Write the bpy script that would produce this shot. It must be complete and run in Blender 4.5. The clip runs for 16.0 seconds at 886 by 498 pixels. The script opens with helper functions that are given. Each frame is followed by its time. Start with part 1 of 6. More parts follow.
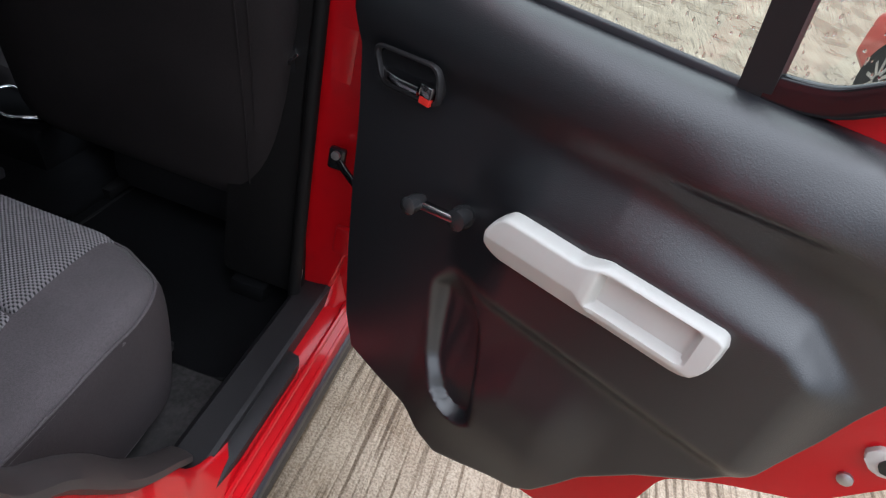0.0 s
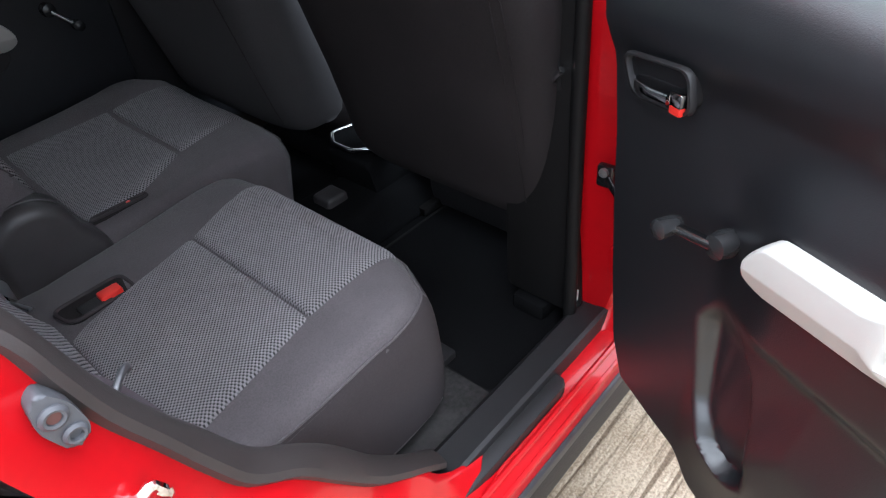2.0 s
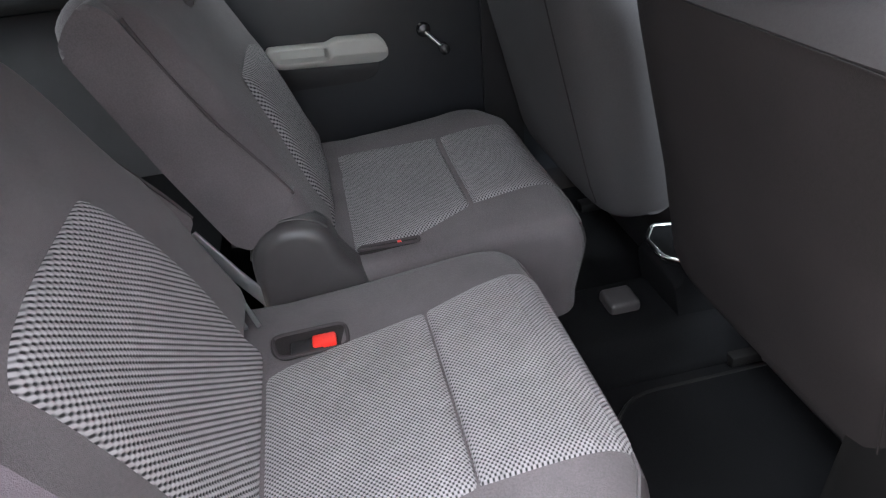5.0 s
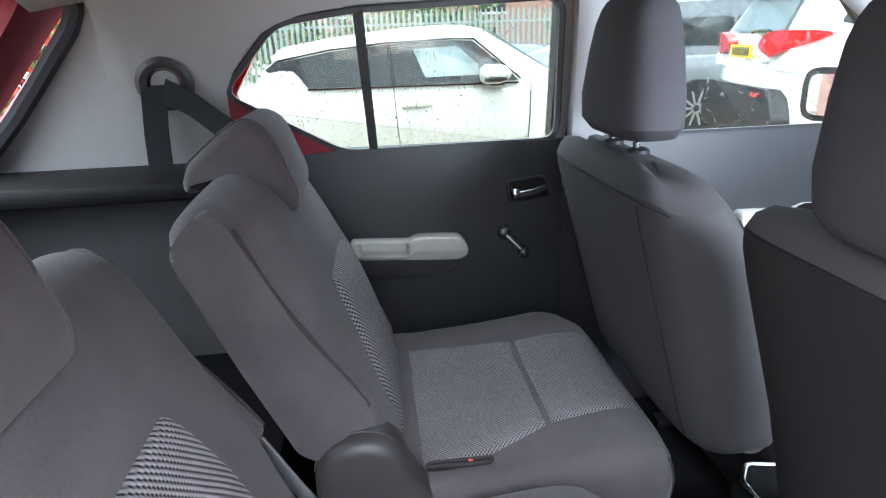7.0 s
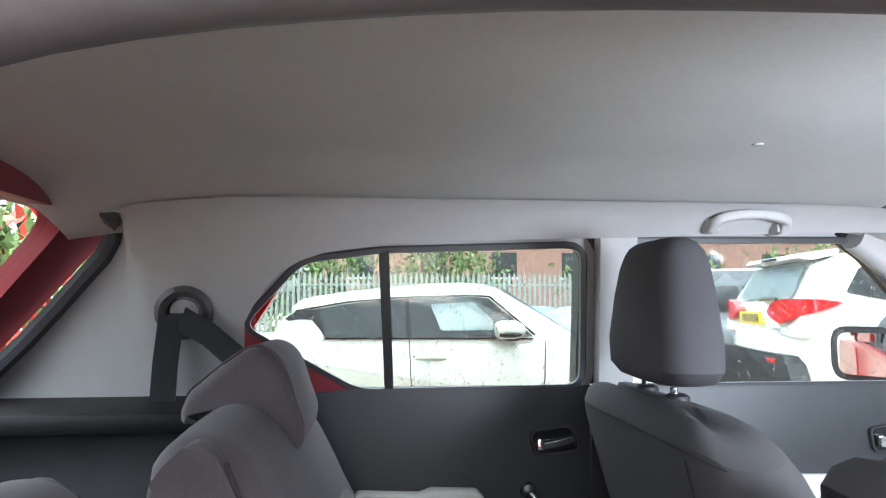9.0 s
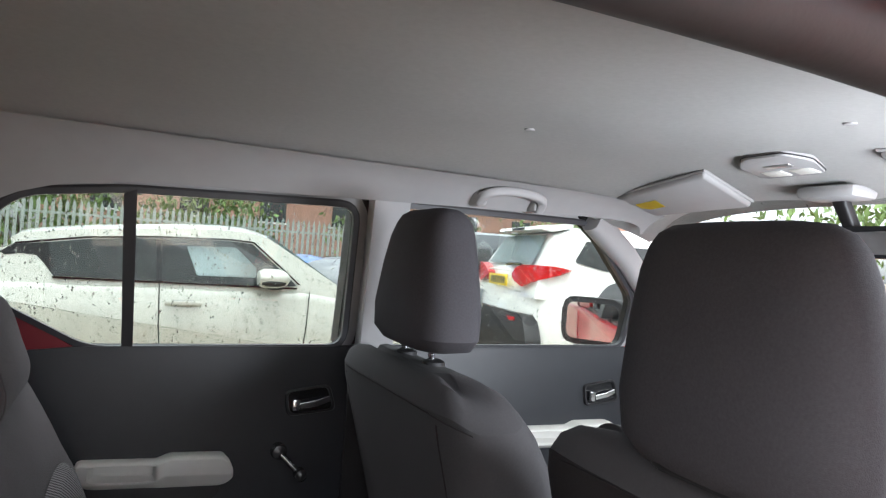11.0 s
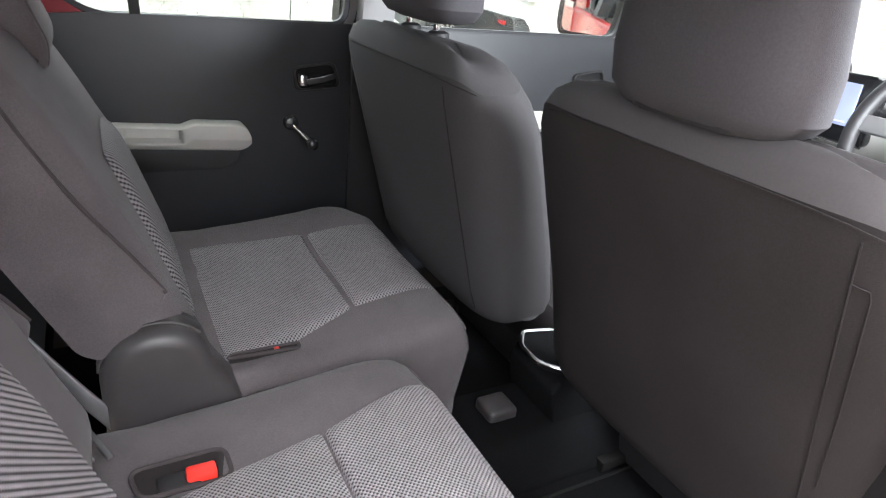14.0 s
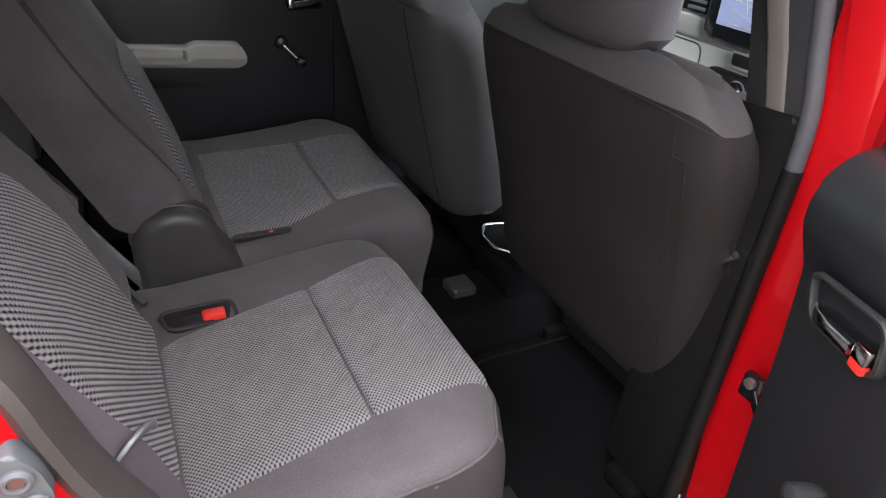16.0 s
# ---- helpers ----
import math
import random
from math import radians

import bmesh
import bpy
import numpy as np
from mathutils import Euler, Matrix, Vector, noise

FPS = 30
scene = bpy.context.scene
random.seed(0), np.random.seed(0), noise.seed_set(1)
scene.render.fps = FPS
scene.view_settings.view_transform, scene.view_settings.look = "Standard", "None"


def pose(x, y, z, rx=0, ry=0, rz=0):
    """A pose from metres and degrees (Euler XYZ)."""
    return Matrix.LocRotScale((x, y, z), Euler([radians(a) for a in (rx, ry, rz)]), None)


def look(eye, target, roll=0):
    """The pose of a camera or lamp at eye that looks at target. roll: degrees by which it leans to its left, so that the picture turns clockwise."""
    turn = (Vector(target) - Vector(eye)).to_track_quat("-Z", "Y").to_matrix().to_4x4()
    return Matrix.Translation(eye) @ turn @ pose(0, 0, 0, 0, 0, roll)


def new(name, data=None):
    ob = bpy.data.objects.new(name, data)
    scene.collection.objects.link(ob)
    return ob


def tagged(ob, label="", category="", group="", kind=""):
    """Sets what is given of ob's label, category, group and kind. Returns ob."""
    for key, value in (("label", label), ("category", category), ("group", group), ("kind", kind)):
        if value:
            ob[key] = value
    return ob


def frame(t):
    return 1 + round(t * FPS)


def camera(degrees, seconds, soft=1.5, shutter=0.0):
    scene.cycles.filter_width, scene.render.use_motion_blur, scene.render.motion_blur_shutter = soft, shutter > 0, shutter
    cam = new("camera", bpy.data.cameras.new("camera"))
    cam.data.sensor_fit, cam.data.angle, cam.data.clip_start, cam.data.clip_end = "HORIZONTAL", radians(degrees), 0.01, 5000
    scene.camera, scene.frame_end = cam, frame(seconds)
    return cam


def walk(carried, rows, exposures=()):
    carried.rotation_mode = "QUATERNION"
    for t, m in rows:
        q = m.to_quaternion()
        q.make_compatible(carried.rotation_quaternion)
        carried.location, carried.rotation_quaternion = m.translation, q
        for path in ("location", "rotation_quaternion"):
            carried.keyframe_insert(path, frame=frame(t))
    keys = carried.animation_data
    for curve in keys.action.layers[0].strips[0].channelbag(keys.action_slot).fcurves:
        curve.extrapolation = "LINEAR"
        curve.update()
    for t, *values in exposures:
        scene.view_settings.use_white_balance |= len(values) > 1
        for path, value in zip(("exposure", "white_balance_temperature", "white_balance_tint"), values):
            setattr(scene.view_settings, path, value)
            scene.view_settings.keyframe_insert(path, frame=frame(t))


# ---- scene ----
cam = camera(70.4, 16.0, 1.2)
PATH = [
    (0, (-0.307, -0.995, 1.222), (1.31, -0.857, 0.054), 17.3),
    (0.5, (-0.297, -1.026, 1.21), (1.311, -0.906, 0.026), 15.8),
    (1, (-0.238, -1.083, 1.227), (1.32, -0.712, 0.028), 12.7),
    (1.5, (-0.23, -1.06, 1.236), (1.169, -0.302, 0.024), 2.9),
    (2, (-0.207, -1.096, 1.225), (0.921, -0.004, -0.014), -5.0),
    (2.5, (-0.145, -1.086, 1.215), (0.803, 0.153, -0.036), -6.8),
    (3, (-0.062, -1.042, 1.192), (0.807, 0.261, -0.052), -5.2),
    (3.5, (0.0, -1.04, 1.194), (0.699, 0.362, -0.05), -5.1),
    (4, (0.049, -1.022, 1.186), (0.515, 0.48, -0.05), -6.8),
    (4.2, (0.056, -0.995, 1.185), (0.454, 0.534, -0.041), -7.0),
    (6.3, (0.01, -0.869, 1.255), (0.214, 0.957, 0.466), -3.6),
    (6.5, (0.008, -0.865, 1.261), (0.213, 0.978, 0.511), -3.0),
    (7, (0.0, -0.832, 1.267), (0.197, 1.056, 0.637), -2.1),
    (7.5, (-0.015, -0.794, 1.271), (0.167, 1.142, 0.803), -1.6),
    (8, (-0.012, -0.776, 1.264), (0.146, 1.21, 1.089), -0.6),
    (8.2, (-0.005, -0.775, 1.248), (0.142, 1.219, 1.203), -0.3),
    (10.3, (-0.028, -0.73, 1.215), (0.571, 1.162, 1.466), 2.9),
    (10.5, (-0.023, -0.723, 1.22), (0.697, 1.128, 1.449), 3.6),
    (11, (-0.004, -0.721, 1.245), (0.881, 1.072, 1.277), 4.0),
    (11.5, (0.004, -0.76, 1.245), (0.949, 0.981, 0.971), 4.2),
    (12, (-0.037, -0.786, 1.229), (0.882, 0.893, 0.65), 5.1),
    (12.5, (-0.05, -0.777, 1.2), (0.867, 0.856, 0.498), 5.7),
    (13, (-0.057, -0.757, 1.185), (0.848, 0.858, 0.428), 5.9),
    (13.5, (-0.065, -0.756, 1.176), (0.849, 0.838, 0.386), 6.0),
    (14, (-0.083, -0.807, 1.185), (0.829, 0.768, 0.356), 6.1),
    (14.5, (-0.098, -0.899, 1.185), (0.797, 0.651, 0.291), 5.8),
    (15, (-0.104, -0.968, 1.2), (0.763, 0.551, 0.231), 5.7),
    (15.5, (-0.111, -1.009, 1.226), (0.743, 0.491, 0.215), 5.6),
    (16, (-0.108, -1.049, 1.24), (0.74, 0.435, 0.201), 5.6),
]
EXPO = [(0.0, 0.82, 5700, 10), (1.5, 1.5, 5600, 8), (3.0, 2.0, 5800, 9), (4.0, 2.5, 6000, 8), (6.5, 3.1, 5650, 8), (8.0, 3.32, 5450, 6), (10.5, 2.55, 6150, 11), (11.6, 2.3, 6000, 11), (12.6, 3.35, 6000, 10), (14.0, 3.22, 6200, 10), (15.0, 3.0, 6300, 10), (16.0, 2.25, 6200, 10)]
walk(cam, [(t, look(eye, target, roll)) for t, eye, target, roll in PATH], EXPO)

# ---------- world and light ----------
GROUND = -0.09
world = bpy.data.worlds.new("overcast_sky")
scene.world = world
world.use_nodes = True
wn = world.node_tree
sky = wn.nodes.new("ShaderNodeTexSky")
sky.sky_type = "NISHITA"
sky.sun_disc = False
sky.sun_elevation, sky.sun_rotation = radians(83), radians(200)
sky.air_density, sky.dust_density = 1.0, 3.0
pale = wn.nodes.new("ShaderNodeHueSaturation")
pale.inputs["Saturation"].default_value = 0.12
wn.links.new(sky.outputs[0], pale.inputs["Color"])
wn.links.new(pale.outputs[0], wn.nodes["Background"].inputs["Color"])
wn.nodes["Background"].inputs["Strength"].default_value = 0.15
sun_data = bpy.data.lights.new("sun", "SUN")
sun_data.energy, sun_data.angle, sun_data.color = 2.25, radians(120), (1.0, 0.98, 0.95)
sun = new("sun", sun_data)
sun.matrix_world = look((0, 0, 20), (0.6, 2.2, 0))
# area lamp added in the closed right front window, standing in for sky light
ld = bpy.data.lights.new("front_window_fill", "AREA")
ld.shape, ld.size, ld.size_y, ld.energy, ld.color = "RECTANGLE", 0.50, 0.24, 4.2, (0.95, 0.98, 1.0)
new("front_window_fill", ld).matrix_world = look((0.98, -0.645, 1.19), (1.0, 0.3, 1.08))


# ---------- materials ----------
def mat(name, color, rough=0.6, metal=0.0, vary=0.15, scale=30.0, bump=0.0, bscale=200.0, coat=0.0, spec=0.5, second=None, sscale=4.0, sheen=0.0):
    m = bpy.data.materials.new(name)
    m.use_nodes = True
    nt = m.node_tree
    b = nt.nodes["Principled BSDF"]
    b.inputs["Roughness"].default_value = rough
    b.inputs["Metallic"].default_value = metal
    b.inputs["Specular IOR Level"].default_value = spec
    b.inputs["Coat Weight"].default_value = coat
    b.inputs["Coat Roughness"].default_value = 0.05
    if sheen:
        b.inputs["Sheen Weight"].default_value = sheen
        b.inputs["Sheen Roughness"].default_value = 0.5
    tc = nt.nodes.new("ShaderNodeTexCoord")
    n1 = nt.nodes.new("ShaderNodeTexNoise")
    n1.inputs["Scale"].default_value, n1.inputs["Detail"].default_value = scale, 5
    n2 = nt.nodes.new("ShaderNodeTexNoise")
    n2.inputs["Scale"].default_value, n2.inputs["Detail"].default_value = sscale, 3
    for n in (n1, n2):
        nt.links.new(tc.outputs["Object"], n.inputs["Vector"])
    mx = nt.nodes.new("ShaderNodeMath")
    mx.operation = "MULTIPLY_ADD"
    mx.inputs[1].default_value, mx.inputs[2].default_value = 0.5, 0.0
    nt.links.new(n1.outputs["Fac"], mx.inputs[0])
    ad = nt.nodes.new("ShaderNodeMath")
    ad.operation = "MULTIPLY_ADD"
    ad.inputs[1].default_value = 0.5
    nt.links.new(n2.outputs["Fac"], ad.inputs[0])
    nt.links.new(mx.outputs[0], ad.inputs[2])
    ramp = nt.nodes.new("ShaderNodeValToRGB")
    lo = [c * (1 - vary) for c in color]
    hi = list(second) if second else [min(1, c * (1 + vary)) for c in color]
    ramp.color_ramp.elements[0].position, ramp.color_ramp.elements[1].position = 0.35, 0.65
    ramp.color_ramp.elements[0].color = (*lo, 1)
    ramp.color_ramp.elements[1].color = (*hi, 1)
    nt.links.new(ad.outputs[0], ramp.inputs[0])
    nt.links.new(ramp.outputs[0], b.inputs["Base Color"])
    if bump:
        n3 = nt.nodes.new("ShaderNodeTexNoise")
        n3.inputs["Scale"].default_value, n3.inputs["Detail"].default_value = bscale, 2
        nt.links.new(tc.outputs["Object"], n3.inputs["Vector"])
        bp = nt.nodes.new("ShaderNodeBump")
        bp.inputs["Strength"].default_value, bp.inputs["Distance"].default_value = bump, 0.001
        nt.links.new(n3.outputs["Fac"], bp.inputs["Height"])
        nt.links.new(bp.outputs[0], b.inputs["Normal"])
    return m


WEAVE = 0.0032
RIB, RIB_STEP = 0.0100, 0.0070


def weave(name, color, dark, axis_uv, ribs=False):
    """Woven cloth with staggered small hollows, or with slanting ribs; axis_uv picks the two object axes of the cloth."""
    m = mat(name, color, 0.85, vary=0.1, scale=60, spec=0.25)
    nt = m.node_tree
    b = nt.nodes["Principled BSDF"]
    tc = nt.nodes["Texture Coordinate"]
    sep = nt.nodes.new("ShaderNodeSeparateXYZ")
    nt.links.new(tc.outputs["Object"], sep.inputs[0])
    waves = []
    ways = [sep.outputs[k] for k in axis_uv]
    if ribs:
        both = [nt.nodes.new("ShaderNodeMath") for k in range(2)]
        for node, kind in zip(both, ("ADD", "SUBTRACT")):
            node.operation = kind
            nt.links.new(ways[0], node.inputs[0])
            nt.links.new(ways[1], node.inputs[1])
        ways = [node.outputs[0] for node in both]
    steps = (2 * math.pi / RIB, 2 * math.pi / RIB_STEP) if ribs else (math.pi / WEAVE, math.pi / WEAVE)
    for way, step in zip(ways, steps):
        mul = nt.nodes.new("ShaderNodeMath")
        mul.operation = "MULTIPLY"
        mul.inputs[1].default_value = step
        nt.links.new(way, mul.inputs[0])
        sn = nt.nodes.new("ShaderNodeMath")
        sn.operation = "SINE"
        nt.links.new(mul.outputs[0], sn.inputs[0])
        waves.append(sn)
    pr = nt.nodes.new("ShaderNodeMath")
    pr.operation = "MULTIPLY_ADD" if ribs else "MULTIPLY"
    nt.links.new(waves[0].outputs[0], pr.inputs[0])
    nt.links.new(waves[1].outputs[0], pr.inputs[2 if ribs else 1])
    if ribs:
        pr.inputs[1].default_value = 1.8
    mr = nt.nodes.new("ShaderNodeMapRange")
    mr.inputs["From Min"].default_value, mr.inputs["From Max"].default_value = (-2.0, 1.0) if ribs else (-0.80, 0.25)
    nt.links.new(pr.outputs[0], mr.inputs[0])
    mx = nt.nodes.new("ShaderNodeMix")
    mx.data_type = "RGBA"
    mx.inputs["A"].default_value = (*dark, 1)
    old = b.inputs["Base Color"].links[0].from_socket
    nt.links.new(mr.outputs[0], mx.inputs["Factor"])
    nt.links.new(old, mx.inputs["B"])
    nt.links.new(mx.outputs["Result"], b.inputs["Base Color"])
    bp = nt.nodes.new("ShaderNodeBump")
    bp.inputs["Strength"].default_value, bp.inputs["Distance"].default_value = 0.6, 0.0012
    nt.links.new(mr.outputs[0], bp.inputs["Height"])
    nt.links.new(bp.outputs[0], b.inputs["Normal"])
    return m


def glass(name, tint=(0.9, 0.95, 0.93), rough=0.0):
    m = bpy.data.materials.new(name)
    m.use_nodes = True
    nt = m.node_tree
    nt.nodes.remove(nt.nodes["Principled BSDF"])
    tr = nt.nodes.new("ShaderNodeBsdfTransparent")
    tr.inputs["Color"].default_value = (*tint, 1)
    gl = nt.nodes.new("ShaderNodeBsdfGlossy")
    gl.inputs["Roughness"].default_value = 0.02
    mx = nt.nodes.new("ShaderNodeMixShader")
    mx.inputs[0].default_value = 0.05
    nt.links.new(tr.outputs[0], mx.inputs[1])
    nt.links.new(gl.outputs[0], mx.inputs[2])
    nt.links.new(mx.outputs[0], nt.nodes["Material Output"].inputs["Surface"])
    return m


def water_drop(name):
    m = bpy.data.materials.new(name)
    m.use_nodes = True
    b = m.node_tree.nodes["Principled BSDF"]
    b.inputs["Transmission Weight"].default_value = 1.0
    b.inputs["Roughness"].default_value = 0.0
    b.inputs["IOR"].default_value = 1.33
    return m


def glow(name, color, strength):
    m = bpy.data.materials.new(name)
    m.use_nodes = True
    b = m.node_tree.nodes["Principled BSDF"]
    b.inputs["Base Color"].default_value = (*color, 1)
    b.inputs["Roughness"].default_value = 0.2
    b.inputs["Emission Color"].default_value = (*color, 1)
    b.inputs["Emission Strength"].default_value = strength
    return m


RED = mat("red_paint", (0.47, 0.003, 0.007), 0.3, vary=0.05, coat=0.45, spec=0.3, scale=3)
# interior copy of the red, cabin shade put into its darker tone
SHADED_RED = mat("shaded_red_paint", (0.15, 0.013, 0.019), 0.5, vary=0.12, scale=14)
BLACK_TRIM = mat("black_plastic", (0.017, 0.016, 0.017), 0.5, spec=0.35, vary=0.1, bump=0.25, bscale=900)
DOOR_TRIM = mat("grained_door_plastic", (0.0105, 0.0108, 0.0130), 0.35, vary=0.08, bump=0.28, bscale=640, spec=1.0)
LEFT_TRIM = mat("black_blue_door_plastic", (0.014, 0.015, 0.018), 0.47, vary=0.1, bump=0.3, bscale=600, spec=0.5)
GLOSS_BLACK = mat("gloss_black", (0.01, 0.01, 0.011), 0.15, vary=0.05)
RUBBER = mat("rubber_seal", (0.03, 0.03, 0.034), 0.45, vary=0.15, bump=0.2)
# lighter copy of the rubber, outside light put into its grey
LIT_SEAL = mat("lit_grey_seal", (0.055, 0.055, 0.064), 0.55, vary=0.12, scale=40, bump=0.15)
CLOTH = mat("dark_seat_cloth", (0.084, 0.073, 0.077), 0.9, vary=0.22, scale=420, bump=0.7, bscale=900, sscale=9, sheen=0.1, spec=0.25)
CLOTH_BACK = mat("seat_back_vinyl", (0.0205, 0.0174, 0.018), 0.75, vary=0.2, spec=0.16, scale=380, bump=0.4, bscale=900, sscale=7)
# shoulder copy of the seat back, windscreen light put into its lighter tone
LIT_SHOULDER = mat("lit_shoulder_cloth", (0.038, 0.034, 0.0355), 0.85, vary=0.1, scale=300, bump=0.3, bscale=1400)
RECLINER = mat("recliner_plastic", (0.04, 0.036, 0.037), 0.42, vary=0.12, bump=0.25, bscale=900)
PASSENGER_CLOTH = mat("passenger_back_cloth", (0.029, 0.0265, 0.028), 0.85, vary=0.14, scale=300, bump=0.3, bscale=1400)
ARCH_TRIM = mat("arch_plastic", (0.038, 0.031, 0.030), 0.5, vary=0.1, bump=0.2, bscale=800)
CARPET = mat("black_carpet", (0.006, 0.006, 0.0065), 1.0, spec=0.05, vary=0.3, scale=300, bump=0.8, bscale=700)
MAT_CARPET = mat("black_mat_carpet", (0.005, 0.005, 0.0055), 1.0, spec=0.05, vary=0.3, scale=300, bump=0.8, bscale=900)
# worn grey, partly lightened for the daylight by the open door
FLOOR_CARPET = mat("worn_lit_carpet", (0.034, 0.032, 0.032), 1.0, spec=0.05, vary=0.4, scale=120, bump=0.8, bscale=700, sscale=12)
PILLAR_BLACK = mat("black_pillar_plastic", (0.008, 0.0075, 0.0075), 0.55, vary=0.1, bump=0.25, bscale=900, spec=0.14)
TAUPE = mat("taupe_pillar_plastic", (0.115, 0.103, 0.094), 0.55, vary=0.05, bump=0.2, bscale=800)
SIDE_CLOTH = mat("dark_side_cloth", (0.045, 0.038, 0.04), 0.9, vary=0.15, scale=380, bump=0.4, bscale=900, spec=0.2)
# headrest tone raised to carry light from the windscreen
HEAD_CLOTH = mat("headrest_cloth", (0.050, 0.047, 0.052), 0.85, vary=0.15, scale=380, bump=0.4, bscale=900, spec=0.18)
BELT_METAL = mat("worn_dark_metal", (0.13, 0.13, 0.14), 0.45, metal=0.6, vary=0.15)
GREY_LAMP = mat("grey_lamp_plastic", (0.25, 0.245, 0.245), 0.55, vary=0.05, bump=0.2, bscale=800)
BELT_DARK = mat("dark_belt_webbing", (0.012, 0.0118, 0.013), 0.8, spec=0.2, vary=0.1, scale=500, bump=0.5, bscale=900)
CRANK_STEEL = mat("dark_bright_steel", (0.35, 0.35, 0.36), 0.18, metal=1.0, vary=0.05)
CRANK_BLACK = mat("satin_black", (0.022, 0.022, 0.023), 0.25, vary=0.05)
WHITE_PLASTIC = mat("off_white_plastic", (0.53, 0.52, 0.485), 0.45, vary=0.03, bump=0.15, bscale=800)
BEIGE = mat("light_grey_dash_plastic", (0.62, 0.62, 0.58), 0.5, vary=0.03, bump=0.15)
LINER = mat("headliner_felt", (0.55, 0.54, 0.525), 0.95, vary=0.05, scale=120, bump=0.3, bscale=900)
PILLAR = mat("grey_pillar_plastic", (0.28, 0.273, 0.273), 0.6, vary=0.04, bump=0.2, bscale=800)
CHROME = mat("chrome", (0.85, 0.85, 0.86), 0.08, metal=1.0, vary=0.03)
STEEL = mat("zinc_steel", (0.45, 0.45, 0.46), 0.35, metal=0.9, vary=0.1)
ZINC = mat("dull_zinc", (0.085, 0.087, 0.097), 0.5, metal=0.1, vary=0.15, scale=60)
RUST = mat("rusty_socket", (0.09, 0.035, 0.03), 0.6, vary=0.3)
RED_PLASTIC = mat("red_buckle_plastic", (0.7, 0.03, 0.02), 0.4, vary=0.05)
BELT = mat("belt_webbing", (0.075, 0.06, 0.07), 0.8, vary=0.1, scale=500, bump=0.5, bscale=900)
WEAVE_XY = weave("woven_seat_insert", (0.225, 0.209, 0.217), (0.014, 0.013, 0.014), (1, 0))
WEAVE_YZ = weave("woven_back_insert", (0.25, 0.233, 0.241), (0.012, 0.011, 0.012), (1, 2), True)
GLASS = glass("window_glass", (0.63, 0.66, 0.64))
CLEAR_GLASS = glass("open_door_glass", (0.92, 0.95, 0.92))
DROP = water_drop("rain_water")
SCREEN = glow("lit_map_screen", (0.24, 0.27, 0.42), 0.13)
WHITE_PAINT = mat("white_car_paint", (0.8, 0.8, 0.76), 0.3, vary=0.03, coat=0.8, scale=3)
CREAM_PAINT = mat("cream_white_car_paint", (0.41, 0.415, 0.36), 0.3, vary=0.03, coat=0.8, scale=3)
GREY_PAINT = mat("grey_car_paint", (0.12, 0.13, 0.14), 0.3, vary=0.05, coat=0.8)
BLUE_PAINT = mat("blue_car_paint", (0.02, 0.1, 0.35), 0.3, vary=0.05, coat=0.8)
BLACK_PAINT = mat("black_car_paint", (0.02, 0.02, 0.025), 0.3, vary=0.05, coat=0.8)
CAR_GLASS = mat("dark_car_glass", (0.03, 0.035, 0.035), 0.05, vary=0.05)
# paler copy of the car glass, window light put into the colour
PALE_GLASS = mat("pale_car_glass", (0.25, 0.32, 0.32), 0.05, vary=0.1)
TYRE = mat("tyre", (0.02, 0.02, 0.02), 0.85, vary=0.2)
ALLOY = mat("alloy", (0.5, 0.5, 0.52), 0.3, metal=0.8)
LENS_RED = mat("red_lamp_lens", (0.5, 0.01, 0.01), 0.15, vary=0.2)
YELLOW = mat("yellow_plate", (0.75, 0.55, 0.02), 0.5, vary=0.05)
GREY_BOOT = mat("grey_boot_plastic", (0.05, 0.048, 0.05), 0.6, vary=0.2, scale=8, bump=0.2)
DARK_INK = mat("dark_ink", (0.03, 0.03, 0.03), 0.6)


# ---------- mesh helpers ----------
def part(name, bm, material, parent=None, label="", smooth=True):
    bmesh.ops.recalc_face_normals(bm, faces=bm.faces)
    me = bpy.data.meshes.new(name)
    bm.to_mesh(me)
    bm.free()
    if smooth:
        me.shade_smooth()
        me.set_sharp_from_angle(angle=radians(38))
    me.materials.append(material)
    ob = new(name, me)
    if parent is not None:
        ob.parent = parent
    if label:
        tagged(ob, label)
    return ob


def thing(name, label, category, group="", kind=""):
    return tagged(new(name), label, category, group, kind)


def prism(outline, axis, a, b, bevel=0.0, seg=3, bm=None):
    """A closed outline of 2D points pushed from a to b along an axis: x takes (y, z), y takes (x, z), z takes (x, y)."""
    bm = bm or bmesh.new()

    def p(u, v, w):
        return {"x": (w, u, v), "y": (u, w, v), "z": (u, v, w)}[axis]
    lo = [bm.verts.new(p(u, v, a)) for u, v in outline]
    hi = [bm.verts.new(p(u, v, b)) for u, v in outline]
    n = len(outline)
    caps = [bm.faces.new(lo), bm.faces.new(hi[::-1])]
    for i in range(n):
        bm.faces.new((lo[i], hi[i], hi[(i + 1) % n], lo[(i + 1) % n]))
    if bevel:
        edges = {e for c in caps for e in c.edges}
        bmesh.ops.bevel(bm, geom=list(edges), offset=bevel, segments=seg, profile=0.5, affect="EDGES", clamp_overlap=True)
    return bm


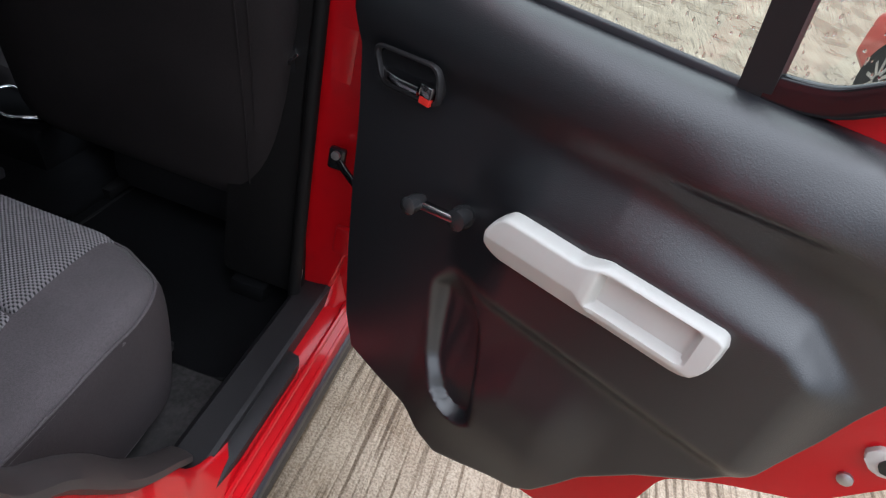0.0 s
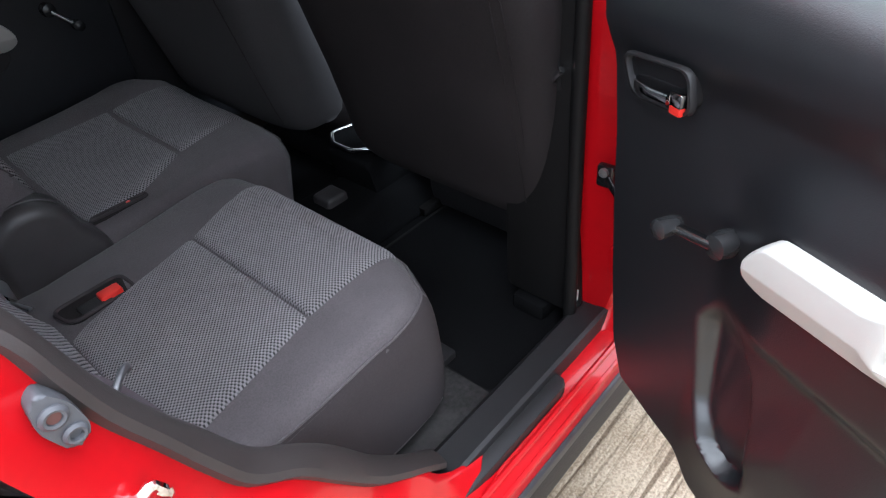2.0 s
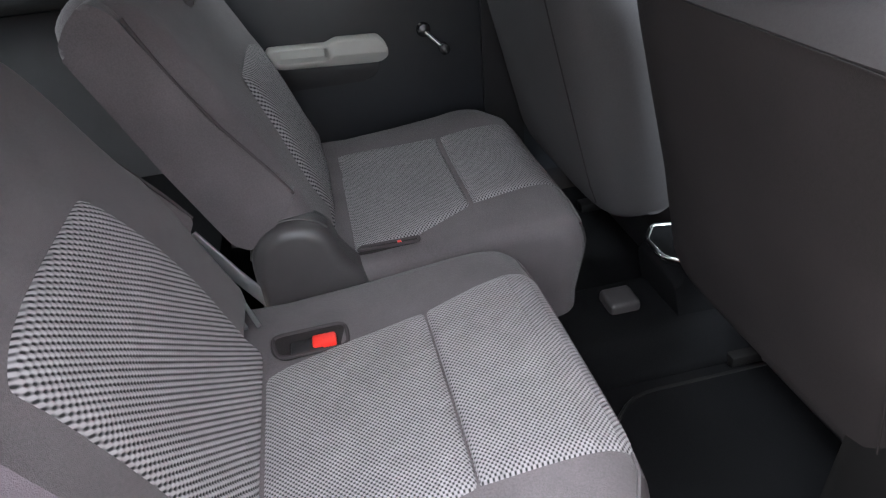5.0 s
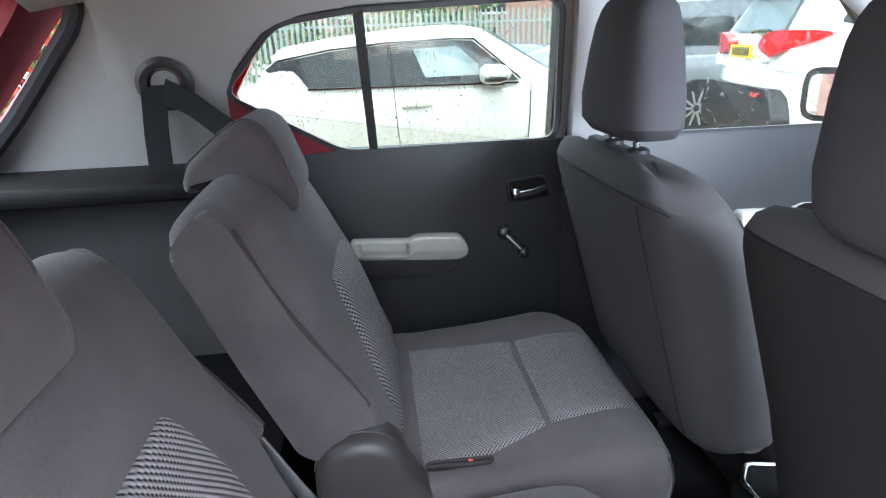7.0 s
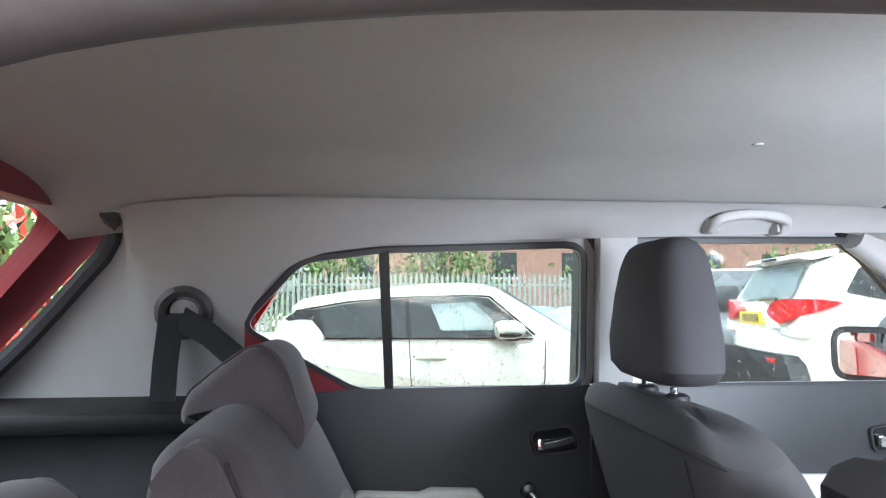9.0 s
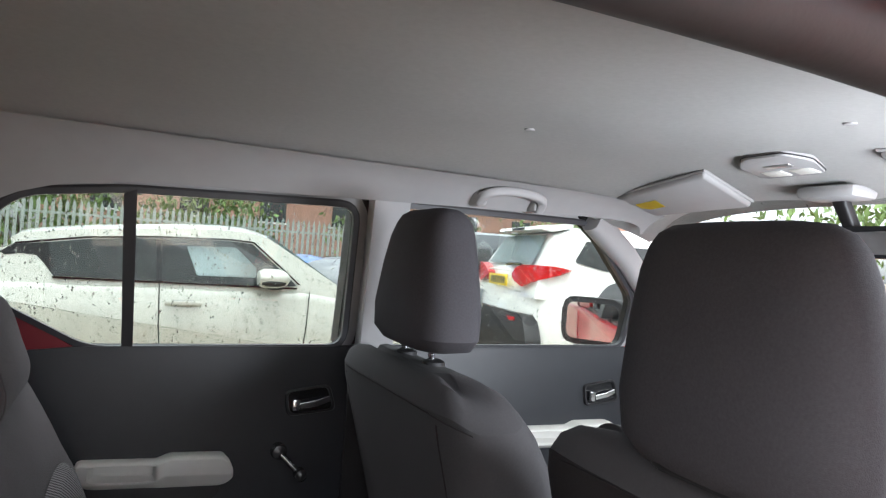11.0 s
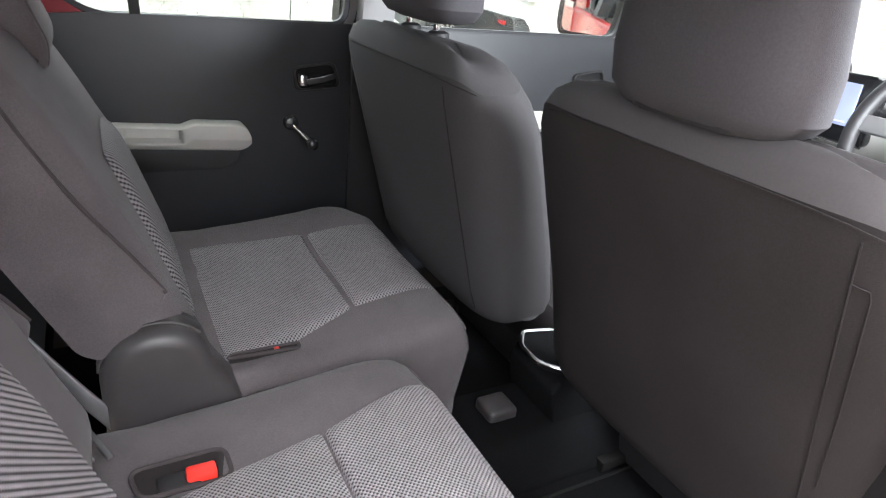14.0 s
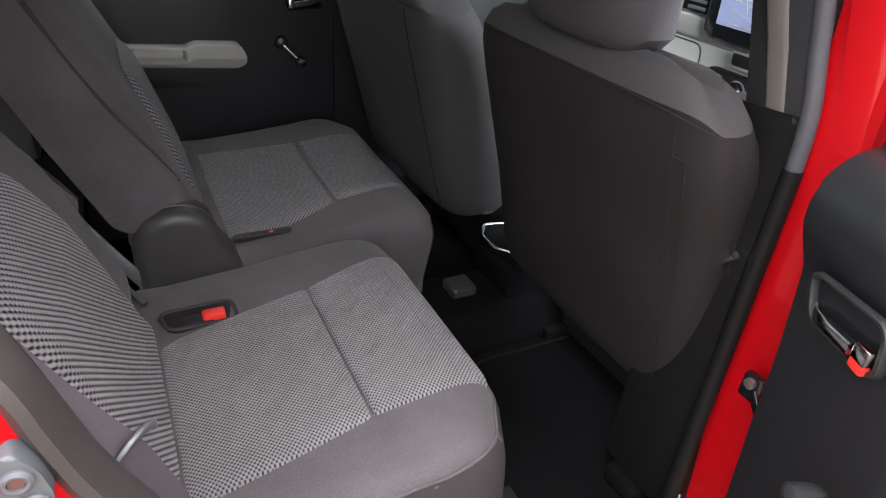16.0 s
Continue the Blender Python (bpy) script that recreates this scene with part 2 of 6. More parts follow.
def box(lo, hi, bevel=0.0, seg=2, bm=None):
    bm = bm or bmesh.new()
    c = [(a + b) / 2 for a, b in zip(lo, hi)]
    s = [abs(b - a) for a, b in zip(lo, hi)]
    geo = bmesh.ops.create_cube(bm, size=1.0, matrix=Matrix.Translation(c) @ Matrix.Diagonal((*s, 1)))
    if bevel:
        edges = {e for v in geo["verts"] for e in v.link_edges}
        bmesh.ops.bevel(bm, geom=list(edges), offset=bevel, segments=seg, profile=0.5, affect="EDGES", clamp_overlap=True)
    return bm


def smooth_loop(points, n=4, closed=True):
    """Points of a Catmull-Rom curve through the given points."""
    out, m = [], len(points)
    last = m if closed else m - 1
    for i in range(last):
        if closed:
            q = [Vector(points[(i + k) % m]) for k in (-1, 0, 1, 2)]
        else:
            q = [Vector(points[min(max(i + k, 0), m - 1)]) for k in (-1, 0, 1, 2)]
        for j in range(n):
            t = j / n
            out.append(tuple(0.5 * ((2 * q[1]) + (q[2] - q[0]) * t + (2 * q[0] - 5 * q[1] + 4 * q[2] - q[3]) * t * t + (3 * q[1] - q[0] - 3 * q[2] + q[3]) * t ** 3)))
    if not closed:
        out.append(tuple(points[-1]))
    return out


def sweep(path, profile, closed=False, bm=None, up=(0, 0, 1), scale=None):
    """A profile of 2D points (side, up) carried along a 3D path."""
    bm = bm or bmesh.new()
    pts = [Vector(p) for p in path]
    n, rings = len(pts), []
    for i, p in enumerate(pts):
        d = (pts[(i + 1) % n] - pts[i - 1]) if closed else (pts[min(i + 1, n - 1)] - pts[max(i - 1, 0)])
        d.normalize()
        side = d.cross(Vector(up))
        if side.length < 1e-4:
            side = Vector((1, 0, 0))
        side.normalize()
        u = side.cross(d)
        k = scale[i] if scale else 1.0
        rings.append([bm.verts.new(p + side * (a * k) + u * (b * k)) for a, b in profile])
    m = len(profile)
    for i in range(n if closed else n - 1):
        r, s = rings[i], rings[(i + 1) % n]
        for j in range(m):
            bm.faces.new((r[j], r[(j + 1) % m], s[(j + 1) % m], s[j]))
    if not closed:
        bm.faces.new(rings[0][::-1])
        bm.faces.new(rings[-1])
    return bm


def circle(r, n=10, squash=1.0):
    return [(r * math.cos(2 * math.pi * i / n), r * squash * math.sin(2 * math.pi * i / n)) for i in range(n)]


def rect(w, h, r=0.0):
    if not r:
        return [(-w / 2, -h / 2), (w / 2, -h / 2), (w / 2, h / 2), (-w / 2, h / 2)]
    out = []
    for cx, cy, a in ((w / 2 - r, h / 2 - r, 0), (-w / 2 + r, h / 2 - r, 90), (-w / 2 + r, -h / 2 + r, 180), (w / 2 - r, -h / 2 + r, 270)):
        for k in range(4):
            t = radians(a + 30 * k)
            out.append((cx + r * math.cos(t), cy + r * math.sin(t)))
    return out


def loft(rings, caps=True, bm=None, closed=True):
    """A skin over rings of 3D points, all with the same count."""
    bm = bm or bmesh.new()
    vs = [[bm.verts.new(p) for p in r] for r in rings]
    m = len(rings[0])
    for a, b in zip(vs, vs[1:]):
        for j in range(m if closed else m - 1):
            bm.faces.new((a[j], a[(j + 1) % m], b[(j + 1) % m], b[j]))
    if caps and closed:
        bm.faces.new(vs[0][::-1])
        bm.faces.new(vs[-1])
    return bm


def lathe(profile, centre, axis, n=20, bm=None):
    """A profile of (radius, height) turned round an axis at centre."""
    bm = bm or bmesh.new()
    q = Vector(axis).to_track_quat("Z", "Y")
    rings = []
    for r, h in profile:
        rings.append([Vector(centre) + q @ Vector((r * math.cos(2 * math.pi * i / n), r * math.sin(2 * math.pi * i / n), h)) for i in range(n)])
    return loft(rings, bm=bm)


def pad(point, nu, nv, thick, power=6.0, bm=None, depth=0.004):
    """A puffed panel over a surface: point(u, v) gives a place and a normal; the edges dip below the surface."""
    bm = bm or bmesh.new()
    grid = []
    for i in range(nu + 1):
        row = []
        for j in range(nv + 1):
            u, v = i / nu, j / nv
            p, nrm = point(u, v)
            k = (1 - abs(2 * u - 1) ** power) * (1 - abs(2 * v - 1) ** power)
            row.append(bm.verts.new(Vector(p) + Vector(nrm) * (thick * k - depth * (1 - min(1, 4 * k)))))
        grid.append(row)
    for i in range(nu):
        for j in range(nv):
            bm.faces.new((grid[i][j], grid[i + 1][j], grid[i + 1][j + 1], grid[i][j + 1]))
    return bm


def along(profile, t):
    """The place and the left-hand normal at the share t of the length of a 2D polyline."""
    lens = [math.dist(a, b) for a, b in zip(profile, profile[1:])]
    s = t * sum(lens)
    for (a, b), l in zip(zip(profile, profile[1:]), lens):
        if s <= l or (a, b) == (profile[-2], profile[-1]):
            k = min(1.0, s / l)
            d = ((b[0] - a[0]) / l, (b[1] - a[1]) / l)
            return (a[0] + (b[0] - a[0]) * k, a[1] + (b[1] - a[1]) * k), (-d[1], d[0])
        s -= l


def rounded(points, r, n=4):
    """A closed 2D outline with its corners rounded by up to r."""
    out, m = [], len(points)
    for i in range(m):
        p, a, b = Vector(points[i]), Vector(points[i - 1]), Vector(points[(i + 1) % m])
        da, db = a - p, b - p
        k = min(r, da.length * 0.45, db.length * 0.45)
        s, e = p + da.normalized() * k, p + db.normalized() * k
        for j in range(n + 1):
            t = j / n
            out.append(tuple((1 - t) ** 2 * s + 2 * t * (1 - t) * p + t * t * e))
    return out


# ---------- ground ----------
def ground_z(x, y):
    """The yard: level round the red car, a rise ahead of it and a fall towards the far row."""
    def step(a, b, v):
        t = min(1.0, max(0.0, (v - a) / (b - a)))
        return t * t * (3 - 2 * t)
    return GROUND + 0.14 * step(2.6, 4.1, x) * step(0.8, 2.4, y) * (1 - step(6.4, 9.0, y)) - 0.2 * step(8.0, 10.5, y) + 1.3 * step(7.5, 13.0, x)


ground_bm = bmesh.new()
GX = [-120, -60, -25, -10, -4, 0, 2.6] + [2.75 + 0.15 * k for k in range(10)] + [5, 7] + [7.5 + 0.5 * k for k in range(12)] + [16, 30, 60, 120]
GY = [-120, -60, -25, -10, -4, -1, 0.8] + [1.0 + 0.2 * k for k in range(8)] + [3.5, 5, 6.4] + [6.8 + 0.4 * k for k in range(10)] + [14, 18, 30, 60, 120]
ground_rows = [[ground_bm.verts.new((x, y, ground_z(x, y))) for y in GY] for x in GX]
for i in range(len(GX) - 1):
    for j in range(len(GY) - 1):
        ground_bm.faces.new((ground_rows[i][j], ground_rows[i + 1][j], ground_rows[i + 1][j + 1], ground_rows[i][j + 1]))


def concrete():
    """Brushed concrete: fine furrows along the bay, stones, wet patches and dark joints."""
    m = bpy.data.materials.new("wet_concrete")
    m.use_nodes = True
    nt = m.node_tree
    b = nt.nodes["Principled BSDF"]
    tc = nt.nodes.new("ShaderNodeTexCoord")

    def tex(scale3, scale, detail):
        mp = nt.nodes.new("ShaderNodeMapping")
        mp.inputs["Scale"].default_value = scale3
        n = nt.nodes.new("ShaderNodeTexNoise")
        n.inputs["Scale"].default_value, n.inputs["Detail"].default_value = scale, detail
        nt.links.new(tc.outputs["Object"], mp.inputs[0])
        nt.links.new(mp.outputs[0], n.inputs["Vector"])
        return n.outputs["Fac"]

    def ramp(src, a, ca, c, cc):
        r = nt.nodes.new("ShaderNodeValToRGB")
        r.color_ramp.elements[0].position, r.color_ramp.elements[1].position = a, c
        r.color_ramp.elements[0].color, r.color_ramp.elements[1].color = (*ca, 1), (*cc, 1)
        nt.links.new(src, r.inputs[0])
        return r.outputs[0]

    def mixc(mode, fac, a, c):
        x = nt.nodes.new("ShaderNodeMix")
        x.data_type, x.blend_type = "RGBA", mode
        x.inputs["Factor"].default_value = fac
        nt.links.new(a, x.inputs["A"])
        nt.links.new(c, x.inputs["B"])
        return x.outputs["Result"]
    b.inputs["Specular IOR Level"].default_value = 0.2
    furrow = tex((2.0, 75.0, 1.0), 1.0, 4)
    grit = tex((1, 1, 1), 170.0, 4)
    stain = tex((1, 1, 1), 2.2, 6)
    base = ramp(stain, 0.36, (0.27, 0.205, 0.135), 0.62, (0.48, 0.405, 0.305))
    lines = ramp(furrow, 0.36, (0.30, 0.26, 0.22), 0.50, (1, 1, 1))
    c = mixc("MULTIPLY", 0.9, base, lines)
    c = mixc("MULTIPLY", 0.6, c, ramp(grit, 0.38, (0.45, 0.42, 0.38), 0.6, (1, 1, 1)))
    nt.links.new(c, b.inputs["Base Color"])
    r = nt.nodes.new("ShaderNodeMapRange")
    r.inputs["From Min"].default_value, r.inputs["From Max"].default_value = 0.35, 0.65
    r.inputs["To Min"].default_value, r.inputs["To Max"].default_value = 0.16, 0.55
    nt.links.new(stain, r.inputs[0])
    nt.links.new(r.outputs[0], b.inputs["Roughness"])
    ad = nt.nodes.new("ShaderNodeMath")
    ad.operation = "ADD"
    nt.links.new(furrow, ad.inputs[0])
    nt.links.new(grit, ad.inputs[1])
    bp = nt.nodes.new("ShaderNodeBump")
    bp.inputs["Strength"].default_value, bp.inputs["Distance"].default_value = 0.8, 0.006
    nt.links.new(ad.outputs[0], bp.inputs["Height"])
    nt.links.new(bp.outputs[0], b.inputs["Normal"])
    return m


CONCRETE = concrete()
ground = tagged(part("ground", ground_bm, CONCRETE), "wet brushed concrete yard with drainage grooves", "ground", kind="structure")


# ---------- the red car's shell ----------
car = thing("red_car", "bright red small car with a rear door standing open", "car")

BELT_Z, TOP_Z = 1.03, 1.335


def side_y(z):
    """Inner face of the car's left side at height z."""
    if z < BELT_Z:
        return 0.66
    return 0.66 - (z - BELT_Z) * 0.25


def leaned(outline, shift, thick, flip=1, bm=None, inset=0.0):
    """A plate that follows the car's leaning side above the belt line; outline in (x, z)."""
    bm = bm or bmesh.new()
    lo = [bm.verts.new((x, flip * (side_y(z) + shift), z)) for x, z in outline]
    hi = [bm.verts.new((x, flip * (side_y(z) + shift + thick), z)) for x, z in outline]
    n = len(outline)
    bm.faces.new(lo)
    bm.faces.new(hi[::-1])
    for i in range(n):
        bm.faces.new((lo[i], hi[i], hi[(i + 1) % n], lo[(i + 1) % n]))
    return bm


def leaned_frame(outer, inner, shift, thick, flip=1):
    """A ring between two outlines with the same count of points, on the leaning side."""
    bm = bmesh.new()
    rings = []
    for o, d in ((outer, 0), (inner, 0), (inner, thick), (outer, thick)):
        rings.append([bm.verts.new((x, flip * (side_y(z) + shift + d), z)) for x, z in o])
    n = len(outer)
    for k in range(4):
        a, b = rings[k], rings[(k + 1) % 4]
        for i in range(n):
            bm.faces.new((a[i], a[(i + 1) % n], b[(i + 1) % n], b[i]))
    return bm


def grow(outline, d):
    """The outline moved outwards by d."""
    m = len(outline)
    area = sum(outline[i][0] * outline[(i + 1) % m][1] - outline[(i + 1) % m][0] * outline[i][1] for i in range(m))
    s = 1 if area > 0 else -1
    out = []
    for i in range(m):
        t = (Vector(outline[(i + 1) % m]) - Vector(outline[i - 1])).normalized()
        out.append((outline[i][0] + s * d * t.y, outline[i][1] - s * d * t.x))
    return out


REAR_WIN = rounded([(-0.07, 1.028), (0.44, 1.032), (0.425, 1.345), (-0.02, 1.330), (-0.188, 1.308), (-0.316, 1.172)], 0.035)
FRONT_WIN = rounded([(0.535, 1.032), (1.27, 1.032), (1.27, 1.17), (1.06, 1.36), (0.52, 1.355)], 0.03)

# ---------- doors ----------
def drops(parent, spots, normal, seed, label="clear raindrops on the outer glass"):
    """Many small flat beads of water on a pane, one mesh."""
    rnd = random.Random(seed)
    bm = bmesh.new()
    q = Vector(normal).to_track_quat("Z", "Y")
    for p in spots:
        r = rnd.choice((0.0005, 0.0006, 0.0008, 0.001, 0.0016))
        s = rnd.uniform(1.0, 2.2)
        base = [bm.verts.new(Vector(p) + q @ Vector((r * math.cos(t), r * s * math.sin(t), 0))) for t in (0, 1.05, 2.1, 3.14, 4.19, 5.24)]
        mid = [bm.verts.new(Vector(p) + q @ Vector((0.7 * r * math.cos(t), 0.7 * r * s * math.sin(t), 0.4 * r))) for t in (0, 1.05, 2.1, 3.14, 4.19, 5.24)]
        top = bm.verts.new(Vector(p) + q @ Vector((0, 0, 0.55 * r)))
        for i in range(6):
            j = (i + 1) % 6
            bm.faces.new((base[i], base[j], mid[j], mid[i]))
            bm.faces.new((mid[i], mid[j], top))
        bm.faces.new(base[::-1])
    ob = part("raindrops", bm, DROP, parent, label)
    tagged(ob, kind="stuff")
    ob.visible_shadow = False
    return ob


def inside(x, z, outline):
    hit, n = False, len(outline)
    for i in range(n):
        (x1, z1), (x2, z2) = outline[i], outline[i - 1]
        if (z1 > z) != (z2 > z) and x < (x2 - x1) * (z - z1) / (z2 - z1) + x1:
            hit = not hit
    return hit


def scatter(outline, count, seed):
    rnd = random.Random(seed)
    xs, zs = [p[0] for p in outline], [p[1] for p in outline]
    out = []
    while len(out) < count:
        x, z = rnd.uniform(min(xs), max(xs)), rnd.uniform(min(zs), max(zs))
        if inside(x, z, outline):
            out.append((x, z))
    return out


def field(place, nu, nv, bm=None):
    """A sheet of quads over place(u, v)."""
    bm = bm or bmesh.new()
    grid = [[bm.verts.new(place(i / nu, j / nv)) for j in range(nv + 1)] for i in range(nu + 1)]
    for i in range(nu):
        for j in range(nv):
            bm.faces.new((grid[i][j], grid[i + 1][j], grid[i + 1][j + 1], grid[i][j + 1]))
    return bm


def ease(a, b, x):
    t = min(1.0, max(0.0, (x - a) / (b - a)))
    return t * t * (3 - 2 * t)


def armrest(door, f, a, b, h, out, face, tail=0.34):
    """Off-white armrest: a raised pad in front, a pull cup behind; from (u, z) a to b, h high, out deep."""
    (u0, z0), (u1, z1) = a, b
    L = u1 - u0
    TS, TT = [0, 0.012, 0.03, 0.07, 0.09, 0.12, 0.42, 0.455, 0.485, 0.515, 0.96, 0.98, 0.993, 1.0], [-0.05, 0.12, 0.28, 0.46, 0.5, 0.51, 0.50, 0.5 * 0.7 + 0.3 * tail, 0.3 * 0.5 + 0.7 * tail, tail, tail - 0.01, tail - 0.04, tail - 0.12, tail - 0.22]
    BS, BT = [0, 0.01, 0.03, 0.06, 0.10, 0.88, 0.92, 0.95, 0.975, 1.0], [-0.08, -0.24, -0.36, -0.45, -0.5, -0.5, -0.46, -0.36, -0.2, 0.1]

    def place(u, v):
        s = u
        hi, lo = float(np.interp(s, TS, TT)), float(np.interp(s, BS, BT))
        k = 0.5 - 0.5 * math.cos(math.pi * v)
        t = lo + (hi - lo) * k
        rim = min(s * abs(L), (1 - s) * abs(L), (hi - t) * h, (t - lo) * h)
        e = math.sqrt(max(0.0, 1 - (1 - min(1.0, rim / 0.006)) ** 2))
        t0 = -0.04 - 0.24 * ease(0.44, 0.54, s)
        slant = 1 - 0.5 * max(0.0, (t0 - t) / (t0 + 0.5))
        d = 1.0 - 0.22 * ease(0.46, 0.56, s) - 0.12 * max(0.0, abs(t) - 0.2)
        cup = ease(0.505, 0.53, s) * (1 - ease(0.885, 0.92, s)) * ease(-0.20, -0.13, t) * (1 - ease(tail - 0.18, tail - 0.10, t))
        d = d * slant * (1 - cup) + 0.2 * cup
        return (u0 + s * L, f * (face - out * d * (0.25 + 0.75 * e) * (1 if rim > 1e-6 else 0.0)), z0 + (z1 - z0) * s + t * h)
    return part("armrest", field(place, 110, 40), WHITE_PLASTIC, door, "off-white plastic armrest with a pull cup")


def inner_handle(door, f, u, z, face, red=True, w=0.115, h=0.075, skew=0.0):
    """Black bezel with a recess, a chrome lever and a lock tab; (u, z) is its centre."""
    ring = rounded([(-w / 2, -h * 0.35), (w * 0.42, -h / 2), (w / 2, h * 0.3), (-w * 0.35, h / 2)], 0.016)
    if skew:
        ring = rounded([(-w * 0.58, h * 0.32), (-w * 0.36, -h * 0.55), (w * 0.53, -h * 0.36), (w * 0.42, h * 0.55)], 0.018)
    hole = [(a * 0.87, b * 0.82) for a, b in ring]
    bm = bmesh.new()
    rows = []
    for o, d in ((ring, 0.0), (ring, 0.005), ([(a * 0.97, b * 0.95) for a, b in ring], 0.008), ([(a * 0.9, b * 0.86) for a, b in ring], 0.008), (hole, 0.004), (hole, -0.02)):
        rows.append([(u + a, f * (face - d), z + b) for a, b in o])
    loft(rows, bm=bm, caps=False)
    bezel = part("handle_bezel", bm, BLACK_TRIM, door)
    part("handle_recess", prism([(u + a * 1.02, z + b * 1.02) for a, b in hole], "y", f * (face - 0.001), f * (face + 0.002)), GLOSS_BLACK, bezel)
    if skew:
        lever = sweep([(u - 0.042, f * (face - 0.002), z - 0.012), (u - 0.03, f * (face - 0.010), z - 0.012), (u - 0.003, f * (face - 0.013), z - 0.011), (u + 0.028, f * (face - 0.013), z - 0.008)], rect(0.006, 0.012, 0.0025))
        part("lever", lever, CHROME, bezel, "chrome pull lever")
        part("lock_tab", box((u + 0.030, f * (face - 0.015), z - 0.012), (u + 0.050, f * (face - 0.004), z + 0.005), 0.003), CHROME, bezel, "chrome lock tab")
        part("lock_mark", box((u + 0.031, f * (face - 0.0135), z - 0.022), (u + 0.049, f * (face - 0.004), z - 0.0115), 0.002), RED_PLASTIC, bezel, "red lock mark")
        return
    lever = sweep([(u - w * 0.36, f * (face - 0.004), z + h * 0.02), (u - w * 0.1, f * (face - 0.012), z - h * 0.08), (u + w * 0.2, f * (face - 0.012), z - h * 0.16)], rect(0.006, 0.014, 0.002))
    part("lever", lever, CHROME, bezel, "chrome pull lever")
    part("lock_tab", box((u + w * 0.2, f * (face - 0.014), z - h * 0.3), (u + w * 0.34, f * (face - 0.004), z + h * 0.06), 0.003), CHROME, bezel, "chrome lock tab")


def crank(door, f, hub, knob, face):
    """Window winder: a round hub, a slim arm and a knob; hub and knob as (u, z)."""
    bm = lathe([(0.016, 0.0), (0.018, 0.012), (0.015, 0.026), (0.004, 0.03)], (hub[0], f * face, hub[1]), (0, -f, 0), 14)
    base = part("window_crank", bm, CRANK_BLACK, door, "black window winder")
    part("crank_arm", sweep([(hub[0], f * (face - 0.022), hub[1]), (knob[0], f * (face - 0.034), knob[1])], rect(0.015, 0.012, 0.005)), CRANK_STEEL if f * hub[0] > 0.25 else CRANK_BLACK, base)
    part("crank_knob", lathe([(0.009, -0.008), (0.013, 0.002), (0.013, 0.024), (0.006, 0.029)], (knob[0], f * (face - 0.03), knob[1]), (0, -f, 0), 12), CRANK_BLACK, base)


# the open rear door on the camera's side; u runs from the hinge to the rear edge, its inner face at w = 0
DOOR_ANGLE, HINGE = 65.0, (0.53, -0.72, 0.0)
door = thing("rear_door", "red rear car door standing wide open, black trim inside", "car door")
door.matrix_world = pose(*HINGE, 0, 0, 180 + DOOR_ANGLE)
DOOR_OUT = rounded([(0.0, 0.95), (0.03, 0.62), (0.085, 0.42), (0.13, 0.36), (0.36, 0.315), (0.50, 0.33), (0.555, 0.344), (0.60, 0.385), (0.63, 0.455), (0.645, 0.553), (0.70, 0.607), (0.78, 0.667), (0.83, 0.76), (0.855, 0.86), (0.865, 1.0), (0.85, 1.23), (0.76, 1.19), (0.63, 1.094), (0.535, 1.06), (0.50, 1.02), (0.0, 0.99)], 0.02)
SKIN = [(u, z) for u, z in DOOR_OUT]
part("door_skin", prism(SKIN, "y", 0.042, 0.12, 0.012), RED, door, "bright red painted door shell")
LOW_U, LOW_Z = [0.0, 0.009, 0.036, 0.045, 0.065, 0.086, 0.114, 0.186, 0.272, 0.343, 0.398, 0.448, 0.487, 0.512, 0.539, 0.558, 0.616, 0.67, 0.711, 0.736, 0.747, 0.764, 0.80], [0.985, 0.938, 0.784, 0.691, 0.547, 0.433, 0.37, 0.354, 0.341, 0.321, 0.347, 0.374, 0.392, 0.415, 0.465, 0.502, 0.577, 0.632, 0.693, 0.765, 0.817, 0.877, 0.98]
TOP_U, TOP_Z = [0.0, 0.345, 0.517, 0.609, 0.70, 0.77, 0.80], [1.04, 1.05, 1.056, 1.06, 1.06, 1.05, 1.03]


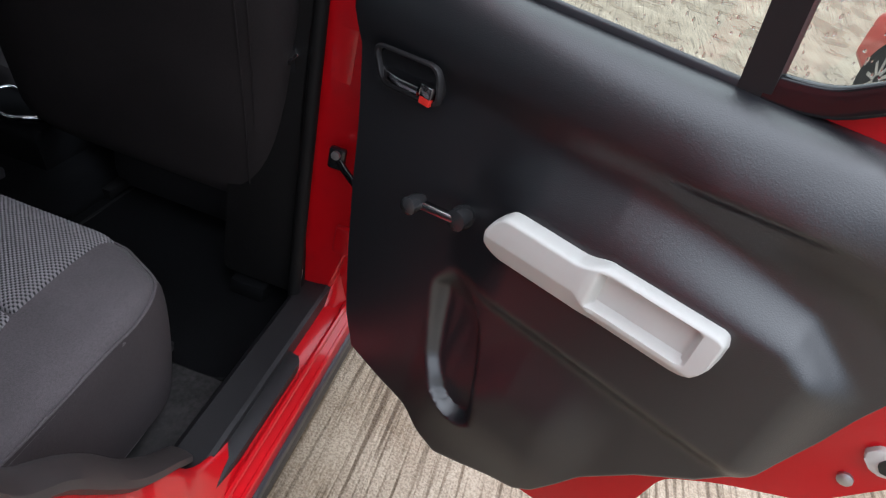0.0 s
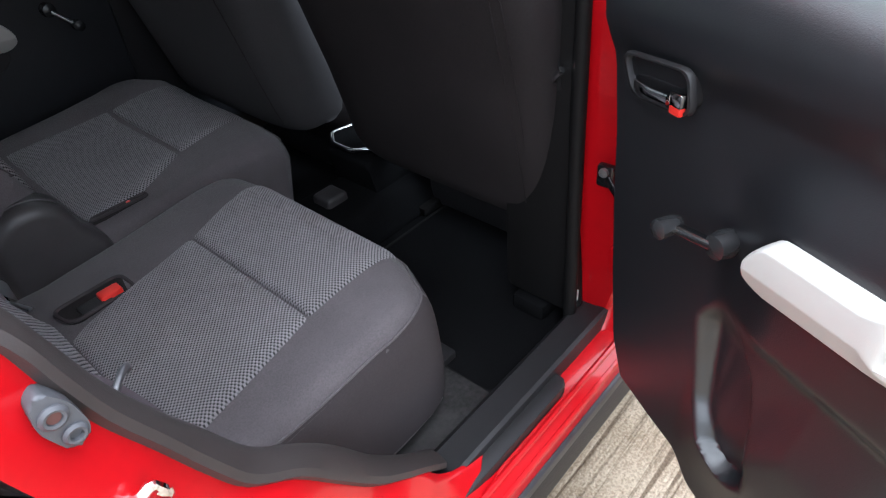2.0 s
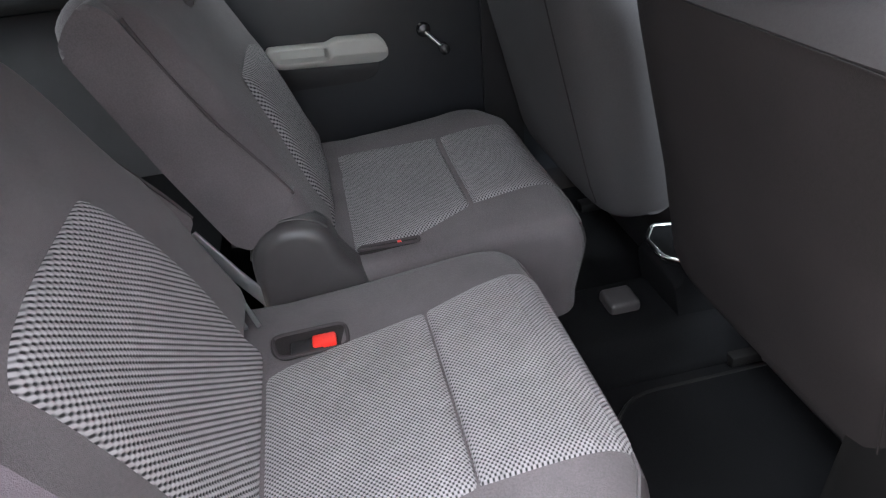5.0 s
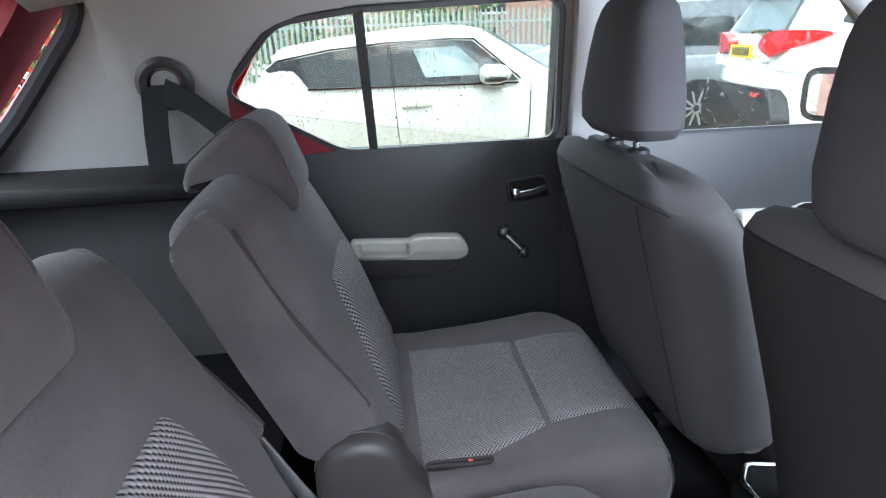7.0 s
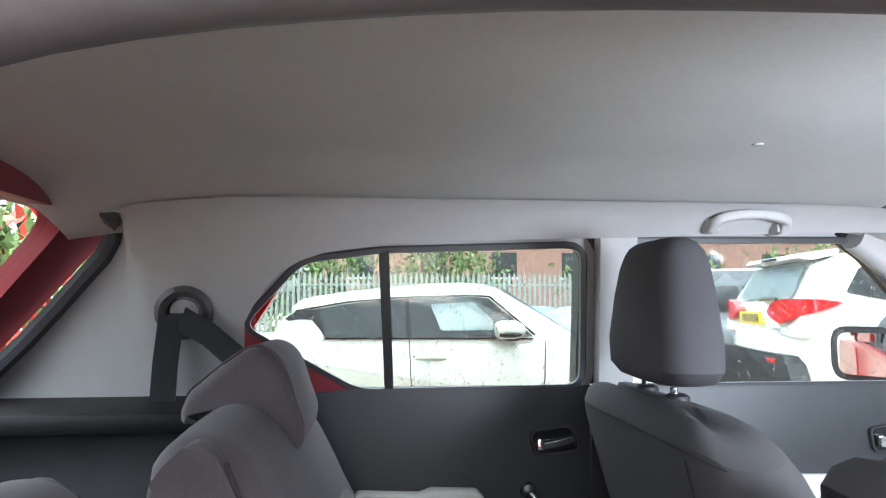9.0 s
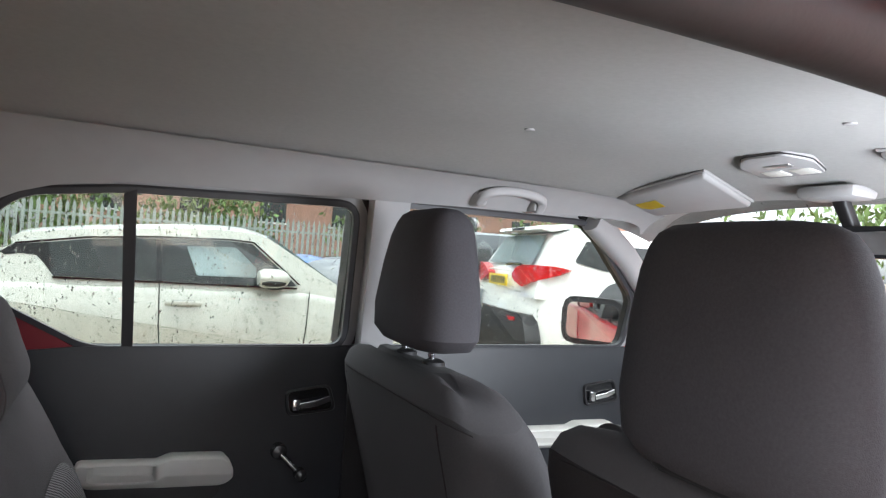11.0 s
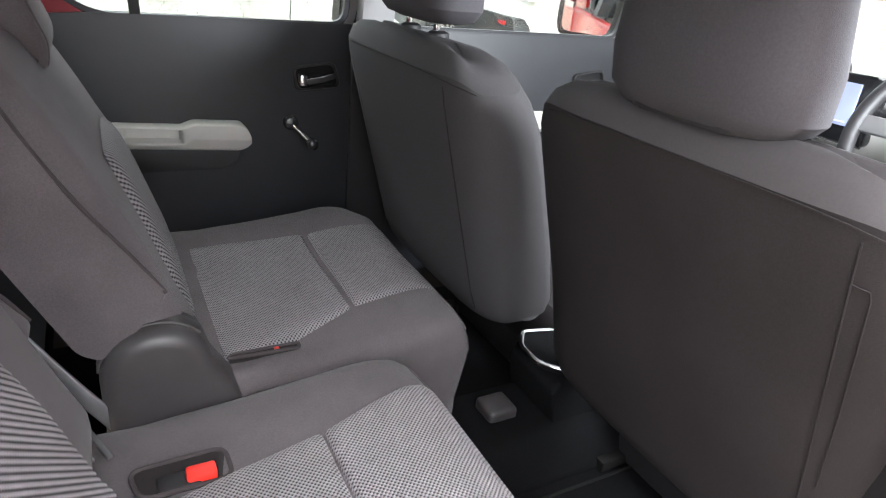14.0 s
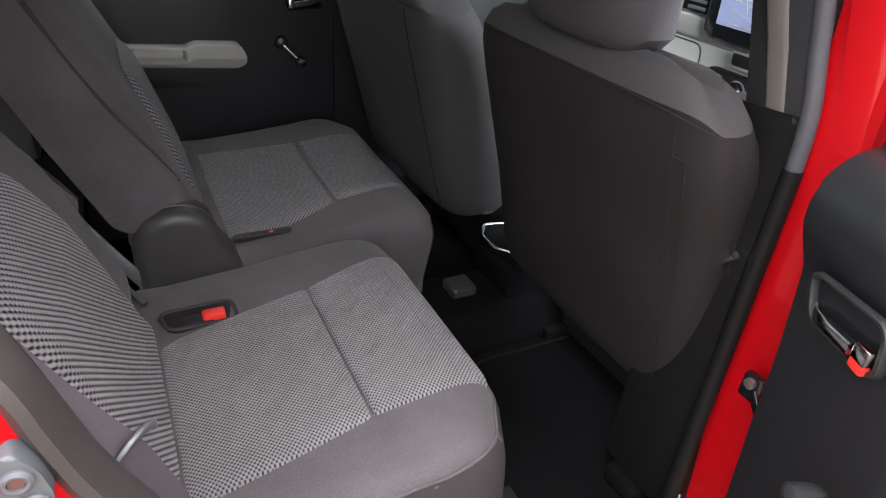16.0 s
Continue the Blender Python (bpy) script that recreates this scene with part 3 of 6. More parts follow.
def panel_depth(u, z):
    """How far the inner panel stands out towards the cabin at (u, z)."""
    d = 0.0
    # swelling that carries the armrest: rises from above, ends at a crease below
    crest = float(np.interp(u, [0.25, 0.33, 0.5, 0.61, 0.66, 0.70, 0.745], [0.825, 0.835, 0.855, 0.866, 0.868, 0.848, 0.82]))
    crease = float(np.interp(u, [0.25, 0.358, 0.492, 0.644, 0.71], [0.69, 0.70, 0.70, 0.703, 0.708]))
    side = ease(0.24, 0.36, u) * (1 - ease(0.685, 0.745, u))
    rise = 1 - ease(crest - 0.01, crest + float(np.interp(u, [0.3, 0.45, 0.61, 0.70], [0.09, 0.10, 0.05, 0.028])), z)
    d += 0.034 * side * rise * (0.45 + 0.55 * ease(crease - 0.035, crease + 0.004, z)) * ease(0.36, 0.5, z)
    # soft dip behind the swelling and a long fold above it
    fold = 0.959 + (u - 0.505) * 0.12
    d += 0.006 * ease(0.45, 0.53, u) * (1 - ease(0.60, 0.68, u)) * ease(fold - 0.006, fold + 0.006, z) * (1 - ease(fold, fold + 0.06, z))
    # bottle pocket: a scooped hollow that ends in a standing lip
    mid = float(np.interp(z, [0.44, 0.48, 0.51, 0.63, 0.68], [0.348, 0.336, 0.322, 0.288, 0.278]))
    half = float(np.interp(z, [0.44, 0.46, 0.50, 0.56, 0.63, 0.68], [0.012, 0.036, 0.050, 0.049, 0.042, 0.012]))
    inside_ = 1 - ease(half - 0.014, half + 0.012, abs(u - mid))
    floor_ = ease(0.436, 0.452, z) * (1 - ease(0.61, 0.69, z))
    lip = float(np.interp(u, [0.265, 0.29, 0.32, 0.36, 0.385, 0.42], [0.53, 0.465, 0.445, 0.45, 0.485, 0.52]))
    swell = ease(0.24, 0.31, u) * (1 - ease(0.48, 0.57, u)) * (1 - ease(lip + 0.03, lip + 0.16, z))
    d += 0.016 * swell
    d -= 0.026 * inside_ * floor_
    # rolled shoulder under the glass
    top = float(np.interp(u, TOP_U, TOP_Z))
    k = min(1.0, max(0.0, (z - (top - 0.08)) / 0.08))
    d += 0.016 * ease(top - 0.14, top - 0.08, z) - 0.062 * (1 - math.sqrt(max(0.0, 1 - k * k)))
    # rounded rim at the lower edge
    low = float(np.interp(u, LOW_U, LOW_Z))
    r = min(1.0, max(0.0, (z - low) / 0.018))
    return d - 0.03 * (1 - math.sqrt(max(0.0, 1 - (1 - r) ** 2)))


def panel(u, v):
    uu = 0.80 * u
    lo, hi = float(np.interp(uu, LOW_U, LOW_Z)), float(np.interp(uu, TOP_U, TOP_Z))
    k = v - 0.06 * math.sin(2 * math.pi * v)
    z = lo + (hi - lo) * k
    return (uu, -0.006 - panel_depth(uu, z), z)


trim = part("door_trim", field(panel, 190, 170), DOOR_TRIM, door, "black grained plastic inner panel")
armrest(door, 1, (0.316, 0.802), (0.614, 0.812), 0.070, 0.026, -0.040, 0.62)
inner_handle(door, 1, 0.122, 0.912, -0.021, True, 0.118, 0.058, 1.0)
crank(door, 1, (0.258, 0.768), (0.197, 0.764), -0.008)
part("latch", prism(rounded([(0.779, 0.772), (0.789, 0.789), (0.812, 0.790), (0.818, 0.766), (0.798, 0.756)], 0.006), "y", 0.032, 0.046, 0.003), WHITE_PLASTIC, door, "pale latch plate with a dark mouth")
part("latch_mouth", prism(rounded([(0.795, 0.773), (0.799, 0.783), (0.808, 0.783), (0.811, 0.768), (0.802, 0.765)], 0.003), "y", 0.029, 0.034), GLOSS_BLACK, door)
part("latch_plug", lathe([(0.0085, 0), (0.0085, 0.004), (0.004, 0.006)], (0.788, 0.042, 0.726), (0, -1, 0), 12), STEEL, door)
# glass, divider and frame above the belt
WIN_A = [(0.03, 1.02), (0.482, 1.05), (0.462, 1.35), (0.10, 1.335), (0.06, 1.29)]
WIN_B = rounded([(0.512, 1.066), (0.565, 1.080), (0.62, 1.115), (0.74, 1.20), (0.66, 1.305), (0.495, 1.345)], 0.02)


def lean_d(z):
    return 0.035 - max(0.0, z - 1.04) * 0.2


def door_plate(outline, d, thick):
    bm = bmesh.new()
    lo = [bm.verts.new((u, lean_d(z) + d, z)) for u, z in outline]
    hi = [bm.verts.new((u, lean_d(z) + d + thick, z)) for u, z in outline]
    n = len(outline)
    bm.faces.new(lo)
    bm.faces.new(hi[::-1])
    for i in range(n):
        bm.faces.new((lo[i], hi[i], hi[(i + 1) % n], lo[(i + 1) % n]))
    return bm


for nm, o, k in (("door_glass", WIN_A, 1200), ("quarter_glass", WIN_B, 420)):
    g = part(nm, door_plate(o, 0.01, 0.004), CLEAR_GLASS, door, "clear glass beaded with rain")
    g.visible_shadow = False
    drops(g, [(u, lean_d(z) + 0.0145, z) for u, z in scatter(o, k, 5)], (0, 1, 0.2), 6)
part("window_divider", door_plate([(0.482, 1.045), (0.514, 1.055), (0.492, 1.35), (0.456, 1.35)], -0.002, 0.03), BLACK_TRIM, door)
frame_line = [(0.0, 1.03), (0.02, 1.2), (0.06, 1.31), (0.12, 1.355), (0.46, 1.372), (0.66, 1.335), (0.77, 1.22), (0.76, 1.14)]
part("window_frame", sweep([(u, lean_d(z) + 0.02, z) for u, z in smooth_loop(frame_line, 4, False)], rect(0.05, 0.035, 0.008), up=(0, 1, 0)), RED, door)
part("glass_seal", sweep([(0.0, 0.038, 1.042), (0.3, 0.038, 1.051), (0.485, 0.038, 1.056)], rect(0.012, 0.012, 0.003)), RUBBER, door)
part("quarter_seal", sweep([(u, lean_d(z) + 0.008, z) for u, z in smooth_loop([(0.505, 1.064), (0.56, 1.074), (0.60, 1.098), (0.66, 1.142), (0.74, 1.198)], 4, False)], rect(0.030, 0.018, 0.004), up=(0, 1, 0)), GLOSS_BLACK, door)
part("window_sticker", door_plate([(0.55, 1.17), (0.63, 1.17), (0.63, 1.22), (0.55, 1.22)], 0.008, 0.001), WHITE_PLASTIC, door, "pale safety sticker on the quarter glass")


def closed_left_door(rear):
    if rear:
        d = thing("rear_door", "closed rear car door with black trim, seen from inside", "car door")
        x0, x1, win = 0.52, -0.33, REAR_WIN
        lower = rounded([(0.52, 0.36), (0.52, 1.03), (-0.08, 1.03), (-0.20, 1.02), (-0.32, 1.03), (-0.30, 0.80), (-0.10, 0.36)], 0.02)
    else:
        d = thing("front_door", "closed front car door with grey-black trim, seen from inside", "car door")
        win = FRONT_WIN
        lower = rounded([(0.54, 0.36), (0.54, 1.03), (1.30, 1.03), (1.36, 0.98), (1.36, 0.36)], 0.02)
    t = part("door_trim", prism(lower, "y", 0.66, 0.70, 0.012, 4), LEFT_TRIM, d, "black grained plastic inner panel")
    ring = leaned_frame(grow(win, 0.014), grow(win, 0.003), 0.012, 0.03)
    part("window_frame", ring, BLACK_TRIM, d)
    part("frame_cover", leaned_frame(grow(win, 0.036), grow(win, 0.012), 0.022, 0.02), PILLAR, d, "pale trim round the window")
    part("window_seal", leaned_frame(grow(win, 0.009), grow(win, -0.002), 0.004, 0.012), RUBBER, d)
    if rear:
        part("red_corner", leaned(rounded([(-0.082, 1.022), (-0.10, 1.012), (-0.20, 1.008), (-0.305, 1.06), (-0.335, 1.16), (-0.331, 1.178), (-0.322, 1.174)], 0.01), 0.008, 0.006), SHADED_RED, d, "bare red painted door corner")
        part("window_divider", leaned([(-0.010, 1.03), (0.010, 1.03), (-0.003, 1.335), (-0.025, 1.325)], 0.0, 0.018), BLACK_TRIM, d)
        armrest(d, 1, (0.218, 0.775), (-0.075, 0.79), 0.068, 0.035, 0.66)
        # black plate stands in for the shade under the armrest
        part("armrest_shade", prism(rounded([(0.205, 0.752), (-0.09, 0.758), (-0.075, 0.70), (0.175, 0.70)], 0.03), "y", 0.652, 0.66, 0.003), BLACK_TRIM, d)
        inner_handle(d, 1, 0.374, 0.912, 0.66, False, -0.12, 0.07)
        crank(d, 1, (0.31, 0.806), (0.352, 0.762), 0.66)
    else:
        armrest(d, 1, (1.25, 0.79), (0.92, 0.80), 0.07, 0.05, 0.66)
        inner_handle(d, 1, 1.20, 0.903, 0.66, False, -0.13, 0.075)
        mirror = part("door_mirror", loft([[(1.43 - 0.05 * k, 0.80 + 0.115 * s * (1 - 0.35 * k), 1.075 + 0.085 * c * (1 - 0.35 * k)) for s, c in [(math.copysign(abs(math.cos(a)) ** 0.6, math.cos(a)), math.copysign(abs(math.sin(a)) ** 0.6, math.sin(a))) for a in [i * math.pi / 10 for i in range(20)]]] for k in (1.0, 0.7, 0.2, -1.0, -1.6)]), BLACK_TRIM, d, "black door mirror")
        mirror.matrix_world = Matrix.Translation((0.02, 0.10, -0.0))
        mg = part("mirror_glass", prism(rounded([(-0.088, -0.060), (0.088, -0.060), (0.088, 0.060), (-0.088, 0.060)], 0.03), "x", 0, 0.004), mat("mirror_silver", (0.8, 0.82, 0.82), 0.02, metal=1.0), mirror)
        mg.matrix_local = pose(1.335, 0.80, 1.075, 0, 0, 28.8)
        rim = part("mirror_rim", prism(rounded([(-0.108, -0.078), (0.108, -0.078), (0.108, 0.078), (-0.108, 0.078)], 0.04), "x", 0.003, 0.05, 0.008), BLACK_TRIM, mirror)
        rim.matrix_local = pose(1.335, 0.80, 1.075, 0, 0, 28.8)
    g = part("window_glass", leaned(grow(win, 0.004), 0.02, 0.004), GLASS, d, "clear glass beaded with rain")
    g.visible_shadow = False
    drops(g, [(x, side_y(z) + 0.0245, z) for x, z in scatter(win, 2600, 11)], (0, 1, 0.25), 12)
    return d


closed_left_door(True)
closed_left_door(False)

# ---------- shell: pillars, roof, sills, floor ----------
def ceiling_z(x, y):
    c = 1.462 - 0.05 * max(0.0, x - 0.9) ** 2 / 0.1 - 0.03 * max(0.0, -0.2 - x) ** 2 / 0.12
    return c - 0.075 * (abs(y) / 0.56) ** 3.2


bm = bmesh.new()
nx, ny = 44, 28
grid = []
for i in range(nx + 1):
    x = -0.62 + i * (1.86 / nx)
    half = np.interp(x, [-0.62, -0.3, 0.3, 1.0, 1.24], [0.50, 0.565, 0.575, 0.56, 0.55])
    row = []
    for j in range(ny + 1):
        y = half * (2 * j / ny - 1)
        row.append(bm.verts.new((x, y, ceiling_z(x, y * 0.56 / half))))
    grid.append(row)
for i in range(nx):
    for j in range(ny):
        bm.faces.new((grid[i][j], grid[i + 1][j], grid[i + 1][j + 1], grid[i][j + 1]))
bmesh.ops.solidify(bm, geom=bm.faces[:], thickness=0.012)
tagged(part("ceiling", bm, LINER), "pale grey felt headliner", "headliner", kind="structure")

# roof skin
bm = bmesh.new()
grid = []
for i in range(25):
    x = -0.68 + i * (2.0 / 24)
    half = np.interp(x, [-0.68, -0.3, 0.3, 1.0, 1.32], [0.55, 0.625, 0.64, 0.63, 0.60])
    row = []
    for j in range(17):
        y = half * (2 * j / 16 - 1)
        row.append(bm.verts.new((x, y, ceiling_z(x, y * 0.56 / half) + 0.05 - 0.02 * (abs(y) / half) ** 6)))
    grid.append(row)
for i in range(24):
    for j in range(16):
        bm.faces.new((grid[i][j], grid[i + 1][j], grid[i + 1][j + 1], grid[i][j + 1]))
bmesh.ops.solidify(bm, geom=bm.faces[:], thickness=-0.006)
part("roof", bm, RED, car, "bright red roof panel")

def gate_x(z):
    return -0.60 - (1.385 - z) * 0.9


# unseen black sheet, added to keep the roof's red bounce off the headliner
bm = bmesh.new()
grid = []
for i in range(13):
    x = -0.64 + i * (1.9 / 12)
    half = float(np.interp(x, [-0.68, -0.3, 0.3, 1.0, 1.32], [0.53, 0.605, 0.615, 0.605, 0.58]))
    grid.append([bm.verts.new((x, half * (2 * j / 12 - 1), ceiling_z(x, 0.56 * (2 * j / 12 - 1)) + 0.02)) for j in range(13)])
for i in range(12):
    for j in range(12):
        bm.faces.new((grid[i][j], grid[i + 1][j], grid[i + 1][j + 1], grid[i][j + 1]))
part("bounce_blocker", bm, BLACK_TRIM, car, "unseen black sheet that blocks red bounce below the roof")


# left side above the windows and pillars between them
LEFT_TOP = [(-0.10, 1.358), (0.0, 1.372), (0.46, 1.385), (1.05, 1.40), (1.16, 1.37)]


def side_section(x, zl, yt, zt, off, n=15):
    """The cabin lining in one cross section, from height zl up to its upper edge."""
    a, c = Vector((side_y(1.02) - off, 1.02)), Vector((yt, zt))
    my = min(a[0], side_y(zt - 0.03) - off - 0.004)
    m = Vector((my, zt - 0.228 * (my - yt))) if yt < 0.45 else Vector((my, 1.02 + (zt - 1.02) * 0.95))
    t0 = 0.0
    while t0 < 0.98 and ((1 - t0) ** 2 * a + 2 * t0 * (1 - t0) * m + t0 * t0 * c)[1] < zl - 1e-4:
        t0 += 0.002
    return [(x, *((1 - t) ** 2 * a + 2 * t * (1 - t) * m + t * t * c)) for t in [t0 + (1 - t0) * k / n for k in range(n + 1)]]


rows = []
for x, z in smooth_loop(LEFT_TOP, 6, False):
    yt = 0.42
    off = float(np.interp(x, [-0.10, 0.05], [0.030, 0.012]))
    rows.append(side_section(x, z - 0.028, yt, ceiling_z(x, yt * 0.985) - 0.0126, off))
bm = loft(rows, caps=False, closed=False)
# headliner felt given the darker pillar grey to take down its lighting
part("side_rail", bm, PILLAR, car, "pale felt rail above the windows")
part("centre_pillar_trim", leaned(rounded([(0.472, 1.0), (0.55, 1.0), (0.535, 1.385), (0.452, 1.385)], 0.02), -0.03, 0.04), PILLAR, car, "pale grey centre pillar cover")
part("centre_pillar_low", leaned(rounded([(0.455, 0.36), (0.565, 0.36), (0.565, 1.02), (0.458, 1.02)], 0.015), -0.014, 0.05), BLACK_TRIM, car, "black lower centre pillar cover")
part("centre_pillar", leaned([(0.44, 1.03), (0.56, 1.03), (0.55, 1.40), (0.43, 1.38)], 0.045, 0.05), RUBBER, car)
# front roof pillar
for f in (1, -1):
    part("front_pillar_trim", sweep([(1.06, f * 0.57, 1.375), (1.20, f * 0.60, 1.29), (1.38, f * 0.635, 1.14), (1.56, f * 0.66, 1.0)], rect(0.05, 0.07, 0.02)), PILLAR, car, "pale grey front pillar cover")
    part("front_pillar", sweep([(1.04, f * 0.61, 1.40), (1.20, f * 0.64, 1.30), (1.40, f * 0.68, 1.14), (1.62, f * 0.70, 0.98)], rect(0.05, 0.05, 0.015)), RED if f < 0 else PILLAR_BLACK, car)

# rear quarter trims, both sides
# x, lower edge, upper edge (y, z)
QUART = [(-0.04, 1.336, 0.42, 0), (-0.08, 1.332, 0.42, 0), (-0.13, 1.324, 0.42, 0), (-0.18, 1.308, 0.42, 0), (-0.215, 1.29, 0.42, 0), (-0.247, 1.262, 0.42, 0), (-0.28, 1.22, 0.42, 0), (-0.302, 1.18, 0.42, 0), (-0.306, 1.10, 0.42, 0), (-0.307, 1.02, 0.42, 0), (-0.36, 1.02, 0.42, 0), (-0.40, 1.02, 0.42, 0), (-0.44, 1.02, 0.42, 0), (-0.48, 1.02, 0.42, 0), (-0.51, 1.02, 0.44, 0), (-0.53, 1.02, 0.515, 1.378), (-0.54, 1.02, 0.53, 1.35), (-0.56, 1.02, 0.54, 1.315), (-0.59, 1.02, 0.54, 1.279), (-0.65, 1.02, 0.555, 1.213), (-0.71, 1.02, 0.565, 1.147), (-0.77, 1.02, 0.57, 1.087), (-0.834, 1.02, 0.585, 1.027)]
bm = bmesh.new()
rows = []
for x, zl, yt, zt in QUART:
    zt = zt or ceiling_z(x, yt * 0.985) - 0.0126
    rows.append(side_section(x, zl, yt, zt, 0.03))
loft(rows, caps=False, closed=False, bm=bm)
# lining matches the headliner, shade put into the darker pillar grey
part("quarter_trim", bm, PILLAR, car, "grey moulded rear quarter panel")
edge = [r[-1] for r in rows[14:]]
part("gate_flange", loft([edge, [(x - 0.03, y + 0.07, z) for x, y, z in edge], [(min(x - 0.04, gate_x(z) - 0.01), 0.72, z) for x, y, z in edge]], caps=False, closed=False), SHADED_RED, car, "red painted rear pillar flange")
part("gate_edge_seal", sweep([(x - 0.014, y + 0.006, z) for x, y, z in edge], circle(0.019, 8), up=(0, 1, 0)), RUBBER, car, "dark rubber seal along the tailgate opening")
part("quarter_skin", prism([(-0.29, 1.02), (-0.30, 1.17), (-0.20, 1.33), (-0.1, 1.36), (-0.50, 1.34), (-0.80, 1.0)], "y", 0.675, 0.70), RED, car)
# dark ledge and boot side below it
part("boot_ledge", box((-0.95, 0.42, 0.985), (-0.24, 0.64, 1.025), 0.012), PILLAR_BLACK, car, "black ledge along the boot side")
# boot side toned darker to carry the shadow in the boot
part("boot_side", box((-0.95, 0.56, 0.35), (-0.285, 0.64, 0.985), 0.02), GREY_BOOT, car, "grey boot side panel")
part("boot_floor", box((-0.98, -0.64, 0.52), (-0.2, 0.64, 0.58), 0.01), CARPET, car, "black carpet boot floor")
# belt guide on the left rear quarter
GY = [q[1] for q in side_section(-0.42, 1.02, 0.42, ceiling_z(-0.42, 0.414) - 0.0126, 0.03, 60) if q[2] > 1.205][0] + 0.004
guide = thing("belt_guide", "grey round belt guide with a black strap", "seat belt")
part("guide_ring", lathe([(0.055, 0.0), (0.058, 0.014), (0.048, 0.022), (0.036, 0.018), (0.034, 0.004), (0.0, 0.002)], (-0.42, GY, 1.205), (0.1, -1, -0.32), 24), RECLINER, guide)
part("guide_cap", lathe([(0.030, 0.004), (0.028, 0.010), (0.0, 0.012)], (-0.42, GY, 1.205), (0.1, -1, -0.32), 20), GREY_LAMP, guide, "pale cap inside the ring")
part("guide_anchor", box((-0.45, GY - 0.026, 1.180), (-0.39, GY - 0.012, 1.200), 0.006), BELT_DARK, guide)
part("strap_down", sweep([(-0.44, GY - 0.024, 1.195), (-0.45, GY - 0.02, 1.1), (-0.45, GY - 0.03, 1.02)], rect(0.05, 0.002), up=(0, 1, 0)), BELT_DARK, guide)
part("strap_forward", sweep([(-0.42, GY - 0.026, 1.19), (-0.36, GY - 0.05, 1.16), (-0.28, 0.46, 1.11)], rect(0.05, 0.002), up=(0, 1, 0.2)), BELT_DARK, guide)

# tailgate
gate = thing("tailgate", "red tailgate with its rear window, seen from inside", "car door")
GATE_OUT = rounded([(-0.70, 0.97), (-0.1, 0.96), (0.1, 0.96), (0.70, 0.97), (0.66, 1.44), (-0.66, 1.44)], 0.06, 5)
GATE_IN = rounded([(-0.54, 1.04), (-0.1, 1.04), (0.1, 1.04), (0.54, 1.04), (0.47, 1.392), (-0.47, 1.392)], 0.06, 5)
bm = bmesh.new()
n = len(GATE_OUT)
rings = []
for o, d in ((GATE_OUT, 0), (GATE_IN, 0), (GATE_IN, -0.05), (GATE_OUT, -0.05)):
    rings.append([bm.verts.new((gate_x(z) + d, y, z)) for y, z in o])
for k in range(4):
    a, b = rings[k], rings[(k + 1) % 4]
    for i in range(n):
        bm.faces.new((a[i], a[(i + 1) % n], b[(i + 1) % n], b[i]))
part("gate_frame", bm, SHADED_RED, gate, "red painted window surround")
part("gate_trim", box((-0.99, -0.62, 0.5), (-0.94, 0.62, 1.0), 0.015), BLACK_TRIM, gate, "black lower tailgate cover")
bm = bmesh.new()
bm.faces.new([bm.verts.new((gate_x(z) - 0.03, y, z)) for y, z in GATE_IN])
g = part("rear_glass", bm, GLASS, gate, "clear glass beaded with rain")
g.visible_shadow = False
# right side: door opening
OPEN = [(0.50, 0.322), (0.582, 0.345), (0.612, 0.42), (0.612, 0.56), (0.604, 0.70), (0.60, 0.80), (0.60, 1.0), (0.595, 1.10), (0.58, 1.2), (0.55, 1.285), (0.48, 1.332), (0.40, 1.345), (0.2, 1.349), (0.0, 1.34), (-0.15, 1.31), (-0.24, 1.24), (-0.258, 1.13), (-0.214, 1.04), (-0.18, 0.975), (-0.168, 0.928), (-0.155, 0.878), (-0.134, 0.826), (-0.111, 0.765), (-0.087, 0.712), (-0.042, 0.665), (-0.001, 0.605), (0.046, 0.535), (0.085, 0.495), (0.125, 0.445), (0.17, 0.395), (0.3, 0.350)]


def open_y(z):
    return -(0.635 - max(0.0, z - 0.98) * 0.2 + 0.03 * min(1.0, max(0.0, (0.50 - z) / 0.15)))


loop = smooth_loop([(x, open_y(z), z) for x, z in OPEN], 5)
high = [p for p in loop if p[2] > 1.22 or (p[2] > 0.96 and p[0] > 0.3)]
low = [p for p in loop if p[2] < 1.0 and p[0] > 0.57]
k = max(range(1, len(low)), key=lambda i: (Vector(low[i]) - Vector(low[i - 1])).length)
swell = [1.0 + 0.75 * min(1.0, max(0.0, (p[2] - 1.20) / 0.10)) * min(1.0, max(0.0, (0.50 - p[0]) / 0.12)) for p in high]
part("door_seal", sweep(high, circle(0.0105, 18), up=(0, 1, 0), scale=swell), LIT_SEAL, car, "grey-black rubber door seal")
part("lower_door_seal", sweep(low[k:] + low[:k], circle(0.012, 18), up=(0, 1, 0)), PILLAR_BLACK, car, "black rubber door seal")
# painted flange: from the seal outwards
loop2 = [(x, z) for x, y, z in loop]
bm = bmesh.new()
g1, g2, g3 = grow(loop2, 0.012), grow(loop2, 0.02), grow(loop2, 0.075)
g3 = [n if lx > 0.45 and lz > 0.95 else w for (lx, lz), n, w in zip(loop2, grow(loop2, 0.046), g3)]
n = len(loop2)
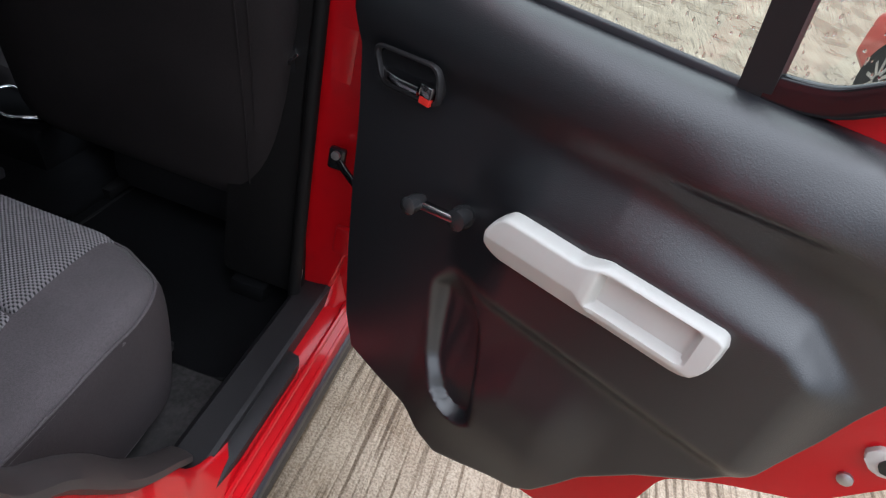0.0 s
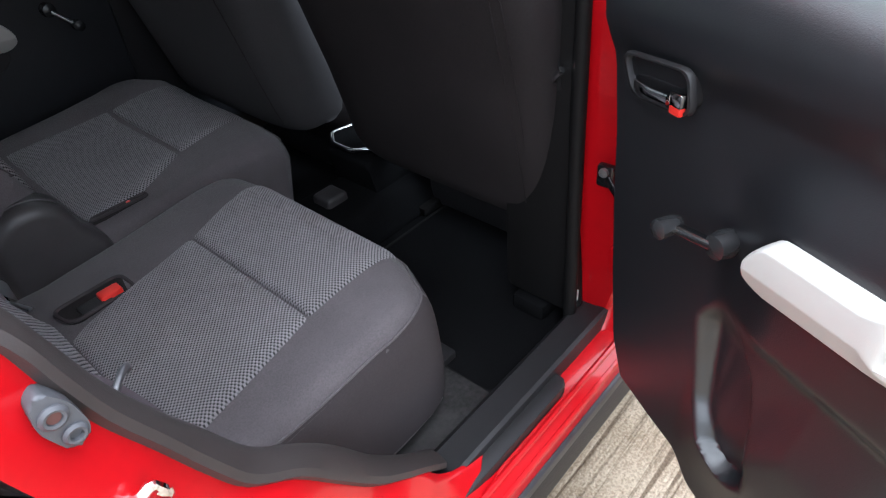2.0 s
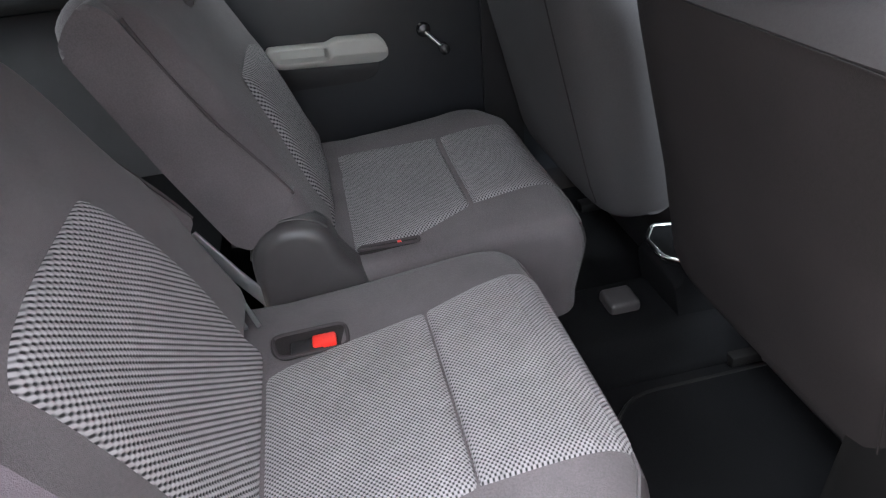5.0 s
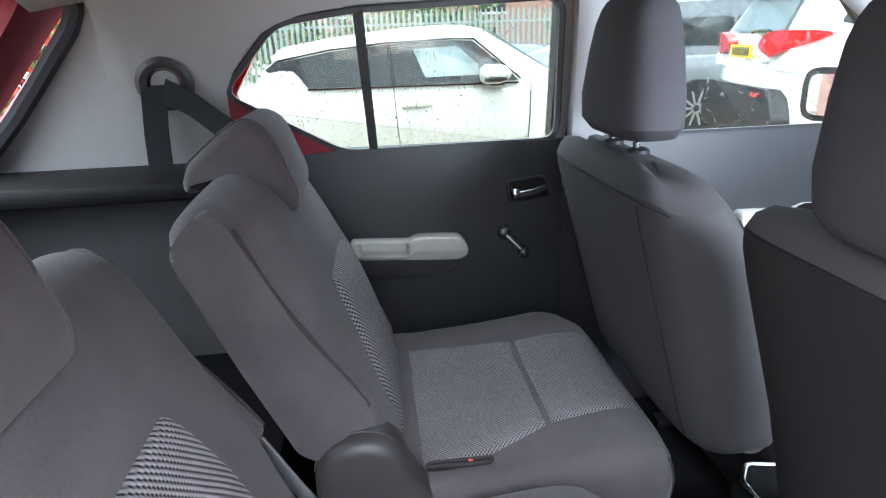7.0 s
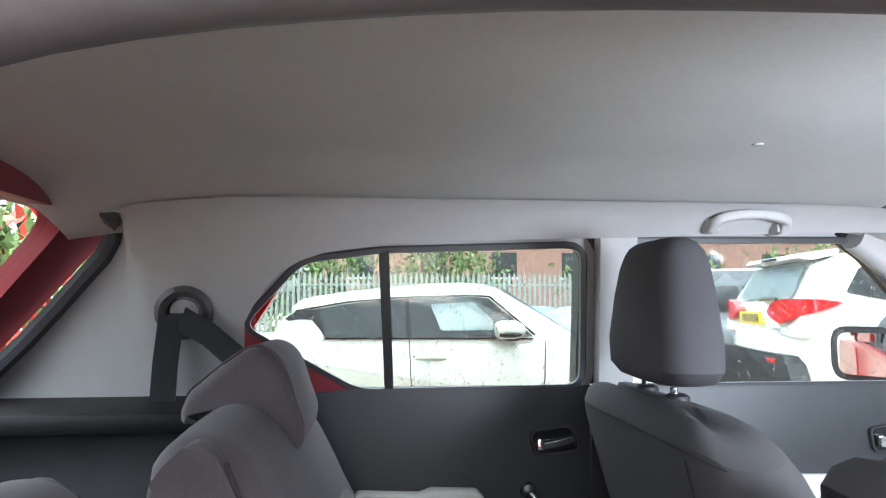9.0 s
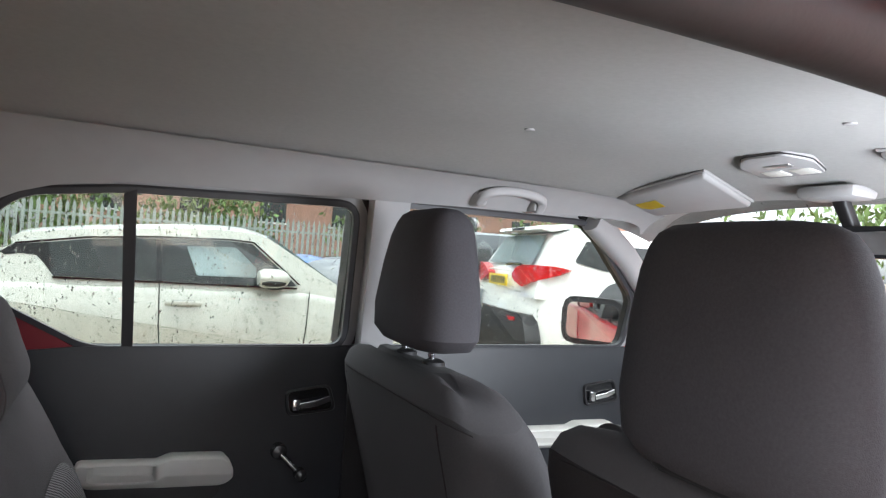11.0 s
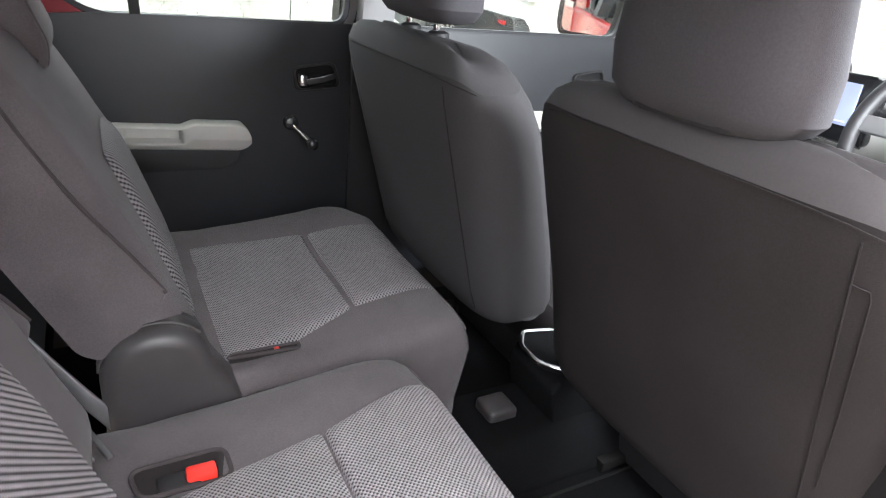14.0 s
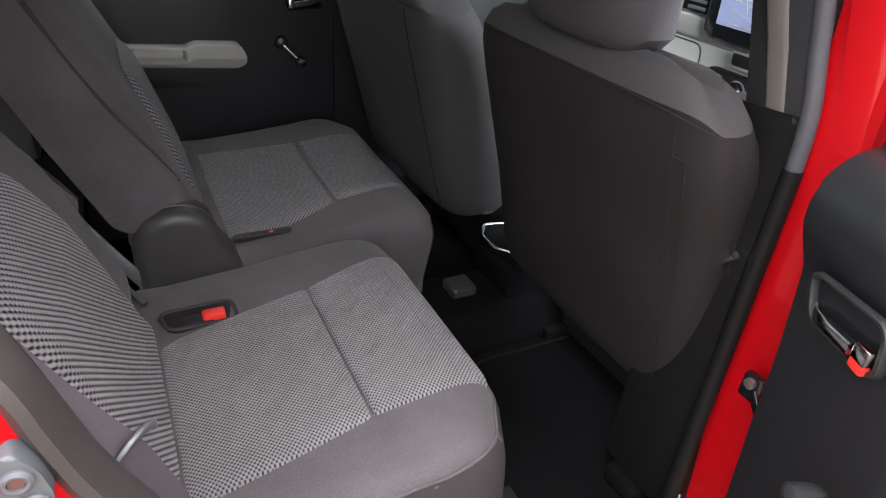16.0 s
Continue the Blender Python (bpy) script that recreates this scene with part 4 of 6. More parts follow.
rings = [[bm.verts.new((x, open_y(z) + (-0.058 if dy > -0.03 and x < 0.25 and z < 1.15 else dy), z)) for x, z in o] for o, dy in ((g1, -0.022), (g1, -0.06), (g2, -0.075), (g3, -0.105), (g3, -0.02))]
for a, b in zip(rings, rings[1:]):
    for i in range(n):
        bm.faces.new((a[i], a[(i + 1) % n], b[(i + 1) % n], b[i]))
part("door_frame", bm, RED, car, "bright red painted door opening")
# inner trim over the wheel arch and rear pillar
INNER = smooth_loop([(-0.244, -0.60, 1.21), (-0.254, -0.625, 1.12), (-0.211, -0.66, 1.02), (-0.1845, -0.682, 0.967), (-0.172, -0.685, 0.923), (-0.1575, -0.685, 0.868), (-0.135, -0.685, 0.812), (-0.1125, -0.685, 0.765), (-0.078, -0.685, 0.694), (-0.03, -0.685, 0.645), (0.01, -0.685, 0.595), (0.05, -0.685, 0.53), (0.09, -0.683, 0.478), (0.13, -0.68, 0.432), (0.17, -0.672, 0.388)], 4, False)
OUTER = smooth_loop([(-0.256, -0.66, 1.235), (-0.266, -0.675, 1.13), (-0.222, -0.70, 1.03), (-0.191, -0.717, 0.9675), (-0.180, -0.72, 0.923), (-0.167, -0.72, 0.873), (-0.146, -0.72, 0.819), (-0.122, -0.72, 0.755), (-0.096, -0.72, 0.70), (-0.05, -0.72, 0.655), (-0.01, -0.72, 0.595), (0.038, -0.72, 0.526), (0.08, -0.718, 0.482), (0.122, -0.712, 0.438), (0.168, -0.705, 0.386)], 4, False)
rows = []
for p, q in zip(INNER, OUTER):
    a, b = Vector(p), Vector(q)
    out = Vector((-0.75, 0, -0.65))
    rows.append([a + Vector((0, 0.026, 0)) + out * 0.022, a + Vector((0, 0.016, 0)) + out * 0.008, a + Vector((0, 0.005, 0)), a + (b - a) * 0.12 - out * 0.0015, a.lerp(b, 0.5) - out * 0.003, a.lerp(b, 0.9) - out * 0.001, b + out * 0.006, b + Vector((0, 0.02, 0)) + out * 0.03, a + Vector((0, 0.026, 0)) + out * 0.04])
part("arch_trim", loft(rows), ARCH_TRIM, car, "grey-brown plastic wheel arch cover")
# striker plate
sk = part("striker_plate", prism(rounded([(-0.207, 0.928), (-0.197, 0.932), (-0.186, 0.915), (-0.182, 0.889), (-0.188, 0.876), (-0.200, 0.876), (-0.210, 0.905)], 0.008), "y", -0.730, -0.712, 0.003), ZINC, car, "dull zinc striker with two bolts")
for dx, dz, r in ((-0.198, 0.911, 0.0095), (-0.193, 0.889, 0.0085)):
    bo = part("bolt", lathe([(r, 0), (r, 0.004), (r * 0.75, 0.006), (r * 0.55, 0.0055), (r * 0.5, 0.002), (0.0, 0.002)], (dx, -0.728, dz), (0, -1, 0), 16), ZINC, sk)
    if dz > 0.90:
        part("bolt_socket", lathe([(r * 0.55, 0.0), (r * 0.5, 0.0035), (0, 0.0035)], (dx, -0.7285, dz), (0, -1, 0), 12), RUST, bo, "dark rusty socket")

part("striker_loop", sweep(smooth_loop([(-0.192, -0.70, 0.79), (-0.187, -0.735, 0.803), (-0.173, -0.737, 0.806), (-0.166, -0.735, 0.784), (-0.166, -0.70, 0.775)], 4, False), circle(0.005, 8), up=(0, 0, 1)), CHROME, car, "bright steel striker loop")
# sill
part("sill", prism([(-0.66, 0.27), (-0.665, 0.31), (-0.68, 0.328), (-0.70, 0.335), (-0.735, 0.338), (-0.775, 0.315), (-0.785, 0.27), (-0.76, 0.2), (-0.66, 0.2)], "x", -0.15, 2.0), RED, car, "wet red painted sill")
for yy, zz in ((-0.759, 0.331), (-0.776, 0.310)):
    part("sill_ridge", sweep([(-0.1, yy, zz), (1.2, yy, zz)], circle(0.006, 8)), RED, car)
part("sill_rubber", sweep([(-0.15, -0.782, 0.266), (1.9, -0.782, 0.266)], rect(0.016, 0.03, 0.006)), RUBBER, car, "black rubber strip wet with drops")
part("sill_skirt", box((-0.2, -0.765, 0.08), (1.9, -0.70, 0.24), 0.02), BLACK_TRIM, car, "black lower skirt")
def slope_down(bm, x0, k):
    for v in bm.verts:
        v.co.z -= k * (v.co.x - x0)
    return bm


scuff = part("scuff_plate", prism([(-0.652, 0.30), (-0.658, 0.358), (-0.668, 0.368), (-0.690, 0.370), (-0.716, 0.376), (-0.723, 0.372), (-0.724, 0.33)], "x", 0.14, 0.62, 0.003), BLACK_TRIM, car, "black plastic scuff plate")
part("scuff_flap", prism(rounded([(0.14, -0.715), (0.14, -0.748), (0.425, -0.750), (0.438, -0.734), (0.432, -0.715)], 0.010), "z", 0.335, 0.358, 0.004), BLACK_TRIM, scuff)
part("sill_carpet", prism([(-0.50, 0.28), (-0.50, 0.300), (-0.60, 0.304), (-0.655, 0.306), (-0.655, 0.28)], "x", -0.02, 0.362, 0.002), FLOOR_CARPET, car, "worn grey carpet beside the seat, lightened for daylight")
part("pillar_label", box((0.592, -0.668, 0.382), (0.5955, -0.654, 0.408), 0.001), WHITE_PLASTIC, car, "small white label on the pillar foot")
# right centre pillar and its trims
part("pillar_trim_low", prism(rounded([(-0.50, 0.34), (-0.668, 0.34), (-0.664, 0.42), (-0.648, 0.56), (-0.636, 0.72), (-0.632, 0.85), (-0.632, 0.95), (-0.620, 1.024), (-0.50, 1.018)], 0.01), "x", 0.595, 0.68, 0.01), PILLAR_BLACK, car, "black lower centre pillar cover")
part("pillar_trim_high", sweep([(0.625, -0.585, 1.01), (0.615, -0.56, 1.10), (0.605, -0.542, 1.16), (0.575, -0.50, 1.37)], rect(0.05, 0.032, 0.008), up=(0, 1, 0)), TAUPE, car, "taupe upper centre pillar cover")
part("pillar_gap", sweep([(0.628, -0.615, 1.0), (0.618, -0.59, 1.10), (0.608, -0.575, 1.16), (0.578, -0.535, 1.37)], rect(0.05, 0.04, 0.006), up=(0, 1, 0)), RUBBER, car, "black strip beside the door seal")
# added cover, keeps the pillar's red bounce off the ceiling
part("pillar_inner", sweep([(0.662, -0.60, 1.03), (0.652, -0.575, 1.2), (0.635, -0.545, 1.38)], rect(0.10, 0.014, 0.004), up=(0, 1, 0)), PILLAR, car, "grey cover added to stop red bounce from the pillar")
part("pillar_skin", prism([(-0.62, 0.34), (-0.72, 0.34), (-0.745, 0.5), (-0.745, 0.9), (-0.735, 1.03), (-0.66, 1.37), (-0.58, 1.37), (-0.62, 1.0)], "x", 0.612, 0.70, 0.01), RED, car, "bright red painted centre pillar")
belt = thing("seat_belt", "black seat belt hanging by the centre pillar", "seat belt")
part("strap", sweep([(0.59, -0.49, 1.25), (0.597, -0.515, 1.15), (0.597, -0.56, 1.01), (0.594, -0.580, 0.92), (0.592, -0.592, 0.83), (0.60, -0.598, 0.76)], rect(0.026, 0.002), up=(1, 0, 0)), BELT_DARK, belt)
part("clip", sweep([(0.588, -0.572, 0.785), (0.585, -0.59, 0.808), (0.586, -0.612, 0.835)], circle(0.006, 8)), CHROME, belt, "bright chrome clip")
check = thing("door_check", "black door check strap bolted to the pillar", "door check")
part("bracket", box((0.585, -0.715, 0.655), (0.60, -0.685, 0.695), 0.005), GLOSS_BLACK, check)
part("arm", sweep([(0.592, -0.70, 0.675), (0.578, -0.722, 0.664), (0.563, -0.752, 0.652)], rect(0.008, 0.014, 0.003)), GLOSS_BLACK, check)
part("bolt", lathe([(0.008, 0), (0.008, 0.006), (0.0, 0.007)], (0.585, -0.70, 0.685), (-1, 0, 0), 8), STEEL, check)
for z in (0.50, 0.88):
    part("hinge", box((0.60, -0.752, z - 0.03), (0.625, -0.715, z + 0.03), 0.006), RED, car, "red painted door hinge")

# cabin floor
# same carpet in a near-black copy, shade between the seats put in
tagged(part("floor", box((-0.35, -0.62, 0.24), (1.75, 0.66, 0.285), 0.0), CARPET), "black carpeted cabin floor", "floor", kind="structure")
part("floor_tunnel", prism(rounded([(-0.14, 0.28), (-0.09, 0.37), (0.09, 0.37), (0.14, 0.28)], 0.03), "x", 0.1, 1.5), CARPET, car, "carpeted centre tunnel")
tg = thing("paper_tag", "small white paper tag by the sill", "tag")
part("sheet", prism([(0.598, 0.375), (0.632, 0.382), (0.618, 0.335), (0.606, 0.345)], "y", -0.652, -0.649), WHITE_PLASTIC, tg)
step = thing("seat_rail_cover", "black carpeted rail cover by the pillar foot", "cover")
part("cover", box((0.58, -0.60, 0.286), (0.66, -0.52, 0.33), 0.012), CARPET, step)
fm = thing("floor_mat", "black carpet mat with a bound edge", "floor mat")
MATO = rounded([(0.366, -0.648), (0.366, -0.30), (0.50, -0.16), (0.85, -0.16), (0.85, -0.648)], 0.05)
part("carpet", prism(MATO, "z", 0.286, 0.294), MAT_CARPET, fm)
part("bound_edge", sweep([(x, y, 0.292) for x, y in MATO], circle(0.005, 6), closed=True), PILLAR_BLACK, fm)
part("front_bulkhead", box((1.72, -0.68, 0.25), (1.78, 0.68, 1.0)), BLACK_TRIM, car)
part("right_front_door", prism(rounded([(0.66, 0.3), (0.66, 1.06), (1.7, 1.06), (1.7, 0.3)], 0.02), "y", -0.70, -0.66), BLACK_TRIM, car, "black trim of the closed front door")
part("front_door_skin", prism(rounded([(0.635, 0.3), (0.615, 0.9), (0.62, 1.05), (1.7, 1.05), (1.7, 0.3)], 0.02), "y", -0.775, -0.70, 0.012), RED, car, "bright red front door")
part("left_liner", box((-0.40, 0.702, 0.22), (1.75, 0.712, 1.0)), BLACK_TRIM, car)
part("left_skin", box((-0.4, 0.715, 0.2), (1.75, 0.76, 1.02), 0.015), RED, car, "red outer left side")

# outer body beyond the cabin
part("bonnet", prism(rounded([(1.62, 0.98), (1.75, 1.0), (2.05, 0.95), (2.22, 0.86), (2.26, 0.72), (1.62, 0.72)], 0.05), "y", -0.72, 0.72, 0.05, 4), RED, car, "bright red bonnet")
part("front_bumper", prism(rounded([(1.95, 0.2), (2.3, 0.2), (2.33, 0.45), (2.26, 0.72), (1.95, 0.72)], 0.05), "y", -0.74, 0.74, 0.06, 4), RED, car, "red front bumper")
for f in (1, -1):
    arch = [(1.80 + 0.36 * math.cos(a), 0.21 + 0.36 * math.sin(a)) for a in [k * math.pi / 10 for k in range(11)]]
    part("front_wing", prism([(2.2, 0.21)] + [(2.2, 0.8), (1.75, 0.98), (1.40, 0.98), (1.40, 0.21)] + arch[::-1], "y", f * 0.70, f * 0.765), RED, car, "red front wing")
    arch = [(-0.62 + 0.36 * math.cos(a), 0.21 + 0.36 * math.sin(a)) for a in [k * math.pi / 10 for k in range(11)]]
    front = [(-0.19, 0.45), (-0.185, 0.60), (-0.24, 0.78), (-0.29, 1.0)]
    part("rear_wing", prism([(-1.12, 0.21), (-1.15, 0.6), (-1.10, 0.95), (-1.0, 1.0)] + front[::-1] + [(-0.26, 0.21)] + arch, "y", f * 0.715, f * 0.765), RED, car, "red rear wing")
    for x in (-0.62, 1.80):
        w = part("wheel", lathe([(0.19, -0.09), (0.29, -0.095), (0.30, -0.07), (0.30, 0.07), (0.29, 0.095), (0.19, 0.09)], (x, f * 0.67, GROUND + 0.30), (0, f, 0), 28), TYRE, car, "black tyre on an alloy wheel")
        part("rim", lathe([(0.195, 0.05), (0.19, 0.085), (0.16, 0.06), (0.05, 0.07), (0, 0.075)], (x, f * 0.67, GROUND + 0.30), (0, f, 0), 28), ALLOY, w)
part("rear_panel", prism(rounded([(-1.0, 0.2), (-1.2, 0.22), (-1.22, 0.6), (-1.12, 0.97), (-1.0, 0.99)], 0.04), "y", -0.73, 0.73, 0.04, 3), RED, car, "red tailgate lower half and bumper")
part("rear_quarter", leaned([(-0.30, 1.0), (-0.365, 1.12), (-0.355, 1.22), (-0.26, 1.35), (-0.2, 1.40), (-0.56, 1.40), (-0.98, 1.0)], 0.0, 0.05, -1), RED, car, "red rear quarter")
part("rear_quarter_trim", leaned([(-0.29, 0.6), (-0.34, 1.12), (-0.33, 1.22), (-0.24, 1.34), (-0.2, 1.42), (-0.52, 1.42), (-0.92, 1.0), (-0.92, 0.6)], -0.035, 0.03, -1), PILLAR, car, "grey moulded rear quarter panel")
RIGHT_WIN = rounded([(0.74, 1.05), (1.27, 1.04), (1.27, 1.17), (1.06, 1.36), (0.72, 1.36)], 0.03)
# frame blackened so the window lamp throws no red into the cabin
part("front_window_frame", leaned_frame(grow(RIGHT_WIN, 0.03), RIGHT_WIN, 0.0, 0.04, -1), BLACK_TRIM, car, "front window frame, blackened against red bounce")
g = part("front_glass", leaned(RIGHT_WIN, 0.015, 0.004, -1), GLASS, car, "clear front door glass")
g.visible_shadow = False
from mathutils.bvhtree import BVHTree


# ---------- seats ----------
def rounded_slab(profile, y0, y1, r, bow=0.0, steps=5, plan=None):
    """A closed (x, z) profile carried across y with rounded ends; bow pulls the ends in a little more."""
    rings = []
    n = len(profile)
    cx, cz = sum(p[0] for p in profile) / n, sum(p[1] for p in profile) / n
    stations = []
    for k in range(steps + 1):
        a = k / steps * math.pi / 2
        stations.append((y0 + (y1 - y0) / abs(y1 - y0) * r * (1 - math.sin(a)), r * (1 - math.cos(math.pi / 2 - a))))
    left = [(y, r - r * math.sin(math.acos(max(-1, min(1, 1 - abs(y - y0) / r))))) for y, _ in stations[::-1]]
    for y, d in left:
        rings.append((y, d))
    m = 8
    for k in range(1, m):
        rings.append((y0 + (y1 - y0) * (r / abs(y1 - y0) + (1 - 2 * r / abs(y1 - y0)) * k / m), 0.0))
    for y, d in left[::-1]:
        rings.append((y0 + y1 - y, d))
    out = []
    for y, d in rings:
        g = grow(profile, -d) if d > 1e-6 else profile
        s = abs(2 * (y - y0) / (y1 - y0) - 1)
        cut = plan(y) if plan else 0.0
        out.append([(x - (cut if x > cx else 0.0) * min(1.0, max(0.0, (x - cx) / 0.12)), y, z - bow * s ** 4 * (1 if z > cz else 0)) for x, z in g])
    return loft(out)


def woven(surface, nu, nv, thick, power, depth, axes, rise=0.0011, ribs=False):
    """A puffed panel whose cloth has real staggered hollows, in step with its material."""
    verts, faces = [], []
    for i in range(nu + 1):
        for j in range(nv + 1):
            u, v = i / nu, j / nv
            p, nrm = surface(u, v)
            k = (1 - abs(2 * u - 1) ** power) * (1 - abs(2 * v - 1) ** power)
            q = Vector(p) + Vector(nrm) * (thick * k - depth * (1 - min(1, 4 * k)))
            if ribs:
                w = 0.65 * math.sin(2 * math.pi * (q[axes[0]] + q[axes[1]]) / RIB) + 0.35 * math.sin(2 * math.pi * (q[axes[0]] - q[axes[1]]) / RIB_STEP)
            else:
                w = math.sin(math.pi * q[axes[0]] / WEAVE) * math.sin(math.pi * q[axes[1]] / WEAVE)
            verts.append(q + Vector(nrm) * (rise * w * min(1.0, 2.5 * k)))
    for i in range(nu):
        for j in range(nv):
            a = i * (nv + 1) + j
            faces.append((a, a + nv + 1, a + nv + 2, a + 1))
    me = bpy.data.meshes.new("cloth")
    me.from_pydata(verts, [], faces)
    bm = bmesh.new()
    bm.from_mesh(me)
    bpy.data.meshes.remove(me)
    return bm


def car_rear_seat(f, dx, group="rear seats"):
    """A rear seat; f = 1 on the car's left, -1 on its right; dx slides it along the car."""
    seat = thing("bench_seat", "dark grey cloth rear seat, woven insert and red buckle" if f < 0 else "dark grey cloth rear seat slid forward, woven insert", "car seat", group)
    seat.location = (dx, 0, 0)
    yi, yo = f * 0.012, f * 0.60
    # cushion: side profile, clockwise from the rear top
    prof = smooth_loop([(-0.17, 0.555), (-0.08, 0.572), (0.04, 0.582), (0.15, 0.594), (0.235, 0.602), (0.290, 0.598), (0.322, 0.575), (0.338, 0.53), (0.348, 0.44), (0.348, 0.36), (0.32, 0.315), (0.1, 0.31), (-0.17, 0.37)], 3)

    if f > 0:
        prof = [(x - (0.03 * min(1.0, max(0.0, (0.53 - z) / 0.12)) if x > 0.2 else 0.0), z) for x, z in prof]

    def plan(y):
        out_, in_ = max(0.0, abs(y) - 0.45) / 0.15, max(0.0, 0.09 - abs(y)) / 0.09
        return 0.095 * (1 - math.sqrt(max(0.0, 1 - min(1.0, out_) ** 2))) + 0.04 * (1 - math.sqrt(max(0.0, 1 - min(1.0, in_) ** 2)))

    def lift(y):
        t = min(1.0, max(0.0, (abs(y) - 0.38) / 0.14)) if f > 0 else 0.0
        return 0.02 * t * t * (3 - 2 * t)

    slab = rounded_slab(prof, yi, yo, 0.034, 0.008, plan=plan)
    for v in slab.verts:
        v.co.z += lift(v.co.y) * min(1.0, max(0.0, (v.co.z - 0.45) / 0.1))
    bmesh.ops.recalc_face_normals(slab, faces=slab.faces)
    slab.normal_update()
    tree = BVHTree.FromBMesh(slab)
    cushion = part("cushion", slab, CLOTH, seat, "dark grey cloth cushion")
    line = [(-0.115, 0.567), (-0.04, 0.576), (0.04, 0.582), (0.1315, 0.592)]
    line2 = [(0.1325, 0.5925), (0.22, 0.601), (0.27, 0.600), (0.30, 0.590), (0.322, 0.568)]
    y2 = ((-0.12, 0.14, 0.30), (0.524, 0.484, 0.484)) if f < 0 else ((-0.12, 0.14, 0.30), (0.49, 0.458, 0.462))

    def surf(ln, ya, yb):
        def s(u, v):
            (x, z), (nx_, nz_) = along(ln, u)
            y_in, y_out = f * float(np.interp(x, *ya)), f * float(np.interp(x, *yb))
            y = y_in + (y_out - y_in) * v
            return (x - plan(y) * min(1.0, max(0.0, (x - 0.08) / 0.12)), y, z + lift(y)), (nx_, 0, nz_)
        return s
    fine = f < 0
    y1 = ((-0.12, -0.08, 0.02, 0.14, 0.28, 0.33), (0.216, 0.20, 0.18, 0.163, 0.118, 0.11)) if f < 0 else ((-0.12, 0.01, 0.137, 0.28, 0.33), (0.06, 0.08, 0.135, 0.145, 0.145))
    for nm, ln, nu in (("insert_rear", line, 260), ("insert_front", line2, 215)):
        bm = woven(surf(ln, y1, y2), nu, 370, 0.010, 22, 0.007, (1, 0)) if fine else pad(surf(ln, y1, y2), 26, 30, 0.008, 16, depth=0.006)
        part(nm, bm, WEAVE_XY, cushion, "grey woven insert")
    # piping along the outer and front edge, with a darker side panel below it
    seam = smooth_loop([(-0.10, 0.60, 0.552), (-0.04, 0.60, 0.556), (0.0, 0.60, 0.556), (0.06, 0.60, 0.560), (0.12, 0.597, 0.566), (0.18, 0.590, 0.572), (0.24, 0.572, 0.576), (0.285, 0.54, 0.578), (0.308, 0.50, 0.577), (0.318, 0.45, 0.574), (0.325, 0.40, 0.572), (0.33, 0.30, 0.570), (0.33, 0.20, 0.570), (0.33, 0.10, 0.570), (0.32, 0.03, 0.568)], 5, False)

    def skin(p, z):
        """The cushion's surface at height z, met from outside towards its middle."""
        mid = Vector((min(p[0], 0.14), f * min(max(p[1], 0.16), 0.34), z))
        way = (mid - Vector((p[0], f * p[1], z))).normalized()
        hit = tree.ray_cast(Vector((p[0], f * p[1], z)) - way * 0.2, way)
        return (hit[0], way) if hit[0] else (Vector((p[0], f * p[1], z)), way)
    part("piping", sweep([q - way * 0.0022 for q, way in (skin(p, p[2]) for p in seam)], circle(0.0024, 6)), CLOTH, cushion)
    rows = []
    for p in seam:
        row = []
        for k in range(11):
            q, way = skin(p, p[2] + (0.34 - p[2]) * k / 10)
            row.append(q - way * 0.0018)
        rows.append(row)
    # front stretch in the same dark cloth, as painted shade
    part("side_panel", loft(rows, caps=False, closed=False), SIDE_CLOTH, cushion, "darker cloth side panel, front stretch toned for shade")
    # buckle well and buckle
    bx = -0.04
    wy = (0.130, 0.186) if f < 0 else (0.062, 0.076)
    wo = rounded([(bx - 0.065, f * (wy[0] + 0.004)), (bx + 0.05, f * wy[0]), (bx + 0.052, f * wy[1]), (bx - 0.055, f * wy[1])], 0.018)
    # flat dark inset in place of the well's depth and shade
    wl = part("buckle_well", prism(wo, "z", 0.568, 0.5785), CLOTH_BACK, cushion, "black recess for the buckle")
    part("well_rim", sweep([(x, y, 0.579) for x, y in wo], circle(0.0032, 8), closed=True), SIDE_CLOTH, wl)
    dz = 0.0 if f < 0 else -0.008
    bk = part("buckle", box((bx - 0.035, f * (wy[0] + (0.027 if f < 0 else 0.003)), 0.570 + dz), (bx + 0.015, f * (wy[0] + (0.055 if f < 0 else 0.012)), 0.583 + dz), 0.004), BLACK_TRIM, cushion, "black belt buckle")
    rl = box((bx - 0.002, f * (wy[0] + 0.029), 0.574 + dz), (bx + 0.034, f * (wy[0] + 0.052), 0.590 + dz), 0.004) if f < 0 else box((bx + 0.01, f * (wy[0] + 0.004), 0.574), (bx + 0.018, f * (wy[0] + 0.012), 0.5815), 0.002)
    part("release", rl, RED_PLASTIC, bk, "bright red release button")
    # base
    part("base", box((-0.12, f * 0.06, 0.285), (0.30, f * 0.54, 0.36), 0.02), BLACK_TRIM, seat, "black seat base on rails")
    for yy in (0.10, 0.5):
        part("rail", box((-0.2, f * yy - 0.02, 0.285), (0.40, f * yy + 0.02, 0.312), 0.004), BLACK_TRIM, seat, "black seat rail")
